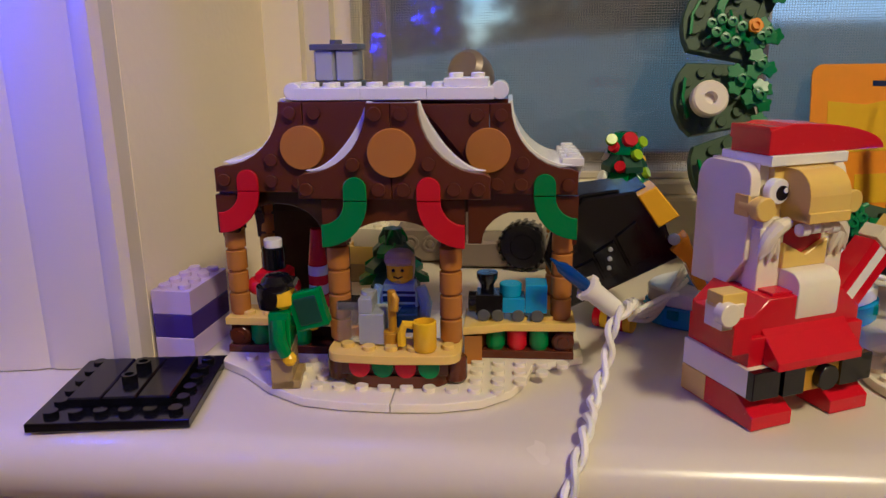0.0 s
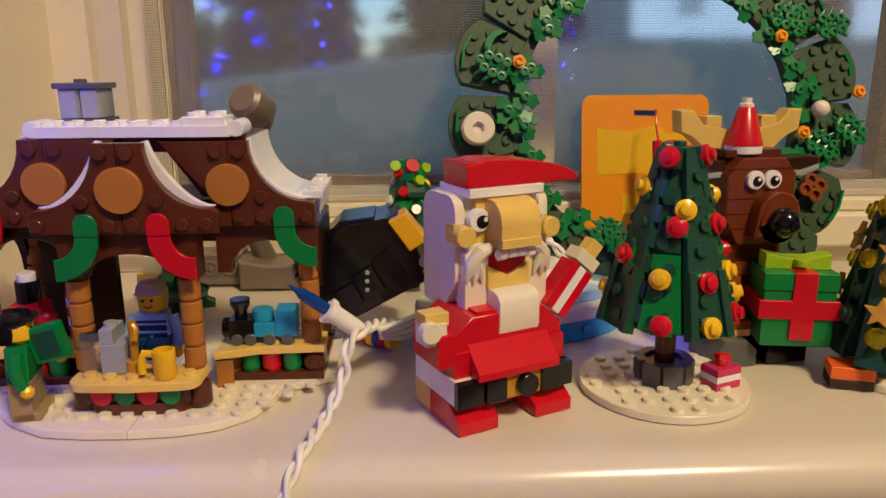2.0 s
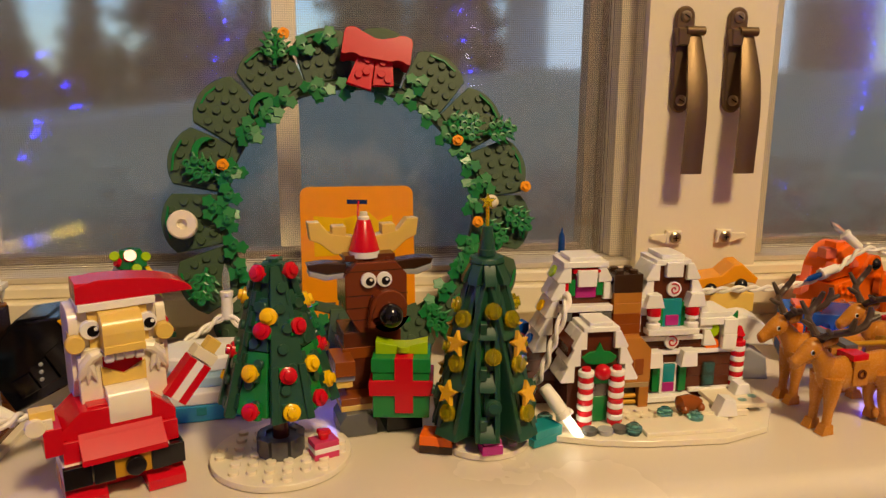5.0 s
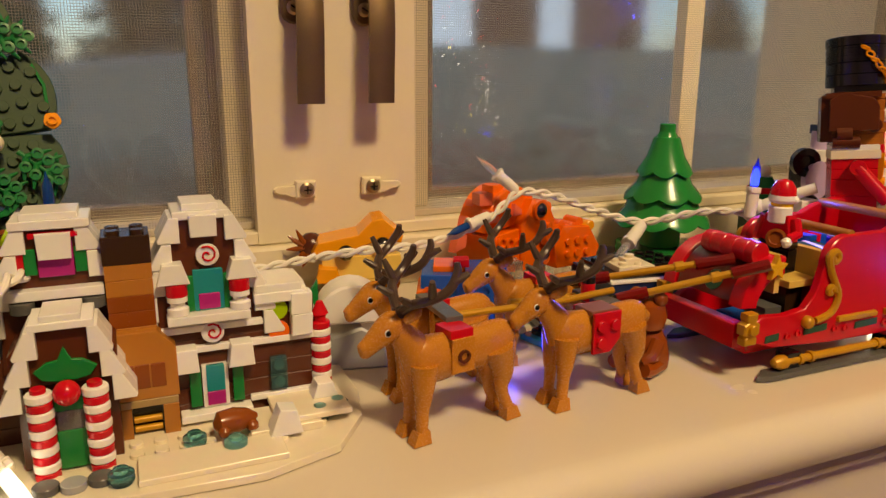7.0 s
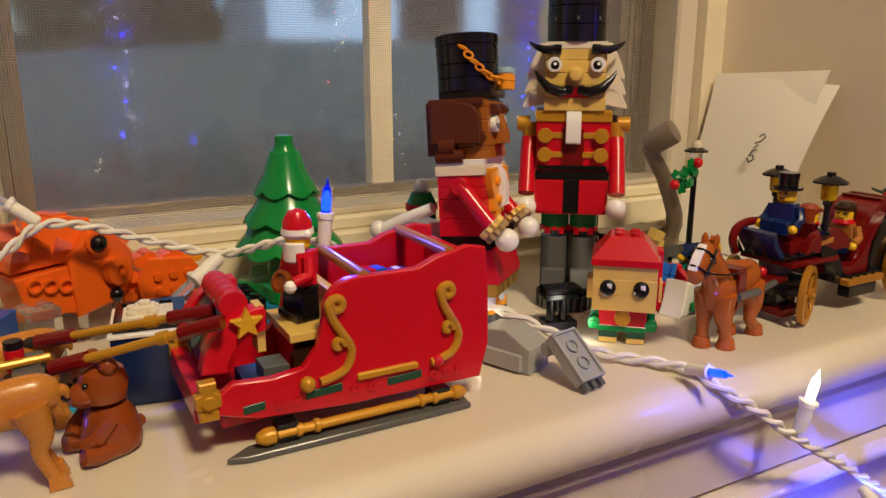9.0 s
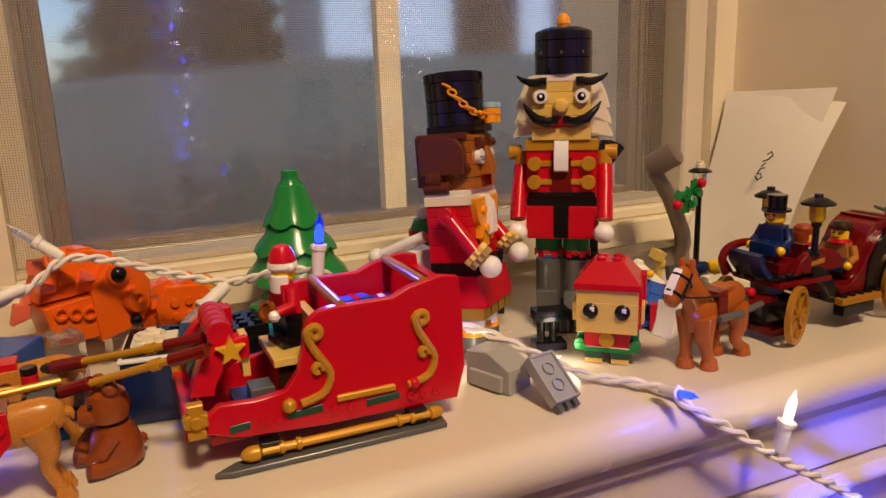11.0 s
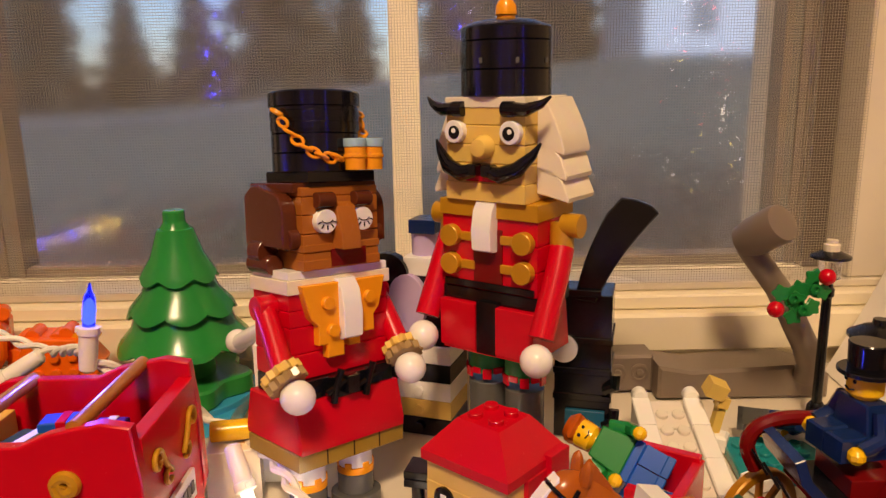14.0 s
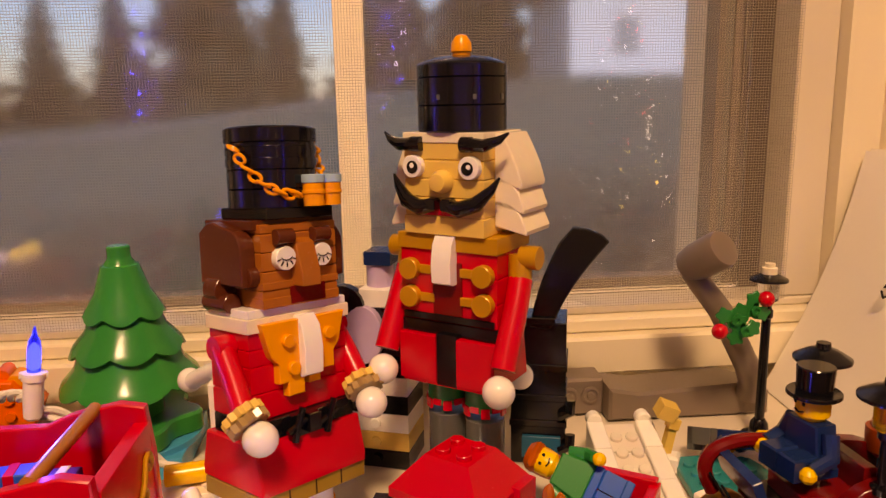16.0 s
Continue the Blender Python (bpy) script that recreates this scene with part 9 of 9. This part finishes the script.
k = Kit("fairy_lights", pose(0, 0, 0), "white twisted string of blue and white fairy lights", "fairy lights")
twist(k, ((68, 300, 12), (60, 275, 22), (54, 254, 27), (49, 247, 24), (47, 243, 13), (41, 228, 3.4), (36, 206, 2.6), (31, 194, -8), (25, 189, -28), (14, 188, -60), (4, 188, -90)))
bulb(k, 54, 262, 22.5, (-0.72, -0.28, 0.64), BULB_DARK, 1.12)
for i in range(4):
    twist(k, ((60, 262 + 5 * i, 24 - 3 * i), (75, 290 + 4 * i, 20 - 4 * i), (92, 320, 14 + 5 * i), (104, 338 - 4 * i, 26 + 3 * i)), 1.0, 0.0, 20, 1)
twist(k, ((104, 338, 26), (122, 350, 34), (136, 352, 42), (146, 345, 36), (156, 330, 24), (170, 318, 20), (200, 312, 14), (226, 315, 6), (262, 318, 3), (296, 292, 8), (302, 272, 24), (308, 266, 46), (316, 270, 66), (326, 300, 62), (350, 345, 40), (400, 372, 36), (442, 372, 40)))
bulb(k, 137, 352, 40, (0, 0.05, 1), BULB_OFF)
bulb(k, 206, 322, 9, (-0.45, -0.55, 0.3), BULB_BLUE, 0.8)
bulb(k, 303, 262, 26, (0.45, -0.35, -0.65), BULB_WHITE, 1.1)
bulb(k, 329, 322, 66, (0, 0, 1), BULB_DARK, 0.9)
twist(k, ((442, 372, 40), (466, 362, 44), (494, 360, 44.5), (517, 360, 49), (537, 361, 57), (553, 362, 68), (573, 361, 66), (601, 358, 56), (630, 352, 48), (654, 330, 56), (668, 312, 58)))
twist(k, ((668, 312, 58), (690, 318, 44), (705, 326, 27), (720, 320, 23), (735, 300, 23), (748, 279, 21), (762, 263, 14), (776, 249, 7.5), (786, 239, 4), (796, 228, 4), (806, 212, 3.4), (811, 196, -1), (830, 190, -14), (855, 189, -32), (896, 188, -58), (944, 187, -90)), 1.35, 1.5, 25)
bulb(k, 535, 361, 57, (-0.4, -0.1, -0.1), BULB_DARK, 0.9)
bulb(k, 553, 364, 69, (-0.6, 0.1, 0.5), BULB_OFF, 0.9)
bulb(k, 629, 350, 47, (-0.75, -0.35, -0.45), BULB_OFF, 1.1)
bulb(k, 668, 309, 55, (0.12, 0.05, 1), BULB_BLUE, 1.0)
bulb(k, 721, 299, 30, (0.36, -0.5, -0.72), BULB_WHITE, 1.0)
bulb(k, 762, 263, 5, (0.95, 0.2, 0.0), BULB_WHITE, 0.72)
bulb(k, 800, 207, 7, (-0.05, -1.0, 0.25), BULB_BLUE, 0.8)
bulb(k, 857, 188, -30, (0.06, -0.1, 0.7), BULB_WHITE, 1.0)
bulb(k, 536, 322, 5, (-0.8, -0.3, 0.1), BULB_BLUE, 0.7)
bulb(k, -205, 205, 175, (0.1, -0.5, -0.5), BULB_BLUE, 1.0)
bulb(k, 905, 182, -70, (0.1, -0.6, -0.5), BULB_BLUE, 1.0)
hang = ((-230, 240, 430), (-190, 150, 300), (-128, 102, 214), (-152, 100, 196), (-104, 98, 178), (-96, 102, 156), (-138, 100, 142), (-142, 101, 122), (-160, 99, 98))
k.put("cable", tube(tuple(tuple(p) for p in spline(hang, 5)), 1.3, 7), CABLE)
for i, p in enumerate(hang[2:]):
    k.put("hanging_bulb", lathe(((0.6, 0), (2.2, 2), (2.3, 9), (1.6, 12), (0.3, 15)), 12), ROOM_BLUE, at(p[0], p[1] + 1, p[2] - 6, 0, 70 + 35 * math.sin(2.1 * i), 25 * math.sin(3.3 * i)), "lit blue bulb")
twist(k, ((-207, 214, 178), (-212, 226, 220), (-218, 236, 300), (-230, 240, 420)))
k.done()
# lamp at x -0.092 has no bulb; added to tint the left reveal blue
for x, y, z, w, c in ((0.669, 0.302, 0.080, 0.2, BLUE), (0.798, 0.180, 0.018, 0.05, BLUE), (-0.205, 0.200, 0.150, 0.42, BLUE), (-0.092, 0.300, 0.270, 0.3, BLUE), (0.912, 0.165, -0.085, 0.5, BLUE), (0.738, 0.276, 0.012, 0.014, WARM), (0.792, 0.267, 0.010, 0.009, WARM),
                      (0.318, 0.250, 0.012, 0.002, WARM), (0.860, 0.168, -0.002, 0.012, WARM), (0.510, 0.288, 0.012, 0.012, BLUE), (0.196, 0.308, 0.020, 0.016, BLUE)):
    if y > 0.295 and z > 0.05:
        # aimed away from the panes, so they don't mirror the lamp as a blob
        bulb_light = lamp("fairy_bulb_light", "SPOT", look((x, y, z), (x, y - 1, z - 0.25)), w, c, 0.004)
        bulb_light.data.spot_size, bulb_light.data.spot_blend = radians(172), 0.25
    else:
        lamp("fairy_bulb_light", "POINT", pose(x, y, z), w, c, 0.004)


# ---- lights at the back of the room, which the window panes mirror ----
def hung_string(x, z0, z1, n, seed, label, mats):
    rnd = random.Random(seed)
    k = Kit("hanging_fairy_lights", pose(x, -3.1, 0), label, "fairy lights", "blue strings on the back wall")
    pts = [(rnd.uniform(-40, 40), rnd.uniform(14, 40), z0 + (z1 - z0) * i / (n - 1)) for i in range(n)]
    k.put("cable", tube(tuple(tuple(p) for p in spline(pts, 4)), 2.4, 6), CABLE)
    for i, (px, py, pz) in enumerate(pts):
        k.put("bulb", lathe(((4, 0), (11, 6), (11, 18), (3, 28)), 10), mats[i % len(mats)], at(px, py + 12, pz, rnd.uniform(-40, 40)))
    return k.done()


hung_string(0.95, -210, 900, 15, 1, "string of blue and white fairy lights hanging on the back wall", (ROOM_BLUE, ROOM_WHITE))
hung_string(3.36, -150, 900, 15, 2, "string of blue fairy lights hanging on the back wall", (ROOM_BLUE,))
hung_string(-0.35, 120, 900, 9, 4, "string of blue fairy lights hanging on the back wall", (ROOM_BLUE,))
k = Kit("row_of_lights", pose(-1.9, 5.5, -0.985), "short row of blue and yellow lights on stakes in the lawn", "garden lights")
ROOM_GOLD = glow("lit_gold_garden_bulb", "FFD23A", 40.0)
GARDEN_BLUE = glow("lit_blue_garden_bulb", "3A48FF", 36.0)
ends = [(-265 + 106 * i, 0, 30 + 27 * i) for i in range(6)]
k.put("cable", tube(tuple(ends), 4, 6), CABLE)
for i, p in enumerate(ends):
    k.put("stake", cone(3, 5, p[2] + 30, 8), CABLE, at(p[0], 8, -30))
    k.put("bulb", lathe(((3, 0), (9, 6), (9, 18), (2, 27)), 12), (GARDEN_BLUE, ROOM_GOLD, GARDEN_BLUE, ROOM_WHITE, ROOM_GOLD, ROOM_GOLD)[i], at(p[0] - 20, -24, p[2], 0, 76))
k.done()
k = Kit("christmas_tree", pose(2.04, -2.8, -0.9), "slim lit christmas tree at the back of the room", "christmas tree")
k.put("trunk", cone(40, 14, 1500, 10), BARK)
rnd = random.Random(21)
verts, faces = [], []
for i in range(1500):
    u = rnd.random()
    r, a = (1 - u) * 330 * rnd.uniform(0.3, 1.1) + 10, rnd.uniform(0, 2 * math.pi)
    c = Vector((r * math.cos(a), r * math.sin(a), 200 + 1550 * u))
    d, e = (Vector((rnd.gauss(0, 1), rnd.gauss(0, 1), rnd.gauss(0, 0.5))) * 26 for _ in range(2))
    verts += [tuple(c + d), tuple(c + e), tuple(c - d)]
    faces.append((3 * i, 3 * i + 1, 3 * i + 2))
k.put("crown", Geo(tuple(verts), tuple(faces)), LEAF)
ROOM_LIGHTS = [glow("lit_" + n + "_room_bulb", c, 12.0) for n, c in (("white", "FFE9C0"), ("red", "FF2A1E"), ("gold", "FFC23A"))]
for i in range(70):
    u = (i + rnd.random()) / 70
    a, r = rnd.uniform(0, math.pi), (1 - u) * 330 + 25
    k.put("bulb", lathe(((3, 0), (9, 5), (9, 13), (2, 19)), 10), ROOM_LIGHTS[rnd.choice((0, 0, 1, 2))], at(r * math.cos(a), r * math.sin(a), 200 + 1550 * u))
k.done()
